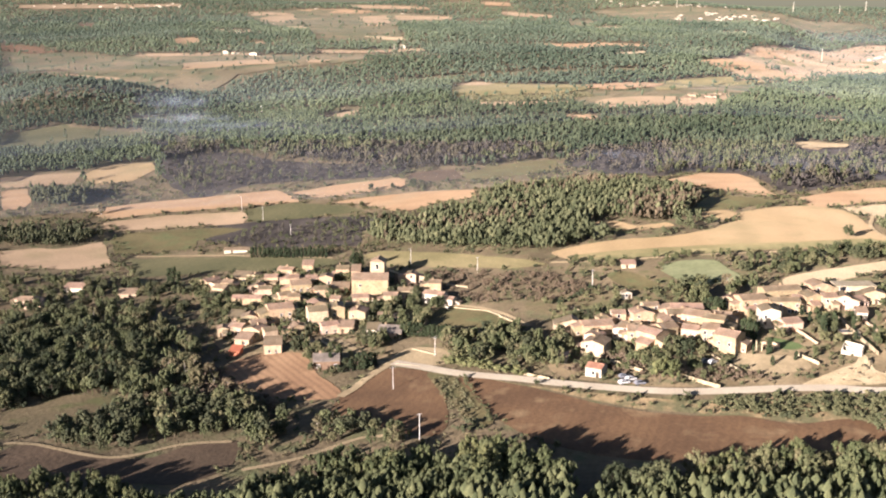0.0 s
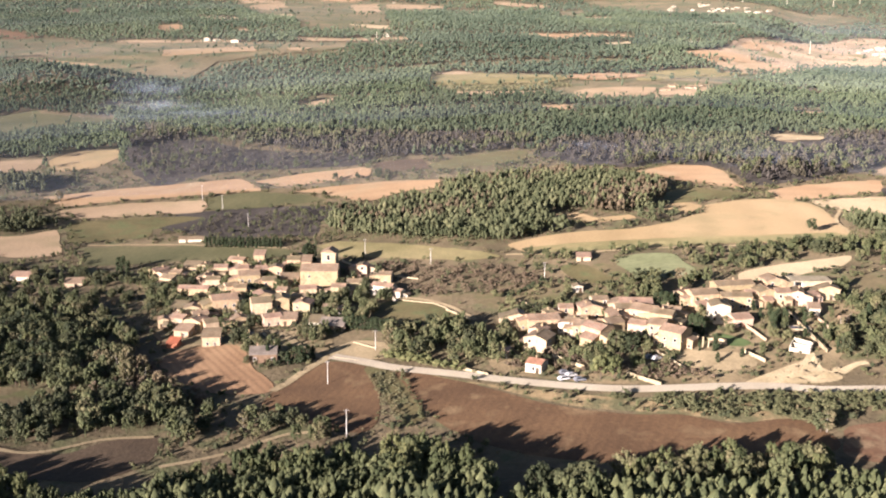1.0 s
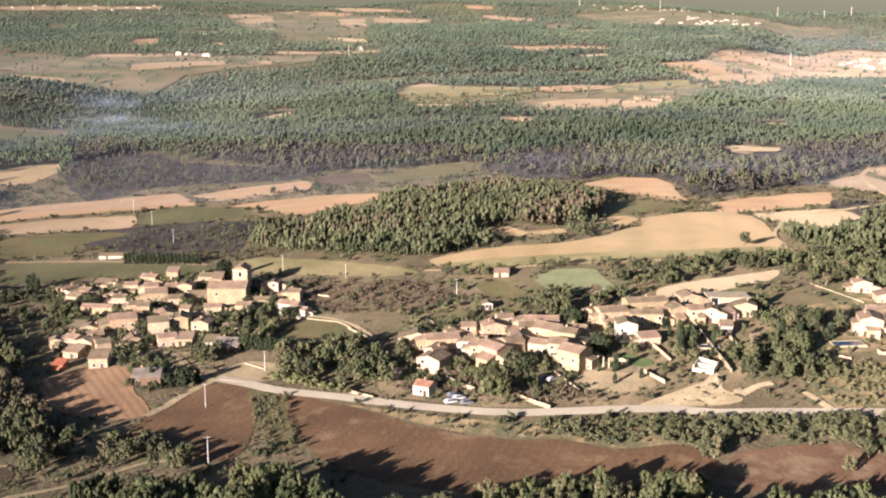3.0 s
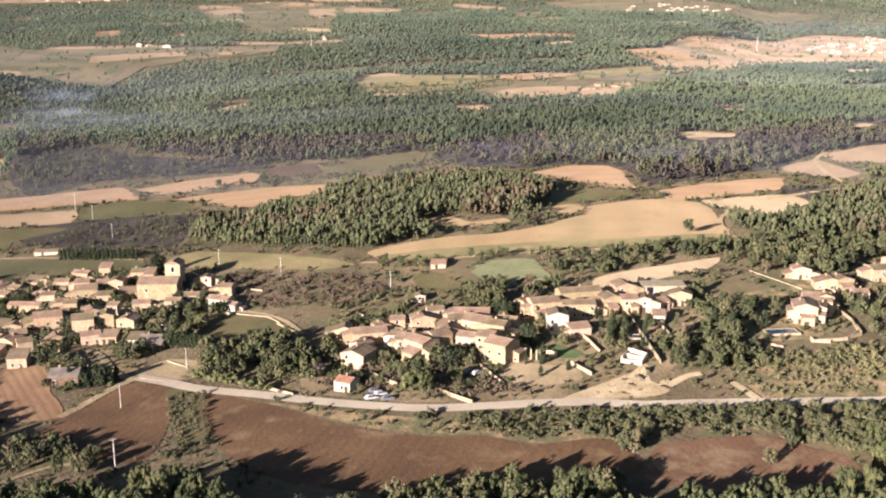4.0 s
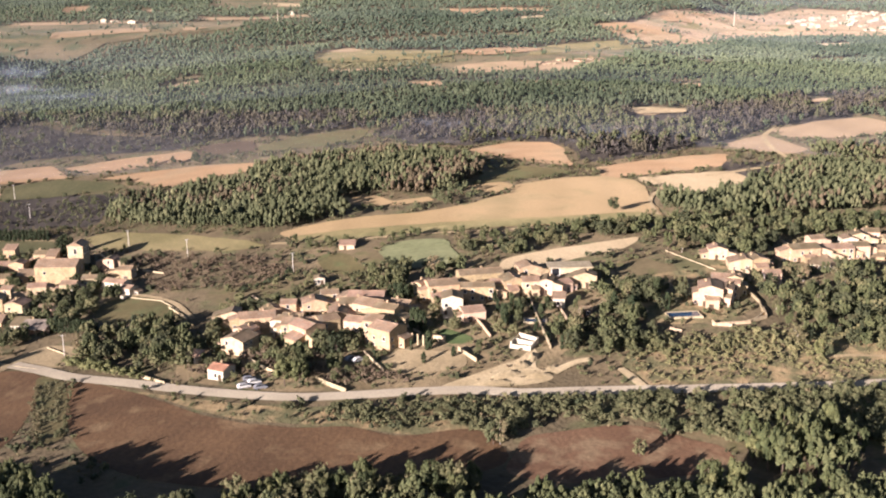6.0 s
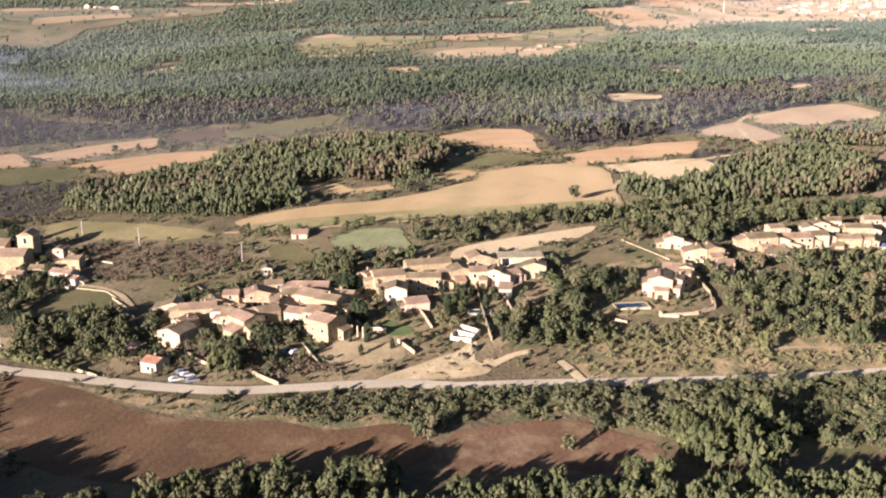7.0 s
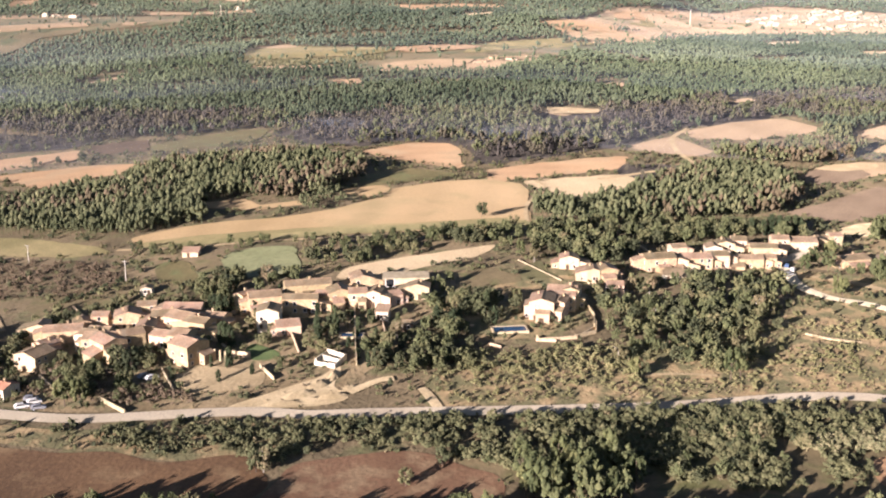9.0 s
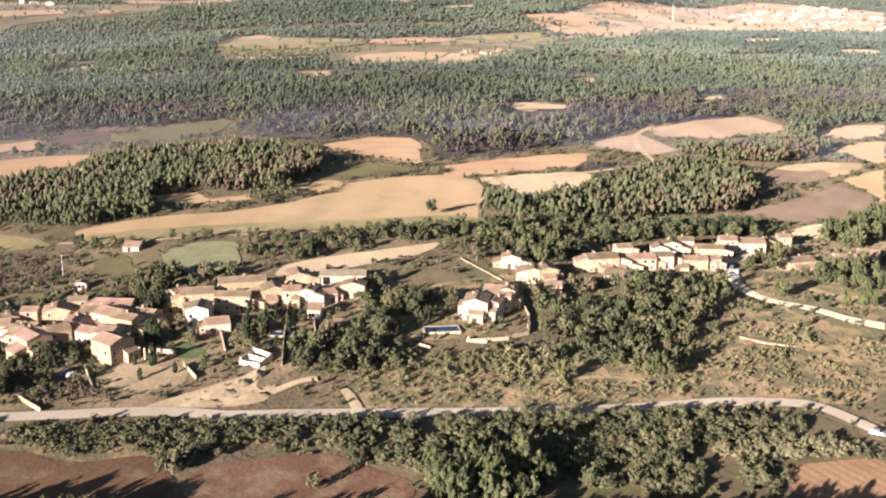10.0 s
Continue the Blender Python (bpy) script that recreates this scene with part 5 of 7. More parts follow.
def leaves(centres, radii, count, size, rs):
    """Small leaf sprays round the clumps of a crown."""
    k = rs.randint(0, len(centres), count)
    n = rs.normal(size=(count, 3))
    n[:, 2] = np.abs(n[:, 2]) * 0.9 - 0.25
    n /= np.linalg.norm(n, axis=1)[:, None]
    at = centres[k] + n * radii[k] * rs.uniform(0.85, 1.22, (count, 1))
    a = np.cross(n + rs.normal(size=n.shape) * 0.5, rs.normal(size=n.shape))
    a /= np.linalg.norm(a, axis=1)[:, None]
    b = np.cross(n, a) + n * rs.uniform(-0.2, 0.7, (count, 1))
    s = size * rs.uniform(0.6, 1.3, (count, 1))
    v = np.stack([at + a * s, at - a * s * 0.6 + b * s, at - a * s * 0.5 - b * s * 0.9], 1).reshape(-1, 3)
    return v, np.arange(count * 3).reshape(-1, 3)


def crown_shape(kind, clumps, sprays, leaf, rs, solid=(ICO_V, ICO_F)):
    """A crown one metre high and one wide, in clumps with gaps between them."""
    u = rs.uniform(0, 1, clumps)
    ang = rs.uniform(0, 2 * np.pi, clumps)
    if kind == "cypress":
        zc = 0.08 + 0.86 * u
        r = 0.11 * np.sqrt(np.clip(1 - ((zc - 0.38) / 0.62) ** 2, 0.02, 1)) + 0.01
        rad = np.full((clumps, 1), 0.085) * rs.uniform(0.8, 1.2, (clumps, 1))
    elif kind == "bush":
        zc = 0.15 + 0.5 * u
        r = 0.48 * np.sqrt(np.clip(1 - (zc / 0.95) ** 2, 0, 1)) * rs.uniform(0.2, 1.0, clumps)
        rad = (0.27 if clumps < 5 else 0.20) * rs.uniform(0.7, 1.3, (clumps, 1))
    elif kind == "pine":
        zc = 0.32 + 0.56 * u
        r = 0.40 * np.sqrt(np.clip(1 - ((zc - 0.52) / 0.46) ** 2, 0.03, 1)) * rs.uniform(0.45, 1.0, clumps)
        rad = (0.23 if clumps < 5 else 0.165 if clumps < 12 else 0.115 if clumps < 50 else 0.088) * rs.uniform(0.65, 1.3, (clumps, 1))
    else:
        zc = 0.22 + 0.62 * u
        r = 0.42 * np.sqrt(np.clip(1 - ((zc - 0.5) / 0.5) ** 2, 0.05, 1)) * rs.uniform(0.4, 1.0, clumps)
        rad = (0.155 if clumps < 12 else 0.125) * rs.uniform(0.65, 1.3, (clumps, 1))
    c = np.stack([np.cos(ang) * r, np.sin(ang) * r, zc], -1)
    sv, sf = solid
    jig = rs.uniform(0.7, 1.25, (clumps, len(sv), 1))
    squash = np.array([1, 1, {"cypress": 1.7, "pine": 1.0 if clumps > 12 else 1.15}.get(kind, 0.8)])
    v = (c[:, None] + sv[None] * rad[:, None] * jig * squash * (0.92 if not sprays else 0.84)).reshape(-1, 3)
    f = (sf[None] + (np.arange(clumps) * len(sv))[:, None, None]).reshape(-1, 3)
    if sprays:
        lv, lf = leaves(c, rad, sprays, leaf, rs)
        f = np.concatenate([f, lf + len(v)])
        v = np.concatenate([v, lv])
    return v, f


def trunk_shape(rs, kind):
    """A tapered trunk with a few limbs."""
    v, f = [], []

    def limb(p, q, r0, r1, n=5):
        p, q = np.array(p, float), np.array(q, float)
        ax = (q - p) / np.linalg.norm(q - p)
        s = np.cross(ax, (0.3, 1, 0.2))
        s /= np.linalg.norm(s)
        t = np.cross(ax, s)
        base = len(v)
        for c, r in ((p, r0), (q, r1)):
            for k in range(n):
                a = 2 * np.pi * k / n
                v.append(c + (s * np.cos(a) + t * np.sin(a)) * r)
        for k in range(n):
            f.append((base + k, base + (k + 1) % n, base + n + (k + 1) % n))
            f.append((base + k, base + n + (k + 1) % n, base + n + k))

    lean = rs.uniform(-0.05, 0.05, 2)
    limb((0, 0, -0.06), (lean[0], lean[1], 0.42), 0.032, 0.022)
    limb((lean[0], lean[1], 0.42), (lean[0] * 1.5, lean[1] * 1.5, 0.78), 0.022, 0.009)
    for k in range(4):
        a = rs.uniform(0, 6.28)
        z = rs.uniform(0.3, 0.55)
        limb((lean[0], lean[1], z), (lean[0] + 0.26 * np.cos(a), lean[1] + 0.26 * np.sin(a), z + 0.2), 0.013, 0.005, 4)
    return np.array(v), np.array(f)


KINDS = {"pine": ("pine", leaf_pine, bark), "oak": ("oak", leaf_oak, bark), "olive": ("round", leaf_olive, bark), "dry": ("round", leaf_dry, bark_pale), "cypress": ("cypress", leaf_cypress, bark)}
LOOKS = {"pine": ("pine_tree", "round-crowned green pine tree with clumped needles"), "oak": ("oak_tree", "dark evergreen oak tree with dense crown"),
         "olive": ("broadleaf_tree", "olive green broadleaf tree with loose crown"), "dry": ("bare_tree", "autumn brown tree with thin foliage"), "cypress": ("cypress_tree", "slender dark green cypress tree")}
SPREAD = {"pine": 0.52, "oak": 0.74, "olive": 0.70, "dry": 0.7, "cypress": 0.9}
STOCK = {}
for kind, (shape, leaf, wood) in KINDS.items():
    STOCK[kind] = []
    for n in range(4):
        rs = np.random.RandomState(100 + n)
        v, f = crown_shape(shape, 40 if shape != "cypress" else 32, {"dry": 300}.get(kind, 430), 0.038 if shape != "cypress" else 0.04, rs, (OCT_V, OCT_F))
        STOCK[kind].append((mesh_from("crown", v, f, leaf, flat=False), mesh_from("trunk", *trunk_shape(rs, kind), wood)))


def tree(kind, x, y, high, wide=None, n=None):
    wide = wide or high * SPREAD[kind] * trnd.uniform(0.85, 1.2)
    crown, trunk = STOCK[kind][trnd.randint(4) if n is None else n]
    name, label = LOOKS[kind]
    root = new(name)
    root.matrix_basis = pose(x, y, ground_z(x, y) - 0.05, 0, 0, trnd.uniform(0, 360)) @ Matrix.Diagonal((wide, wide, high, 1))
    tagged(root, label, "tree", "trees of the valley")
    new("crown", crown).parent = root
    new("trunk", trunk).parent = root
    return root


def free_of(x, y, margin=1.0, high=0.0):
    """Places that are open; with a height, also those whose trees would not stand before an open field."""
    ok = np.ones(len(x), bool)
    back = 0.75 * high * y / 125
    for poly in TAKEN:
        ok &= ~inside(poly, x, y)
        for share in (0.2, 0.4, 0.6, 0.8, 1.0) if high else ():
            ok &= ~inside(poly, x + (x - 95) / y * back * share, y + back * share)
    for w, pts in LINES:
        for (x0, y0), (x1, y1) in zip(pts, pts[1:]):
            dx, dy = x1 - x0, y1 - y0
            t = np.clip(((x - x0) * dx + (y - y0) * dy) / (dx * dx + dy * dy + 1e-9), 0, 1)
            ok &= (x - x0 - t * dx) ** 2 + (y - y0 - t * dy) ** 2 > (w / 2 + margin) ** 2
    for hx, hy, r in SPOTS:
        ok &= (x - hx) ** 2 + (y - hy) ** 2 > (r + 0.5) ** 2
    return ok


def scatter(poly, gap, seed, loose=0):
    rs = np.random.RandomState(seed)
    p = np.array(poly, float)
    lo, hi = p.min(0), p.max(0)
    xs, ys = np.meshgrid(np.arange(lo[0], hi[0] + gap, gap), np.arange(lo[1], hi[1] + gap, gap * 0.9))
    xs[1::2] += gap / 2
    x = xs.ravel() + rs.uniform(-0.42, 0.42, xs.size) * gap
    y = ys.ravel() + rs.uniform(-0.42, 0.42, xs.size) * gap
    if loose:
        x, y = rs.uniform(lo[0], hi[0], xs.size), rs.uniform(lo[1], hi[1], xs.size)
    keep = inside(poly, x, y)
    x, y = x[keep], y[keep]
    if loose:
        thick = np.array([noise.noise((a * 0.06, b * 0.05, 1.0)) + 0.6 * noise.noise((a * 0.2, b * 0.17, 2.0)) for a, b in zip(x, y)])
        keep = thick > (-0.28 if loose > 1 else -0.42)
        x, y = x[keep], y[keep]
    return x, y, rs


SIMPLE = {}
BUSHY = ("bush", "scrub_brown", "thicket", "slope_bush")


def simple(kind, level):
    """Plainer trees, for woods that stay far off."""
    key = (kind, level)
    if key not in SIMPLE:
        SIMPLE[key] = []
        for n in range(4 if level == "full" else 0):
            rs = np.random.RandomState(100 + n)
            v, f = crown_shape(kind, 40, 110, 0.046, rs, (OCT_V, OCT_F))
            tv, tf = trunk_shape(rs, kind)
            SIMPLE[key].append((np.concatenate([v, tv]), np.concatenate([f, tf + len(v)])))
        for n in range(0 if level == "full" else 6):
            rs = np.random.RandomState(300 + n)
            clumps, sprays, leaf = {"bushy": (6, 40, 0.085), "bushlet": (3, 17, 0.12), "mid": (7, 7, 0.075), "mid_far": (3, 3, 0.1), "far": (2, 1, 0.14), "horizon": (2, 0, 0.3)}[level]
            shape = "bush" if kind in (*BUSHY, "reed") else "pine"
            if kind == "burnt_pine":
                sprays, leaf = int(sprays * 0.8), leaf * 0.8
            v, f = crown_shape(shape, clumps, sprays, leaf, rs, (OCT_V, OCT_F))
            if level in ("far", "horizon"):
                v = v * (1.15, 1.15, 1)
            elif kind == "burnt_pine" or (level == "mid" and shape == "pine"):
                tv = np.array([(0.022 * math.cos(a), 0.022 * math.sin(a), -0.05) for a in (0, 2.1, 4.2)] + [(0, 0, 0.7)])
                f = np.concatenate([f, np.array([(0, 1, 3), (1, 2, 3), (2, 0, 3)]) + len(v)])
                v = np.concatenate([v, tv])
            SIMPLE[key].append((v, f))
    return SIMPLE[key]


def wood(name, label, mat, kind, level, x, y, high, rs):
    """Many plain trees in one mesh."""
    shapes = simple(kind, level)
    vs, fs, base = [], [], 0
    pick = rs.randint(0, len(shapes), len(x))
    a = rs.uniform(0, 6.28, len(x))
    hz = high * (0.35 + 1.1 * rs.beta(1.6, 2.2, len(x)) if kind in BUSHY else rs.uniform(0.8, 1.15, len(x)) if level in ("mid_far", "far", "horizon") else rs.uniform(0.65, 1.2, len(x)))
    wz = hz * rs.uniform(0.8, 1.15, len(x)) * (1.0 if kind in (*BUSHY, "reed") or level == "horizon" else 0.8 if level == "far" else 0.85 if kind == "oak" else 0.7 if kind == "burnt_pine" else 0.72 if level == "mid" else 0.7 if level == "mid_far" else 0.66)
    z = land(x, y)
    for n, (v, f) in enumerate(shapes):
        k = np.where(pick == n)[0]
        if not len(k):
            continue
        c, s = np.cos(a[k])[:, None], np.sin(a[k])[:, None]
        px = (v[None, :, 0] * c - v[None, :, 1] * s) * wz[k][:, None] + x[k][:, None]
        py = (v[None, :, 0] * s + v[None, :, 1] * c) * wz[k][:, None] + y[k][:, None]
        pz = v[None, :, 2] * hz[k][:, None] + z[k][:, None]
        vs.append(np.stack([px, py, pz], -1).reshape(-1, 3))
        fs.append((f[None] + (np.arange(len(k)) * len(v))[:, None, None]).reshape(-1, 3) + base)
        base += len(k) * len(v)
    if not vs:
        return None
    return tagged(new(name, mesh_from(name, np.concatenate(vs), np.concatenate(fs), mat, flat=False)), label, name.replace("_", " "), kind="stuff")


GROVES = []
HOUSES = 136     # how many of the spots are village houses
COUNT, TALLY, MILD = [0], [0], [0]


def grove(species, gap, high, reach, poly, dense=False):
    """A wood inside an outline: single trees near by, one mesh farther off. dense: closed, with no clearings."""
    seed = len(GROVES) + 40
    GROVES.append(poly)
    x, y, rs = scatter(poly, gap, seed, 0 if dense else 2 if species in (*BUSHY, "reed") and species != "scrub_brown" else 1 if reach == "near" else 0)
    keep = free_of(x, y, 1.5 if high < 5 else 2.5, high if reach == "mid" and not dense else 0)
    if high > 3.5 and reach == "near":
        for share in (0.35, 0.8):
            back = share * high * y / 125
            for hx, hy, r in SPOTS[:HOUSES]:
                keep &= ((x + (x - 95) / y * back - hx) ** 2 + (y + back - hy) ** 2 > (0.85 * r) ** 2) | (rs.uniform(size=len(x)) < 0.42)
    if species == "reed" or (species == "scrub_brown" and dense):
        keep[:] = True
    x, y = x[keep], y[keep]
    if reach == "near" and species in ("pine", "mixed", "oak", "olive_mix", "oak_mix"):
        rest, brush = [[], [], [], []], []
        for px, py in zip(x, y):
            r = rs.uniform()
            kind = ("olive" if r < 0.55 else "pine") if species == "olive_mix" else ("oak" if r < 0.55 else "pine" if r < 0.9 else "olive") if species == "oak_mix" else species if species != "mixed" else ("pine" if r < 0.42 else "oak" if r < 0.70 else "olive" if r < 0.96 else "dry")
            if kind == "oak" and TALLY[0] >= 270:
                rest[2].append(px), rest[3].append(py)
                continue
            TALLY[0] += kind == "oak"
            if kind == "olive" and MILD[0] >= 285:
                brush.append((px, py))
                continue
            MILD[0] += kind == "olive"
            if kind == "pine" and (COUNT[0] >= 280 or rs.uniform() < 0.25 or (species == "pine" and py < 274)):
                rest[0].append(px), rest[1].append(py)
                continue
            COUNT[0] += kind == "pine"
            tree(kind, px, py, high * rs.uniform(0.5, 1.25))
        if brush:
            wood("broadleaf_wood", "loose olive green broadleaf trees", leaf_olive, "oak", "full", *np.array(brush).T, high, rs)
        if rest[2]:
            wood("oak_wood", "dense dark evergreen oak wood", leaf_oak_wood, "oak", "full", np.array(rest[2]), np.array(rest[3]), high, rs)
        if rest[0]:
            px, py = np.array(rest[0]), np.array(rest[1])
            for level, k in (("full", py >= 263), ("mid", py < 263)):
                if k.any():
                    wood("pine_wood", "dense stand of round-crowned green pines", leaf_pine_wood, "pine", level, px[k], py[k], high, rs)
    else:
        if species == "burnt_pine":
            r = rs.uniform(size=len(x)) + np.array([0.9 * noise.noise((a * 0.012, b * 0.008, 5.0)) for a, b in zip(x, y)])
            for lo, hi, mat, label in ((-9, 0.34, leaf_char, "charred black pine skeletons"), (0.34, 0.62, leaf_burnt, "scorched brown pine wood"), (0.62, 9, leaf_mid, "surviving green pines among burnt wood")):
                k = (r >= lo) & (r < hi)
                if k.any():
                    wood("burnt_wood", label, mat, species if lo < 0.6 else "pine", "mid", x[k], y[k], high * (0.8 if lo < -1 else 1), rs)
            return
        if species == "pine" and reach == "mid":
            r = rs.uniform(size=len(x)) * 0.8 + np.array([noise.noise((a * 0.02, b * 0.012, 9.0)) for a, b in zip(x, y)])
            for lo, hi, mat, label in ((-9, 0.46, leaf_mid, "dense green pine wood"), (0.46, 0.68, leaf_olive_wood, "lighter green pines on a wooded hill"), (0.68, 9, leaf_singed, "pines singed brown by fire")):
                k = (r >= lo) & (r < hi)
                if k.any():
                    wood("pine_wood", label, mat, "pine", "mid", x[k], y[k], high, rs)
            return
        mat = {"dark": leaf_oak_wood, "pine": leaf_mid, "scrub_brown": leaf_scrub, "bush": leaf_olive, "reed": leaf_reed, "thicket": leaf_thicket, "slope_bush": leaf_slope}.get(species, leaf_mid)
        name, label = {"scrub_brown": ("scrub", "brown autumn scrub thicket"), "bush": ("scrub", "low olive green scrub bushes"), "reed": ("reed_bed", "pale green reeds and tall grass"), "thicket": ("thicket", "dense dark green roadside thicket"), "slope_bush": ("scrub", "low olive brown scrub on dry grass")}.get(species, ("pine_wood", "dense green pine wood") if species != "dark" else ("oak_wood", "dark clump of evergreen oaks"))
        wood(name, label, mat, species, "bushlet" if len(x) > 900 else "bushy" if reach == "near" else "mid", x, y, high, rs)


def hedgerow(label, mat, gap, high, pts):
    """A row of bushes along a line."""
    rs = np.random.RandomState(int(abs(pts[0][0] * 7 + pts[0][1])) + 5)
    x, y = [], []
    for (x0, y0), (x1, y1) in zip(pts, pts[1:]):
        n = max(1, int(math.hypot(x1 - x0, y1 - y0) / gap))
        for k in range(n):
            if rs.uniform() < 0.85:
                x.append(x0 + (x1 - x0) * k / n + rs.normal() * gap * 0.3)
                y.append(y0 + (y1 - y0) * k / n + rs.normal() * gap * 0.3)
    wood("hedgerow", label, mat, "bush", "bushy", np.array(x), np.array(y), high, rs)


# ---- single trees and hedges ----
hedgerow("dark trees along far field edges", leaf_mid, 14, 6, [(181.9, 1196.6), (216.2, 1215.4), (252.8, 1240.9)])
hedgerow("dark clipped garden hedge", leaf_cypress, 1.3, 3.0, [(52.2, 446.3), (59.5, 454.5), (70.4, 465.0)])
hedgerow("dark clipped garden hedge", leaf_cypress, 1.3, 2.4, [(104.0, 373.6), (110.1, 361.8)])
hedgerow("dark clipped garden hedge", leaf_cypress, 1.2, 3.0, [(153.3, 419.1), (149.3, 396.9)])
hedgerow("dark clipped garden hedge", leaf_cypress, 1.2, 2.4, [(158.3, 416.3), (161.1, 372.2)])
hedgerow("tall green roadside hedge", leaf_pine, 1.1, 5.2, [(3.4, 387.5), (14.8, 379.8), (31.5, 368.5)])
hedgerow("dark hedge behind the car park", leaf_cypress, 1.5, 3.5, [(-15.5, 432.0), (-5.5, 424.1), (5.9, 415.4)])
hedgerow("low dark bushes along a field edge", leaf_olive, 5, 2.5, [(-206.5, 673.6), (-170.1, 685.7), (-127.3, 690.0)])
hedgerow("low dark bushes along a field edge", leaf_olive, 5, 3, [(-93.3, 711.2), (-63.2, 710.6), (-44.9, 718.7)])
hedgerow("low dark bushes along a field edge", leaf_olive, 5, 2.5, [(-185.5, 647.4), (-152.2, 652.2), (-117.5, 652.3)])
hedgerow("low bushes along the stubble edge", leaf_olive, 5, 3, [(213.7, 649.5), (238.4, 629.6), (274.1, 653.5), (298.1, 666.2)])
hedgerow("row of bushes between two fields", leaf_olive, 5, 3, [(164.6, 675.4), (189.0, 658.5), (214.8, 654.7)])
hedgerow("dark bushes along a wood's edge", leaf_mid, 4, 4, [(92.3, 555.2), (125.6, 556.0), (148.6, 564.1), (169.1, 588.6)])
hedgerow("roadside bushes and saplings", leaf_olive, 3.2, 3.2, [(105.5, 336.3), (133.7, 337.1), (164.0, 336.8), (194.6, 336.8), (225.6, 337.8), (257.5, 340.0), (274.0, 342.3), (307.9, 346.2)])
hedgerow("roadside bushes and saplings", leaf_oak, 6, 3.4, [(134.3, 333.9), (164.2, 334.6), (194.6, 334.9), (225.4, 335.8), (256.9, 337.3), (290.1, 341.9)])
hedgerow("roadside hedge below the gardens", leaf_olive, 3, 2.5, [(6.7, 382.7), (27.4, 371.7), (46.9, 360.8)])
hedgerow("tall grass and bushes along a field strip", leaf_dry, 1.3, 2.4, [(-2.0, 371.6), (1.4, 357.5), (6.5, 342.1), (12.2, 327.9)])
hedgerow("dark bushes along a field strip", leaf_thicket, 1.3, 2.8, [(9.2, 370.0), (12.7, 355.2), (15.3, 342.5), (17.6, 328.8)])
hedgerow("scrub along the lane", leaf_olive, 4, 2.5, [(-33.8, 368.1), (-28.4, 379.9), (-22.5, 389.7)])
hedgerow("bushes along the paddock", leaf_olive, 4, 3, [(102.5, 458.3), (120.6, 455.9), (136.8, 459.1)])
hedgerow("row of dark shrubs behind the fields", leaf_oak, 5, 4, [(-198.4, 656.9), (-188.2, 626.0), (-172.1, 578.5), (-159.1, 552.7)])
tree("cypress", 109.1, 421.7, 7)
tree("cypress", 111.1, 420.1, 8)
tree("cypress", 112.7, 418.6, 8)
tree("cypress", 114.8, 419.4, 7)
tree("cypress", 116.7, 421.5, 6)
tree("cypress", -32.7, 386.9, 6)
tree("cypress", -30.2, 388.2, 7)
tree("cypress", -27.8, 387.7, 8)
tree("cypress", -25.5, 389.1, 7)
tree("cypress", -23.9, 391.2, 6)
tree("cypress", -41.3, 394.9, 6)
tree("cypress", -137.1, 540.9, 8)
tree("cypress", -134.7, 540.4, 9)
tree("cypress", -131.8, 537.8, 7)
tree("cypress", -42.0, 532.1, 10)
tree("cypress", -40.1, 533.3, 11)
tree("cypress", -37.7, 534.3, 9)
tree("cypress", 118.9, 391.8, 9)
tree("cypress", 120.5, 390.8, 8)
tree("cypress", 117.2, 393.8, 8)
tree("cypress", 147.7, 393.5, 8)
tree("cypress", 153.4, 397.7, 8)
tree("cypress", 333.7, 530.5, 9)
tree("cypress", 339.7, 531.8, 8)
tree("cypress", 344.0, 534.7, 10)
tree("cypress", 348.2, 535.5, 9)
tree("cypress", 352.3, 536.3, 9)
tree("cypress", 356.0, 537.0, 9)
tree("cypress", 359.7, 538.7, 8)
tree("cypress", 186.5, 401.3, 8)
tree("cypress", 204.1, 413.7, 9)
tree("cypress", 160.7, 397.3, 6)
tree("cypress", 191.4, 396.0, 9)
tree("cypress", 193.1, 398.6, 8)
tree("cypress", 205.8, 404.2, 7)
tree("cypress", 124.9, 417.8, 6)
tree("cypress", 121.9, 375.8, 7)
tree("cypress", 131.8, 435.0, 5)
tree("cypress", 146.4, 415.0, 5)
tree("cypress", 146.8, 406.4, 5)
tree("cypress", 148.1, 392.8, 4)
tree("cypress", 157.8, 387.0, 4)
tree("cypress", 166.5, 391.5, 5)
tree("cypress", 164.4, 372.0, 5)
tree("cypress", 169.1, 385.3, 6)
tree("cypress", 116.3, 376.6, 4)
tree("cypress", 120.0, 365.9, 4)
tree("cypress", 129.6, 369.3, 4)
tree("cypress", 153.2, 405.8, 4.5)
tree("cypress", 164.2, 407.8, 4.5)
tree("cypress", -14.6, 425.2, 5.5)
tree("cypress", -13.0, 424.3, 6.0)
tree("cypress", -11.3, 423.5, 6.5)
tree("cypress", -9.6, 422.6, 5.5)
tree("cypress", -8.0, 421.8, 6.0)
tree("cypress", -6.4, 421.0, 6.5)
tree("cypress", -4.7, 420.1, 5.5)
tree("cypress", -3.1, 419.3, 6.0)
tree("cypress", -1.5, 418.5, 6.5)
tree("cypress", 0.1, 417.7, 5.5)
tree("cypress", 1.8, 416.8, 6.0)
tree("cypress", 3.4, 416.0, 6.5)
tree("cypress", 5.0, 415.2, 5.5)
tree("cypress", -101.0, 581.7, 6.0)
tree("cypress", -98.6, 581.0, 6.4)
tree("cypress", -96.2, 580.3, 6.8)
tree("cypress", -93.8, 579.6, 6.0)
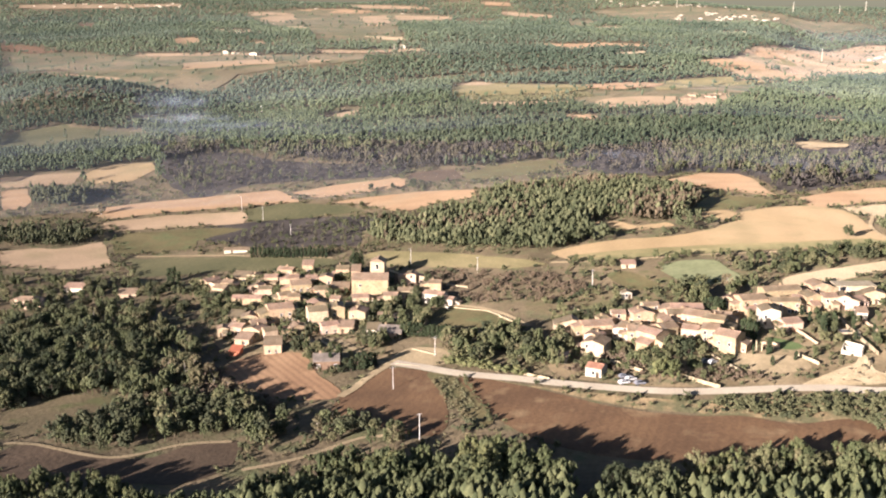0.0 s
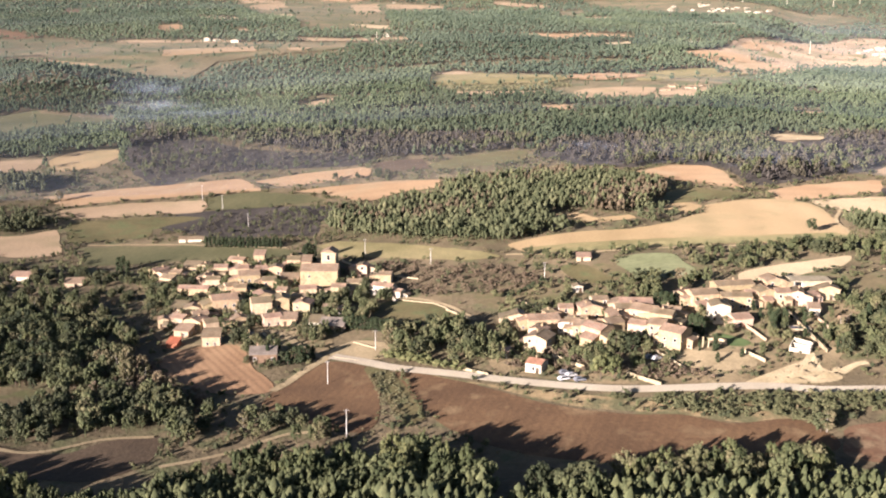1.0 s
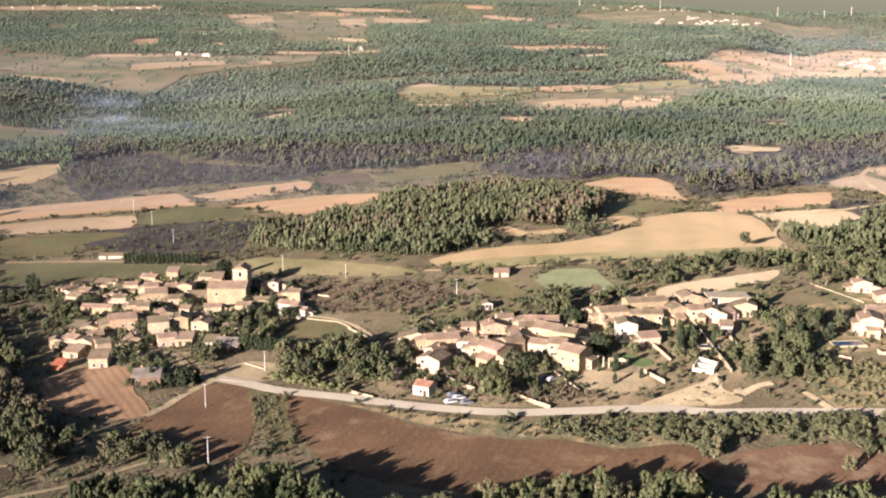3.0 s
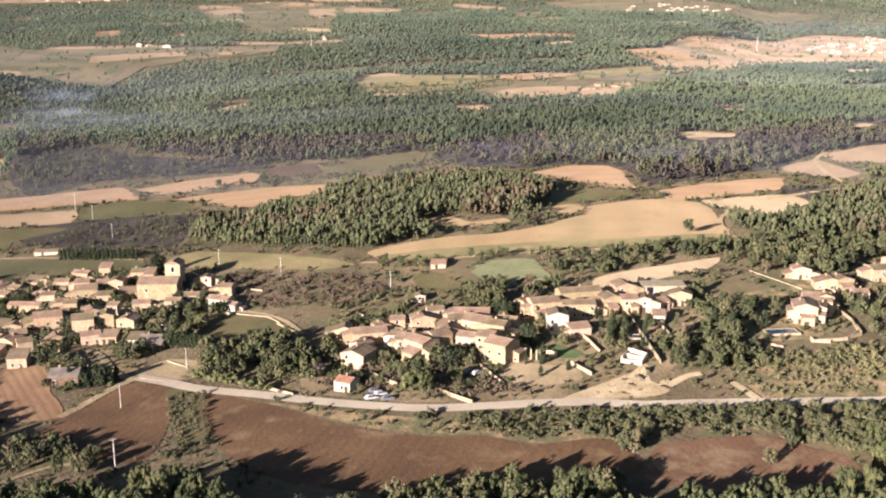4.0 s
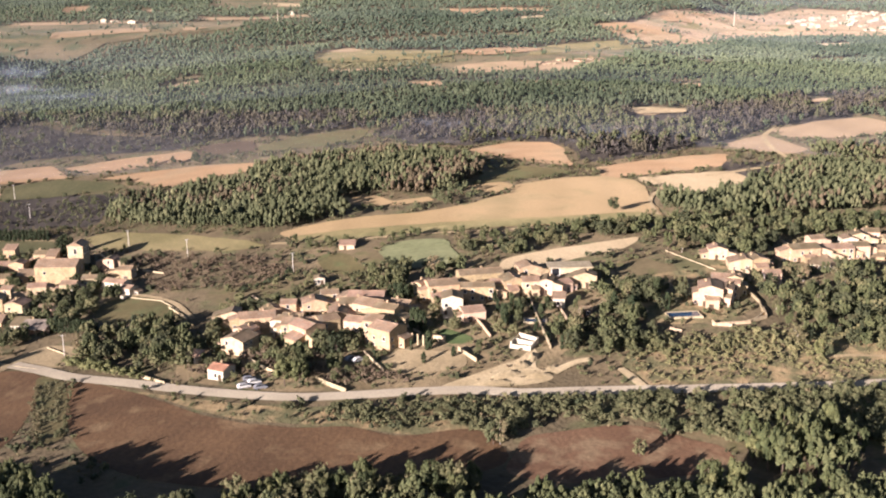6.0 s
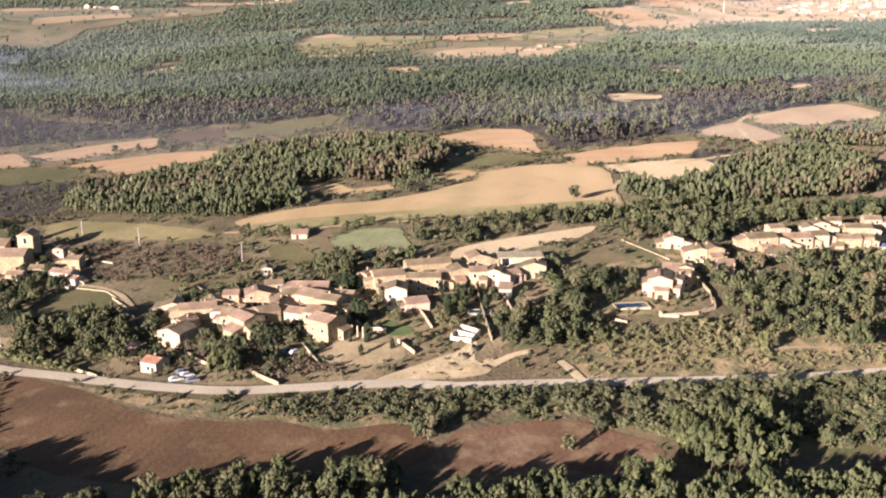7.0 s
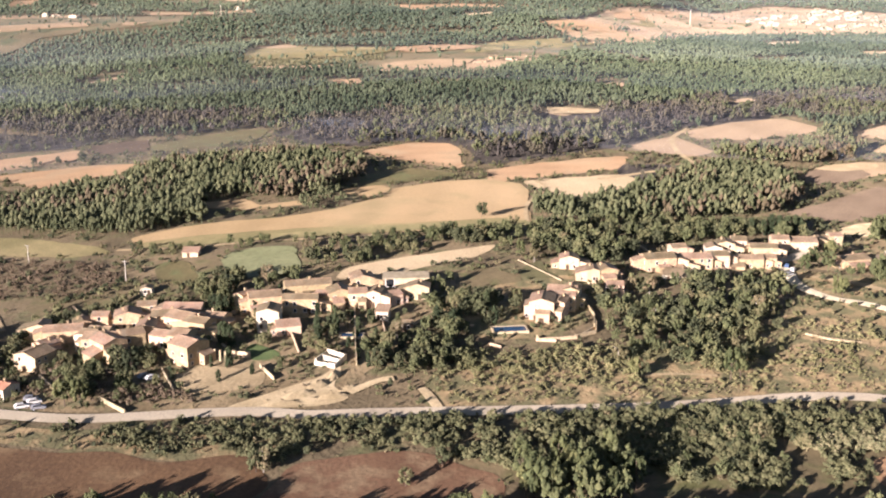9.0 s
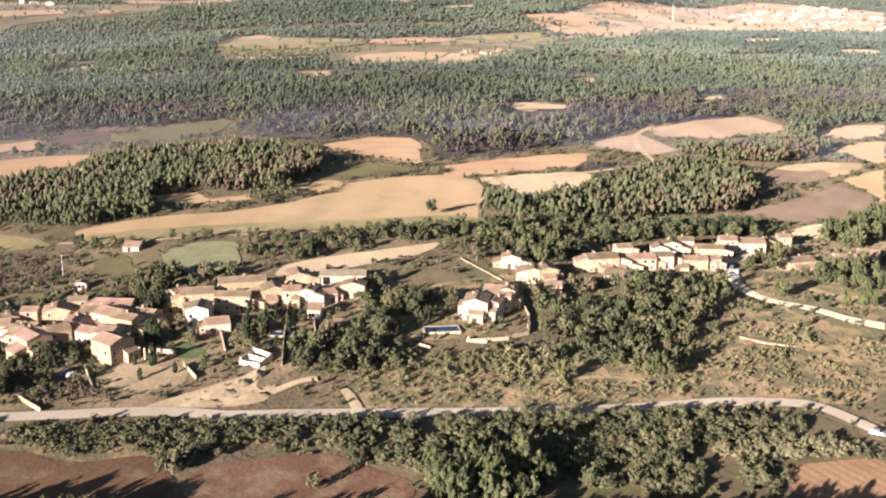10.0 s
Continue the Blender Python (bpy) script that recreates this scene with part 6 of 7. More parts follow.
tree("cypress", -91.5, 578.9, 6.4)
tree("cypress", -89.1, 578.1, 6.8)
tree("cypress", -86.7, 577.4, 6.0)
tree("cypress", -84.4, 576.6, 6.4)
tree("cypress", -82.0, 575.8, 6.8)
tree("cypress", -79.7, 575.0, 6.0)
tree("cypress", -77.3, 574.2, 6.4)
tree("cypress", -75.0, 573.4, 6.8)
tree("cypress", -72.6, 572.6, 6.0)
tree("cypress", -70.3, 571.7, 6.4)
tree("cypress", -67.9, 570.9, 6.8)
tree("cypress", -65.6, 570.0, 6.0)
tree("cypress", -63.2, 569.2, 6.4)
tree("cypress", -60.9, 568.3, 6.8)
tree("cypress", -58.6, 567.4, 6.0)
tree("oak", -48.5, 390.7, 4)
tree("olive", -39.5, 386.4, 3.8)
tree("oak", -34.5, 388.5, 6)
tree("olive", -44.8, 388.1, 3)
tree("oak", -36.8, 385.2, 4.5)
tree("pine", 273.2, 362.4, 12)
tree("pine", 276.6, 364.1, 9)
tree("oak", 246.3, 364.1, 7)
tree("pine", 243.8, 362.4, 8)
tree("oak", -42.4, 721.2, 6)
tree("oak", -27.7, 720.2, 6)
tree("oak", -14.1, 722.6, 8)
tree("olive", 174.6, 301.8, 5.5)
tree("pine", 342.0, 478.2, 10)
tree("pine", 352.9, 487.9, 11)
tree("pine", 336.2, 471.2, 8)
tree("pine", 336.6, 439.8, 9)
tree("pine", 338.6, 439.4, 9)
tree("pine", 358.8, 431.2, 9)
tree("pine", 364.0, 428.8, 9)
tree("pine", 367.0, 428.4, 10)
tree("pine", 77.6, 355.8, 10, 7.5)
tree("pine", 82.2, 355.2, 9, 6.5)
tree("oak", 87.2, 381.2, 9)
tree("oak", 92.0, 376.4, 8)
tree("oak", -20.4, 459.2, 7)
tree("oak", 137.4, 310.7, 7)
tree("dry", 139.2, 310.6, 8)
tree("dry", -94.5, 383.8, 11)
tree("dry", -88.8, 376.9, 10)
tree("dry", -100.3, 391.0, 9)
tree("dry", -214.6, 689.5, 9)
tree("oak", 178.0, 371.3, 7.5)
tree("oak", 181.4, 372.0, 7)
tree("oak", 173.7, 368.4, 6.5)
tree("oak", 186.7, 374.2, 6.5)
tree("olive", 193.5, 411.0, 9)
tree("olive", 170.5, 383.7, 8)
tree("pine", 222.9, 476.1, 8)
tree("dry", 227.7, 471.5, 7)
tree("oak", 201.1, 412.7, 9)
tree("oak", 204.9, 418.7, 8)
tree("olive", 215.4, 422.0, 7)
tree("dry", 214.7, 425.1, 6)
tree("oak", -4.1, 494.6, 7)
tree("oak", 213.0, 544.0, 8)
tree("oak", 184.0, 311.9, 6)
tree("olive", -20.6, 456.9, 8)
tree("olive", -28.0, 455.1, 7)
for px, py, high in ((-97, 398, 9), (-92, 391, 10), (-101, 388, 7), (-86, 387, 8), (-95, 380, 7), (-83, 378, 7), (-88, 370, 6), (-76, 371, 7), (-70, 366, 6), (-79, 361, 6), (-66, 358, 6), (-61, 352, 5), (-104, 395, 8), (-40, 331, 6), (-35, 335, 6), (-30, 333, 5)):
    tree("dry", px, py, high)
# ---- woods and scrub ----
grove("pine", 3.3, 11.2, "near", [(-58, 266), (-48, 279), (-31, 289), (-23, 294), (-13, 297), (-1, 290), (2, 272), (1, 241), (-57, 244)], True)
grove("pine", 3.2, 12.0, "near", [(6, 293), (14, 296), (25, 287), (35, 279), (34, 256), (29, 239), (5, 241)], True)
grove("oak", 3.1, 9.2, "near", [(46, 280), (69, 278), (65, 266), (48, 267)], True)
grove("olive_mix", 3.2, 8.6, "near", [(72, 285), (86, 286), (103, 288), (132, 290), (129, 279), (100, 276), (70, 273)], True)
grove("pine", 3.3, 11.0, "near", [(34, 262), (66, 267), (94, 265), (121, 268), (140, 268), (140, 246), (34, 243)], True)
grove("pine", 4.2, 8.5, "near", [(-136, 292), (-119, 291), (-95, 288), (-76, 276), (-56, 269), (-53, 252), (-123, 255)], True)
grove("pine", 3.5, 9.0, "near", [(141, 276), (157, 278), (179, 280), (196, 282), (195, 276), (219, 279), (237, 281), (260, 280), (260, 262), (140, 262)], True)
grove("pine", 4.0, 11.5, "near", [(200, 295), (208, 288), (223, 288), (232, 299), (224, 308), (203, 305)], True)
grove("oak_mix", 4.4, 9.0, "near", [(-191, 418), (-177, 442), (-160, 449), (-139, 443), (-112, 420), (-110, 380), (-129, 374), (-147, 372), (-154, 358), (-165, 354)], True)
grove("pine", 5.0, 9.5, "near", [(260, 280), (330, 286), (350, 262), (262, 258)], True)
grove("mixed", 5.0, 7.5, "near", [(-201, 481), (-176, 483), (-152, 491), (-126, 475), (-116, 444), (-96, 425), (-99, 404), (-90, 383), (-89, 359), (-105, 358), (-114, 367), (-130, 376), (-146, 369), (-154, 359)])
grove("oak_mix", 4.2, 8.0, "near", [(-111, 356), (-89, 358), (-69, 356), (-53, 344), (-46, 319), (-57, 316), (-68, 327), (-81, 324), (-94, 315), (-117, 321), (-130, 326), (-127, 336), (-120, 349)])
grove("oak_mix", 5.0, 6.0, "near", [(-40, 340), (-28, 346), (-12, 332), (-8, 322), (-20, 312), (-36, 322)], True)
grove("mixed", 7.0, 6.0, "near", [(-36, 344), (-14, 336), (0, 320), (-14, 315), (-29, 326)])
grove("scrub_brown", 3.0, 4.2, "near", [(-120, 400), (-103, 422), (-82, 395), (-71, 368), (-53, 355), (-57, 342), (-89, 359), (-109, 373)])
grove("mixed", 5.6, 5.0, "near", [(-229, 555), (-191, 546), (-158, 544), (-122, 517), (-112, 477), (-128, 478), (-153, 493), (-202, 483)])
grove("dark", 4.6, 11.0, "mid", [(-273, 731), (-261, 742), (-240, 731), (-232, 710), (-248, 701), (-265, 709)], True)
grove("dark", 4.8, 8.5, "mid", [(-268, 649), (-241, 640), (-219, 646), (-199, 632), (-195, 611), (-223, 606), (-254, 612)], True)
grove("mixed", 6.0, 9.0, "mid", [(-277, 733), (-273, 793), (-237, 749), (-229, 701), (-248, 702)])
grove("mixed", 6.0, 6.0, "mid", [(-267, 657), (-250, 664), (-224, 662), (-200, 633), (-213, 615), (-240, 617), (-251, 614)])
grove("bush", 7.0, 4.0, "mid", [(-235, 572), (-188, 566), (-166, 556), (-167, 578), (-190, 626), (-186, 632), (-164, 566), (-140, 552), (-126, 544), (-168, 547), (-229, 555)])
grove("thicket", 1.9, 3.0, "near", [(69, 341), (109, 338), (156, 336), (172, 335), (171, 322), (146, 318), (138, 309), (125, 324), (107, 323), (86, 335)])
grove("mixed", 4.4, 3.6, "near", [(172, 335), (204, 336), (283, 343), (271, 316), (237, 312), (205, 306), (192, 312), (178, 321)])
grove("slope_bush", 3.4, 1.9, "near", [(185, 387), (204, 381), (240, 389), (269, 394), (315, 421), (359, 399), (341, 358), (294, 355), (243, 347), (187, 345), (183, 367)])
grove("mixed", 6.0, 7.0, "near", [(245, 430), (269, 446), (324, 458), (318, 433), (285, 397), (250, 395)])
grove("mixed", 4.4, 7.5, "near", [(1, 417), (20, 416), (37, 414), (44, 390), (44, 371), (30, 379), (6, 388)])
grove("mixed", 5.5, 5.0, "near", [(72, 384), (84, 379), (85, 358), (72, 361)])
grove("scrub_brown", 2.1, 2.6, "near", [(59, 387), (98, 375), (111, 359), (118, 350), (88, 354), (72, 361), (46, 370)])
grove("mixed", 8.5, 5.0, "near", [(116, 419), (142, 399), (161, 414), (181, 413), (178, 391), (157, 372), (142, 369), (131, 370), (127, 385), (116, 397)])
grove("mixed", 9.5, 6.0, "near", [(154, 402), (169, 411), (196, 427), (203, 411), (202, 388), (195, 383), (185, 375), (172, 366), (158, 368)])
grove("mixed", 7.5, 5.0, "near", [(183, 444), (200, 444), (216, 439), (216, 412), (203, 404), (188, 397), (184, 421)])
grove("scrub_brown", 2.4, 2.3, "near", [(-31, 530), (18, 512), (67, 484), (68, 457), (51, 454), (18, 459), (-2, 481), (-24, 507)])
grove("bush", 7.0, 4.5, "near", [(14, 457), (51, 452), (78, 454), (80, 427), (53, 425), (41, 413), (34, 440)])
grove("mixed", 5.0, 5.0, "near", [(61, 510), (107, 506), (157, 507), (192, 513), (211, 499), (154, 465), (139, 474), (134, 497), (106, 498), (82, 488)])
grove("mixed", 6.0, 7.0, "near", [(101, 456), (134, 454), (140, 451), (126, 436), (114, 429), (102, 434)])
grove("pine", 3.7, 9.2, "mid", [(-39, 607), (-10, 649), (14, 673), (60, 689), (94, 700), (132, 687), (158, 658), (157, 628), (137, 588), (130, 583), (110, 578), (99, 595), (81, 591), (81, 572), (103, 558), (132, 561), (98, 550), (81, 536), (55, 530), (27, 544), (-2, 561), (-31, 579)])
grove("mixed", 5.5, 6.0, "mid", [(131, 585), (159, 601), (161, 583), (142, 557), (128, 554)])
grove("pine", 3.7, 9.2, "mid", [(234, 569), (272, 599), (287, 601), (321, 640), (356, 680), (384, 684), (397, 653), (390, 617), (365, 579), (301, 548), (247, 534), (236, 545)])
grove("mixed", 4.8, 7.0, "near", [(183, 497), (234, 526), (300, 542), (331, 541), (366, 551), (359, 528), (332, 523), (279, 498), (262, 471), (247, 468), (237, 482), (226, 488), (196, 493)])
grove("pine", 6.0, 9.5, "near", [(347, 485), (353, 471), (398, 484), (380, 446), (364, 451), (346, 462)])
grove("pine", 6.0, 9.5, "near", [(409, 562), (439, 576), (414, 521), (394, 514), (383, 517)])
grove("pine", 5.0, 9.5, "mid", [(359, 719), (414, 763), (450, 780), (495, 795), (486, 752), (456, 713), (424, 691), (384, 698)])
grove("burnt_pine", 4.8, 9.0, "mid", [(-213, 849), (-166, 901), (-39, 879), (96, 849), (103, 796), (40, 789), (-20, 778), (-121, 843), (-230, 976)])
grove("burnt_pine", 8.5, 6.0, "mid", [(-251, 958), (-226, 963), (-119, 836), (-28, 804), (-27, 770), (-71, 762), (-129, 754), (-173, 736)])
grove("burnt_pine", 5.6, 4.5, "mid", [(-143, 649), (-116, 661), (-80, 662), (-39, 654), (-20, 633), (-42, 617), (-42, 589), (-73, 597), (-112, 609), (-134, 623)])
grove("burnt_pine", 5.9, 8.5, "mid", [(95, 791), (120, 820), (185, 845), (246, 834), (364, 874), (482, 929), (441, 833), (379, 804), (323, 743), (254, 695), (223, 680), (220, 725), (184, 743), (153, 729), (117, 744)])
grove("burnt_pine", 6.5, 6.0, "mid", [(300, 683), (319, 694), (345, 692), (349, 666), (321, 640), (296, 608), (280, 594), (272, 601), (303, 646)])
grove("burnt_pine", 8.5, 6.0, "mid", [(-191, 759), (-205, 839), (-121, 801), (-20, 785), (-27, 757), (-104, 739), (-155, 739)])
grove("burnt_pine", 6.0, 8.0, "mid", [(400, 908), (482, 955), (645, 1032), (569, 865), (491, 825), (465, 862), (402, 832), (384, 844)])
grove("bush", 6.0, 4.0, "mid", [(31, 705), (58, 729), (95, 739), (101, 708), (63, 695), (43, 681)])
grove("thicket", 1.8, 4.2, "near", [(172, 335), (204, 336), (283, 343), (271, 316), (237, 312), (205, 306), (192, 312), (178, 321)])
grove("thicket", 1.9, 3.8, "near", [(243, 336), (309, 339), (304, 328), (275, 317), (292, 309), (282, 300), (254, 297), (239, 303)])
grove("thicket", 2.4, 2.8, "near", [(246, 324), (275, 324), (296, 314), (288, 299), (263, 301), (242, 306)])
grove("mixed", 3.9, 5.5, "near", [(-124, 533), (-61, 537), (-19, 501), (7, 454), (-12, 420), (-38, 400), (-52, 402), (-65, 434), (-85, 438), (-109, 477)])
grove("mixed", 5.4, 5.0, "near", [(48, 436), (95, 433), (121, 428), (117, 386), (110, 359), (64, 366), (48, 389)])
grove("mixed", 7.5, 3.8, "near", [(121, 431), (191, 438), (185, 413), (161, 392), (121, 391)])
grove("bush", 3.2, 2.2, "near", [(48, 436), (121, 437), (191, 438), (180, 391), (157, 372), (119, 367), (109, 355), (65, 362), (44, 385)])
grove("bush", 3.4, 2.2, "near", [(-124, 533), (-61, 537), (7, 454), (-12, 413), (-38, 393), (-83, 430)])
grove("scrub_brown", 4.5, 1.3, "near", [(134, 351), (144, 360), (151, 364), (154, 368), (157, 356), (151, 348)], True)
grove("mixed", 6.0, 6.0, "near", [(168, 399), (186, 413), (201, 402), (192, 366), (176, 364), (163, 372)])
grove("thicket", 3.6, 3.2, "near", [(166, 390), (190, 400), (200, 385), (190, 366), (176, 362), (164, 370)], True)
grove("thicket", 3.8, 2.6, "near", [(90, 398), (110, 392), (116, 368), (108, 354), (90, 355)], True)
grove("thicket", 3.4, 1.8, "near", [(120, 364), (138, 366), (152, 374), (150, 364), (132, 354), (116, 352)], True)
grove("reed", 1.4, 1.1, "near", [(0, 374), (6, 373), (14, 337), (11, 332), (4, 333)])
grove("reed", 1.9, 3.6, "near", [(274, 321), (298, 328), (320, 327), (317, 320), (294, 317), (275, 317)])
grove("bush", 3.0, 2.4, "near", [(185, 387), (204, 381), (240, 389), (285, 400), (300, 412), (290, 380), (250, 370), (190, 366)])
grove("slope_bush", 5.2, 2.8, "near", [(190, 382), (208, 380), (232, 384), (256, 380), (252, 358), (225, 351), (196, 350)])
grove("slope_bush", 5.5, 2.6, "near", [(256, 388), (300, 402), (338, 404), (330, 384), (290, 372), (258, 372)])
grove("mixed", 9.0, 6.5, "near", [(240, 428), (280, 430), (306, 424), (304, 404), (270, 396), (236, 398)])
grove("slope_bush", 2.0, 1.0, "near", [(195, 375), (240, 385), (311, 410), (357, 394), (342, 360), (294, 355), (195, 345)])
grove("scrub_brown", 2.6, 0.9, "near", [(185, 375), (240, 385), (315, 421), (359, 399), (341, 358), (294, 354), (185, 344)])
grove("mixed", 4.6, 4.6, "near", [(239, 323), (267, 327), (284, 322), (270, 307), (249, 300), (236, 303)])
grove("mixed", 6.5, 6.0, "near", [(242, 404), (305, 433), (285, 377), (269, 364), (252, 373), (237, 375)])
grove("mixed", 6.0, 4.5, "near", [(31, 402), (66, 394), (101, 382), (106, 364), (97, 354), (65, 358), (38, 377)])
grove("mixed", 7.0, 5.0, "near", [(170, 388), (195, 383), (205, 375), (188, 363), (178, 367)])


# ---- far woods ----
def view_span(lo, hi, gap, seed, wide=60, loose=0):
    """Places over all the land that lies between two distances."""
    poly = [(-0.43 * lo - wide, lo), (200 + 0.43 * lo + wide, lo), (200 + 0.43 * hi + wide, hi), (-0.43 * hi - wide, hi)]
    return scatter(poly, gap, seed, loose)


# added gaps without trees, so that shade stripes the stands darkly
for width, line in ((13, [(-420, 985), (-250, 1010), (-90, 990), (60, 1012), (230, 985), (420, 1030), (620, 1010)]), (15, [(-300, 1110), (-140, 1135), (10, 1090)]), (14, [(330, 1105), (450, 1150), (600, 1130), (760, 1190)]),
                    (18, [(-330, 1230), (-180, 1290), (-40, 1345), (120, 1390), (300, 1440)]), (18, [(380, 1260), (520, 1320), (700, 1300), (900, 1380)]), (24, [(-500, 1480), (-200, 1560), (60, 1530), (330, 1600)]), (26, [(-100, 1760), (150, 1730), (380, 1790)])):
    LINES.append((width, line))

for lo, hi, gap, high, level, seed in ((780, 1150, 5.2, 9.0, "mid_far", 901), (1150, 1700, 6.8, 9.0, "far", 902), (1700, 2600, 11.0, 10.0, "far", 903), (2600, 4700, 22, 13, "horizon", 904)):
    x, y, rs = view_span(lo, hi, gap, seed)
    ok = free_of(x, y, 3, high * 0.5)
    for g_poly in GROVES:
        ok &= ~inside(g_poly, x, y)
    thin = np.array([noise.noise((px * 0.004, py * 0.0025, 3.0)) + 0.5 * noise.noise((px * 0.013, py * 0.008, 7.0)) for px, py in zip(x, y)])
    ok &= thin < (0.85 if lo < 1100 else 0.62 if lo < 1700 else 0.5)
    ok |= (rs.uniform(size=len(x)) < np.where(y > 1150, 0.03, 0.02)) & (y > 880)
    tone = np.array([noise.noise((px * 0.0035, py * 0.002, 11.0)) for px, py in zip(x, y)]) + rs.normal(size=len(x)) * 0.12
    for lo_tone, hi_tone, mat in ((-9, 0.05, leaf_green if level == "mid_far" else leaf_far_hazy), (0.05, 9, leaf_green_bright if level == "mid_far" else leaf_far_hazy_bright)):
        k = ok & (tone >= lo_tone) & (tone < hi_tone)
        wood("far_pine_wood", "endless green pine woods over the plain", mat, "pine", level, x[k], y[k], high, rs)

x, y, rs = scatter([(39, 1176), (80, 1149), (167, 1176), (169, 1139), (111, 1107), (43, 1114)], 4.0, 77)
wood("reed_bed", "pale bare poplar saplings and reeds in a valley", leaf_reed, "reed", "mid_far", x, y, 4.0, rs)

rs = np.random.RandomState(31)
x, y = [], []
for outline in FAR_EDGES:
    for (x0, y0), (x1, y1) in zip(outline, outline[1:] + outline[:1]):
        far = (y0 + y1) / 2
        n = int(math.hypot(x1 - x0, y1 - y0) / (far * 0.007))
        for k in range(n):
            u = (k + rs.uniform()) / n
            px, py = x0 + (x1 - x0) * u, y0 + (y1 - y0) * u
            if noise.noise((px * 0.012, py * 0.006, 21.0)) > 0.02 and py < 4600:
                x.append(px + rs.normal() * 3)
                y.append(py + rs.normal() * 4)
wood("field_hedge", "dark hedges and small trees along far fields", leaf_far_hazy, "pine", "far", np.array(x), np.array(y), 7.0, rs)

for mat, gap, high, seed, label in ((leaf_olive, 6.0, 2.6, 911, "scattered low olive green bushes"), (leaf_oak_wood, 7.5, 3.4, 912, "scattered dark evergreen bushes"), (leaf_dry, 6.0, 1.9, 913, "scattered brown autumn bushes")):
    x, y, rs = view_span(300, 800, gap, seed, 20, 2)
    ok = free_of(x, y, 1.5)
    for g_poly in GROVES:
        ok &= ~inside(g_poly, x, y) | (rs.uniform(size=len(x)) < 0.15)
    wood("scrub", label, mat, "bush", "bushlet", x[ok], y[ok], high, rs)


# ---- smoke over the burnt land, and sheets that imitate haze ----
def smoke_mat():
    m = bpy.data.materials.new("thin_smoke")
    m.use_nodes = True
    nt = m.node_tree
    b = nt.nodes["Principled BSDF"]
    b.inputs["Base Color"].default_value = (0.30, 0.35, 0.43, 1)
    b.inputs["Roughness"].default_value = 1.0
    b.inputs["Specular IOR Level"].default_value = 0.0
    co = nt.nodes.new("ShaderNodeTexCoord")
    ball = nt.nodes.new("ShaderNodeTexGradient")
    ball.gradient_type = "SPHERICAL"
    nt.links.new(co.outputs["Object"], ball.inputs[0])
    n = nt.nodes.new("ShaderNodeTexNoise")
    n.inputs["Scale"].default_value, n.inputs["Detail"].default_value = 2.2, 5
    nt.links.new(co.outputs["Object"], n.inputs["Vector"])
    r = nt.nodes.new("ShaderNodeMapRange")
    r.inputs[1].default_value, r.inputs[2].default_value, r.inputs[4].default_value = 0.36, 0.8, 0.24
    nt.links.new(n.outputs[0], r.inputs[0])
    mul = nt.nodes.new("ShaderNodeMath")
    mul.operation = "MULTIPLY"
    nt.links.new(r.outputs[0], mul.inputs[0])
    nt.links.new(ball.outputs[1], mul.inputs[1])
    nt.links.new(mul.outputs[0], b.inputs["Alpha"])
    return m


SMOKE = smoke_mat()


def smoke(x, y, wide, high, lift, turn):
    """A wisp of thin smoke: a few bowed veils, one behind the other."""
    vs, fs = [], []
    for k in range(3):
        base = len(vs)
        for j in range(7):
            for i in range(13):
                u, v = i / 6 - 1, j / 3 - 1
                vs.append((u, (k - 1) * 0.22 + 0.18 * math.sin(2.4 * u + k) + 0.08 * v, v))
        for j in range(6):
            for i in range(12):
                a = base + j * 13 + i
                fs.append((a, a + 1, a + 14, a + 13))
    ob = new("smoke", mesh_from("smoke", vs, fs, SMOKE, flat=False))
    ob.matrix_basis = pose(x, y, ground_z(x, y) + lift, 0, 0, turn) @ Matrix.Diagonal((wide, wide * 0.4, high, 1))
    ob.visible_shadow = False
    return tagged(ob, "thin bluish smoke drifting over scorched woods", "smoke", kind="stuff")


smoke(-189.9, 998.6, 120, 11, 5, 5)
smoke(-247.9, 1073.6, 60, 14, 7, -8)
smoke(-278.2, 1157.1, 45, 15, 9, 10)
smoke(238.9, 739.0, 30, 8, 4, 10)
smoke(130.7, 790.4, 30, 6, 3, 0)


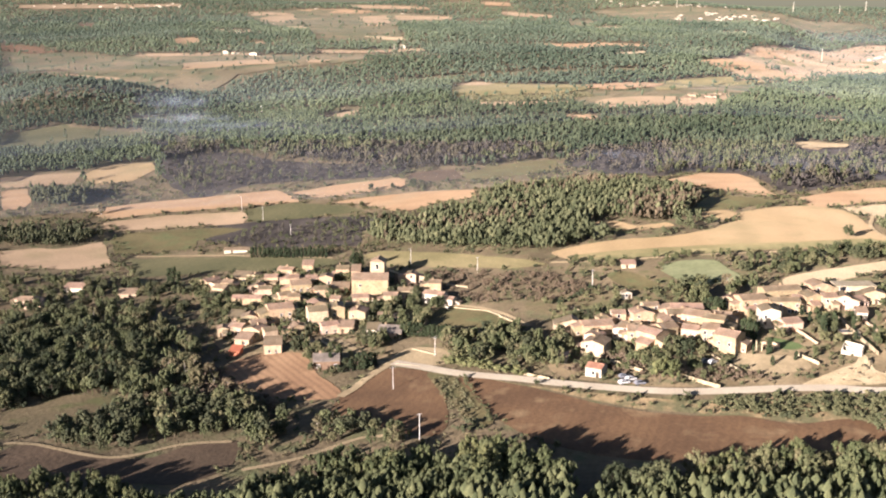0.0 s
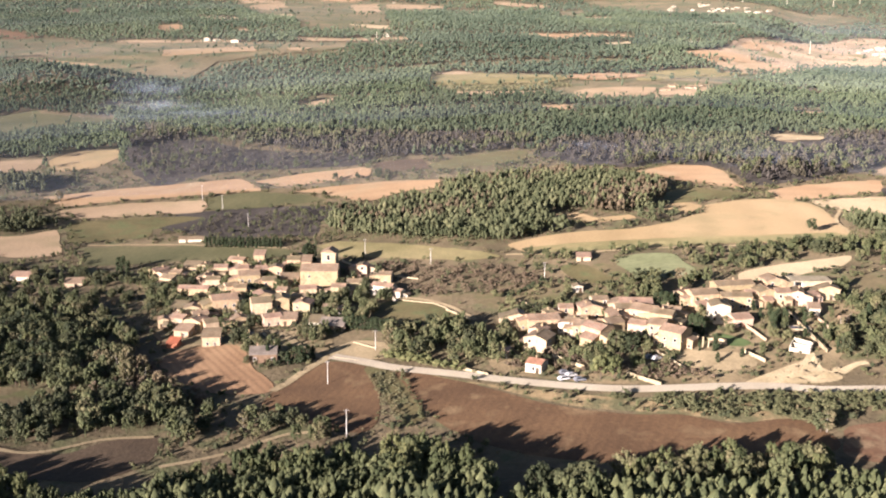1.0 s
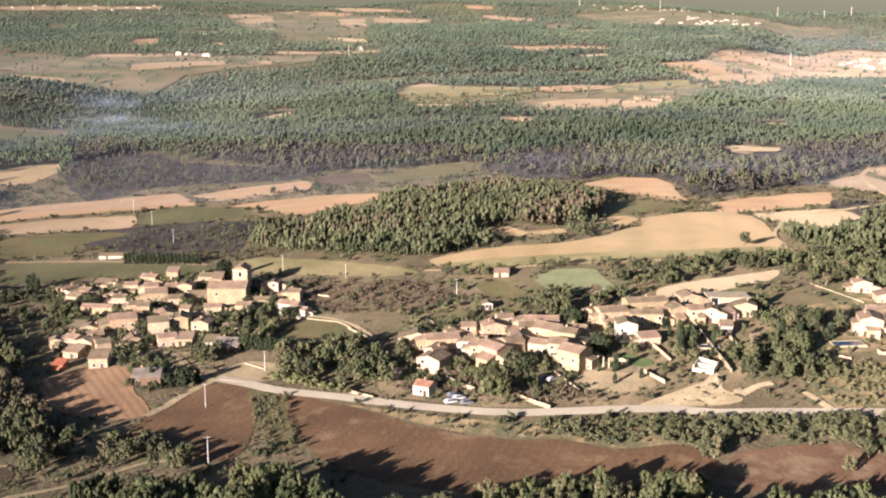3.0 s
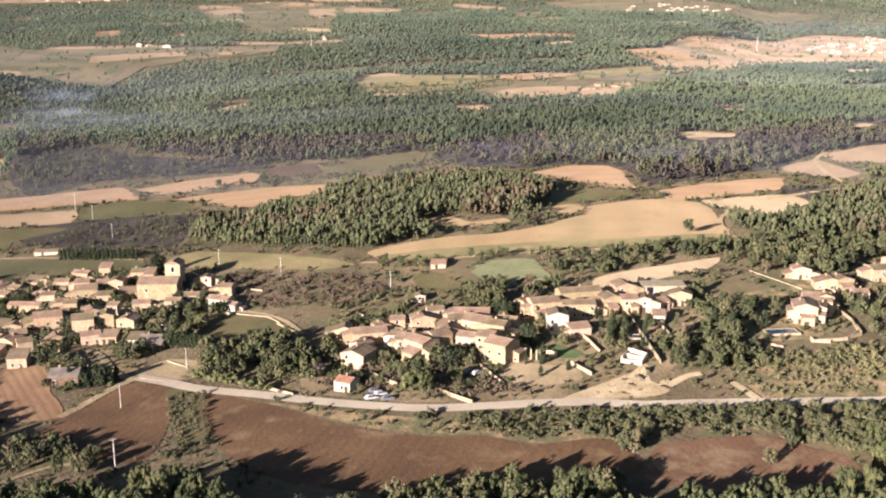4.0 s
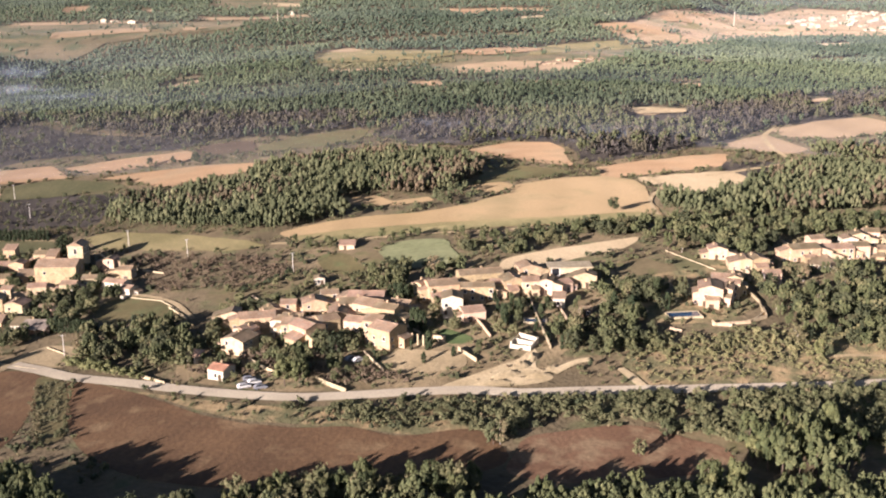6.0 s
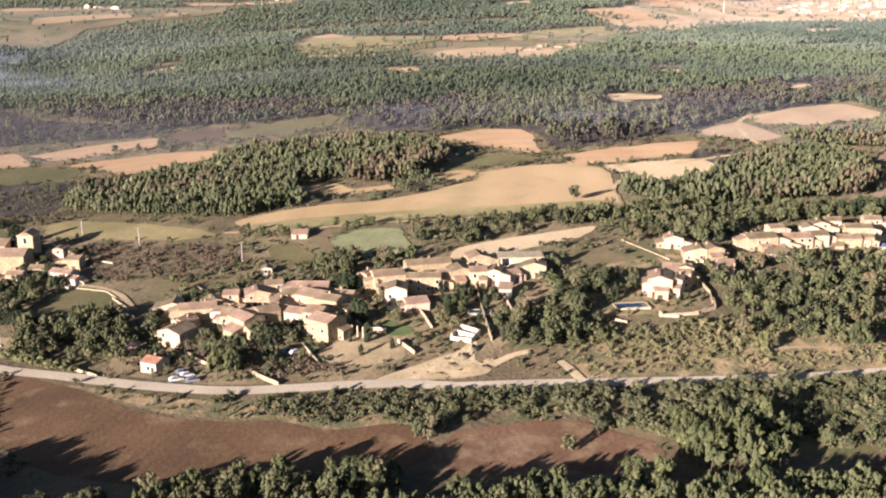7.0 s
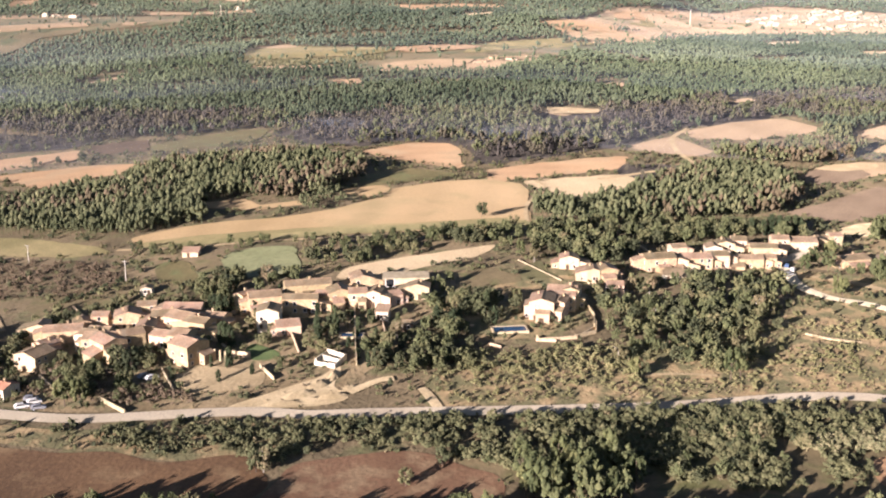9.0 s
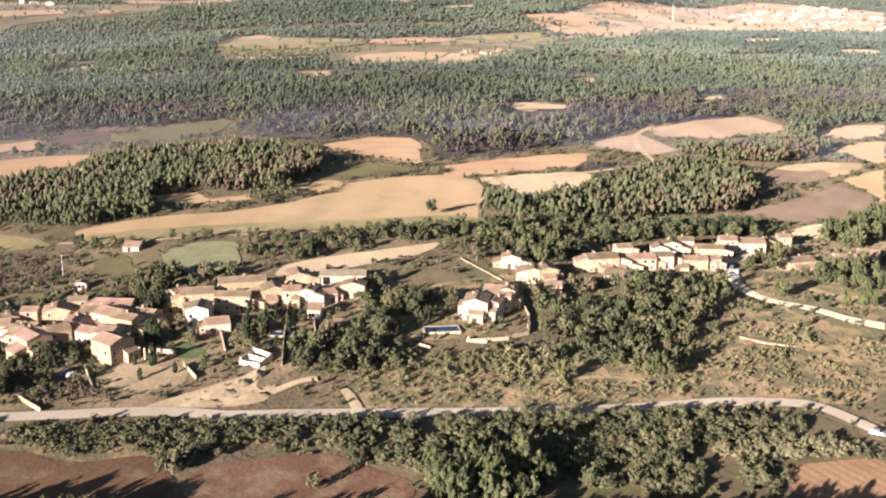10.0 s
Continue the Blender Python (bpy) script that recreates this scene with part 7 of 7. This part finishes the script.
# faint blue grey alpha colour that veils what lies behind, like haze
def haze_mat():
    m = bpy.data.materials.new("haze_sheet")
    m.use_nodes = True
    nt = m.node_tree
    b = nt.nodes["Principled BSDF"]
    b.inputs["Base Color"].default_value = (0.42, 0.47, 0.56, 1)
    b.inputs["Roughness"].default_value = 1.0
    b.inputs["Specular IOR Level"].default_value = 0.0
    co = nt.nodes.new("ShaderNodeTexCoord")
    sep = nt.nodes.new("ShaderNodeSeparateXYZ")
    nt.links.new(co.outputs["Object"], sep.inputs[0])
    fade = nt.nodes.new("ShaderNodeMapRange")
    fade.interpolation_type = "SMOOTHSTEP"
    fade.inputs[1].default_value, fade.inputs[2].default_value, fade.inputs[3].default_value, fade.inputs[4].default_value = 0.0, 1.0, 1.0, 0.0
    nt.links.new(sep.outputs[2], fade.inputs[0])
    n = nt.nodes.new("ShaderNodeTexNoise")
    n.inputs["Scale"].default_value, n.inputs["Detail"].default_value = 2.5, 4
    nt.links.new(co.outputs["Object"], n.inputs["Vector"])
    r = nt.nodes.new("ShaderNodeMapRange")
    r.inputs[1].default_value, r.inputs[2].default_value, r.inputs[3].default_value, r.inputs[4].default_value = 0.3, 0.7, 0.026, 0.060
    nt.links.new(n.outputs[0], r.inputs[0])
    mul = nt.nodes.new("ShaderNodeMath")
    mul.operation = "MULTIPLY"
    nt.links.new(r.outputs[0], mul.inputs[0])
    nt.links.new(fade.outputs[0], mul.inputs[1])
    nt.links.new(mul.outputs[0], b.inputs["Alpha"])
    return m


HAZE = haze_mat()


def haze(x, y, wide, high):
    """A long thin standing sheet that imitates haze, bowed and open at its top."""
    vs, fs = [], []
    for i in range(33):
        u = i / 16 - 1
        for j in range(5):
            vs.append((u, 0.05 * math.sin(3 * u + 1) + 0.02 * math.sin(11 * u) + 0.01 * j, j / 4))
    for i in range(32):
        for j in range(4):
            a = i * 5 + j
            fs.append((a, a + 5, a + 6, a + 1))
    ob = new("haze_sheet", mesh_from("haze_sheet", vs, fs, HAZE, flat=False))
    ob.matrix_basis = pose(x, y, 0) @ Matrix.Diagonal((wide, wide, high, 1))
    ob.visible_shadow = False
    return tagged(ob, "thin blue grey see-through sheet standing in for distance haze", "smoke", kind="stuff")


# sheets added one behind another, so the land pales and blues with distance
haze(120, 700, 620, 62)
haze(120, 905, 760, 72)
haze(150, 1180, 950, 80)
haze(150, 1500, 1150, 92)
haze(200, 2050, 1500, 98)
haze(250, 2900, 2000, 104)
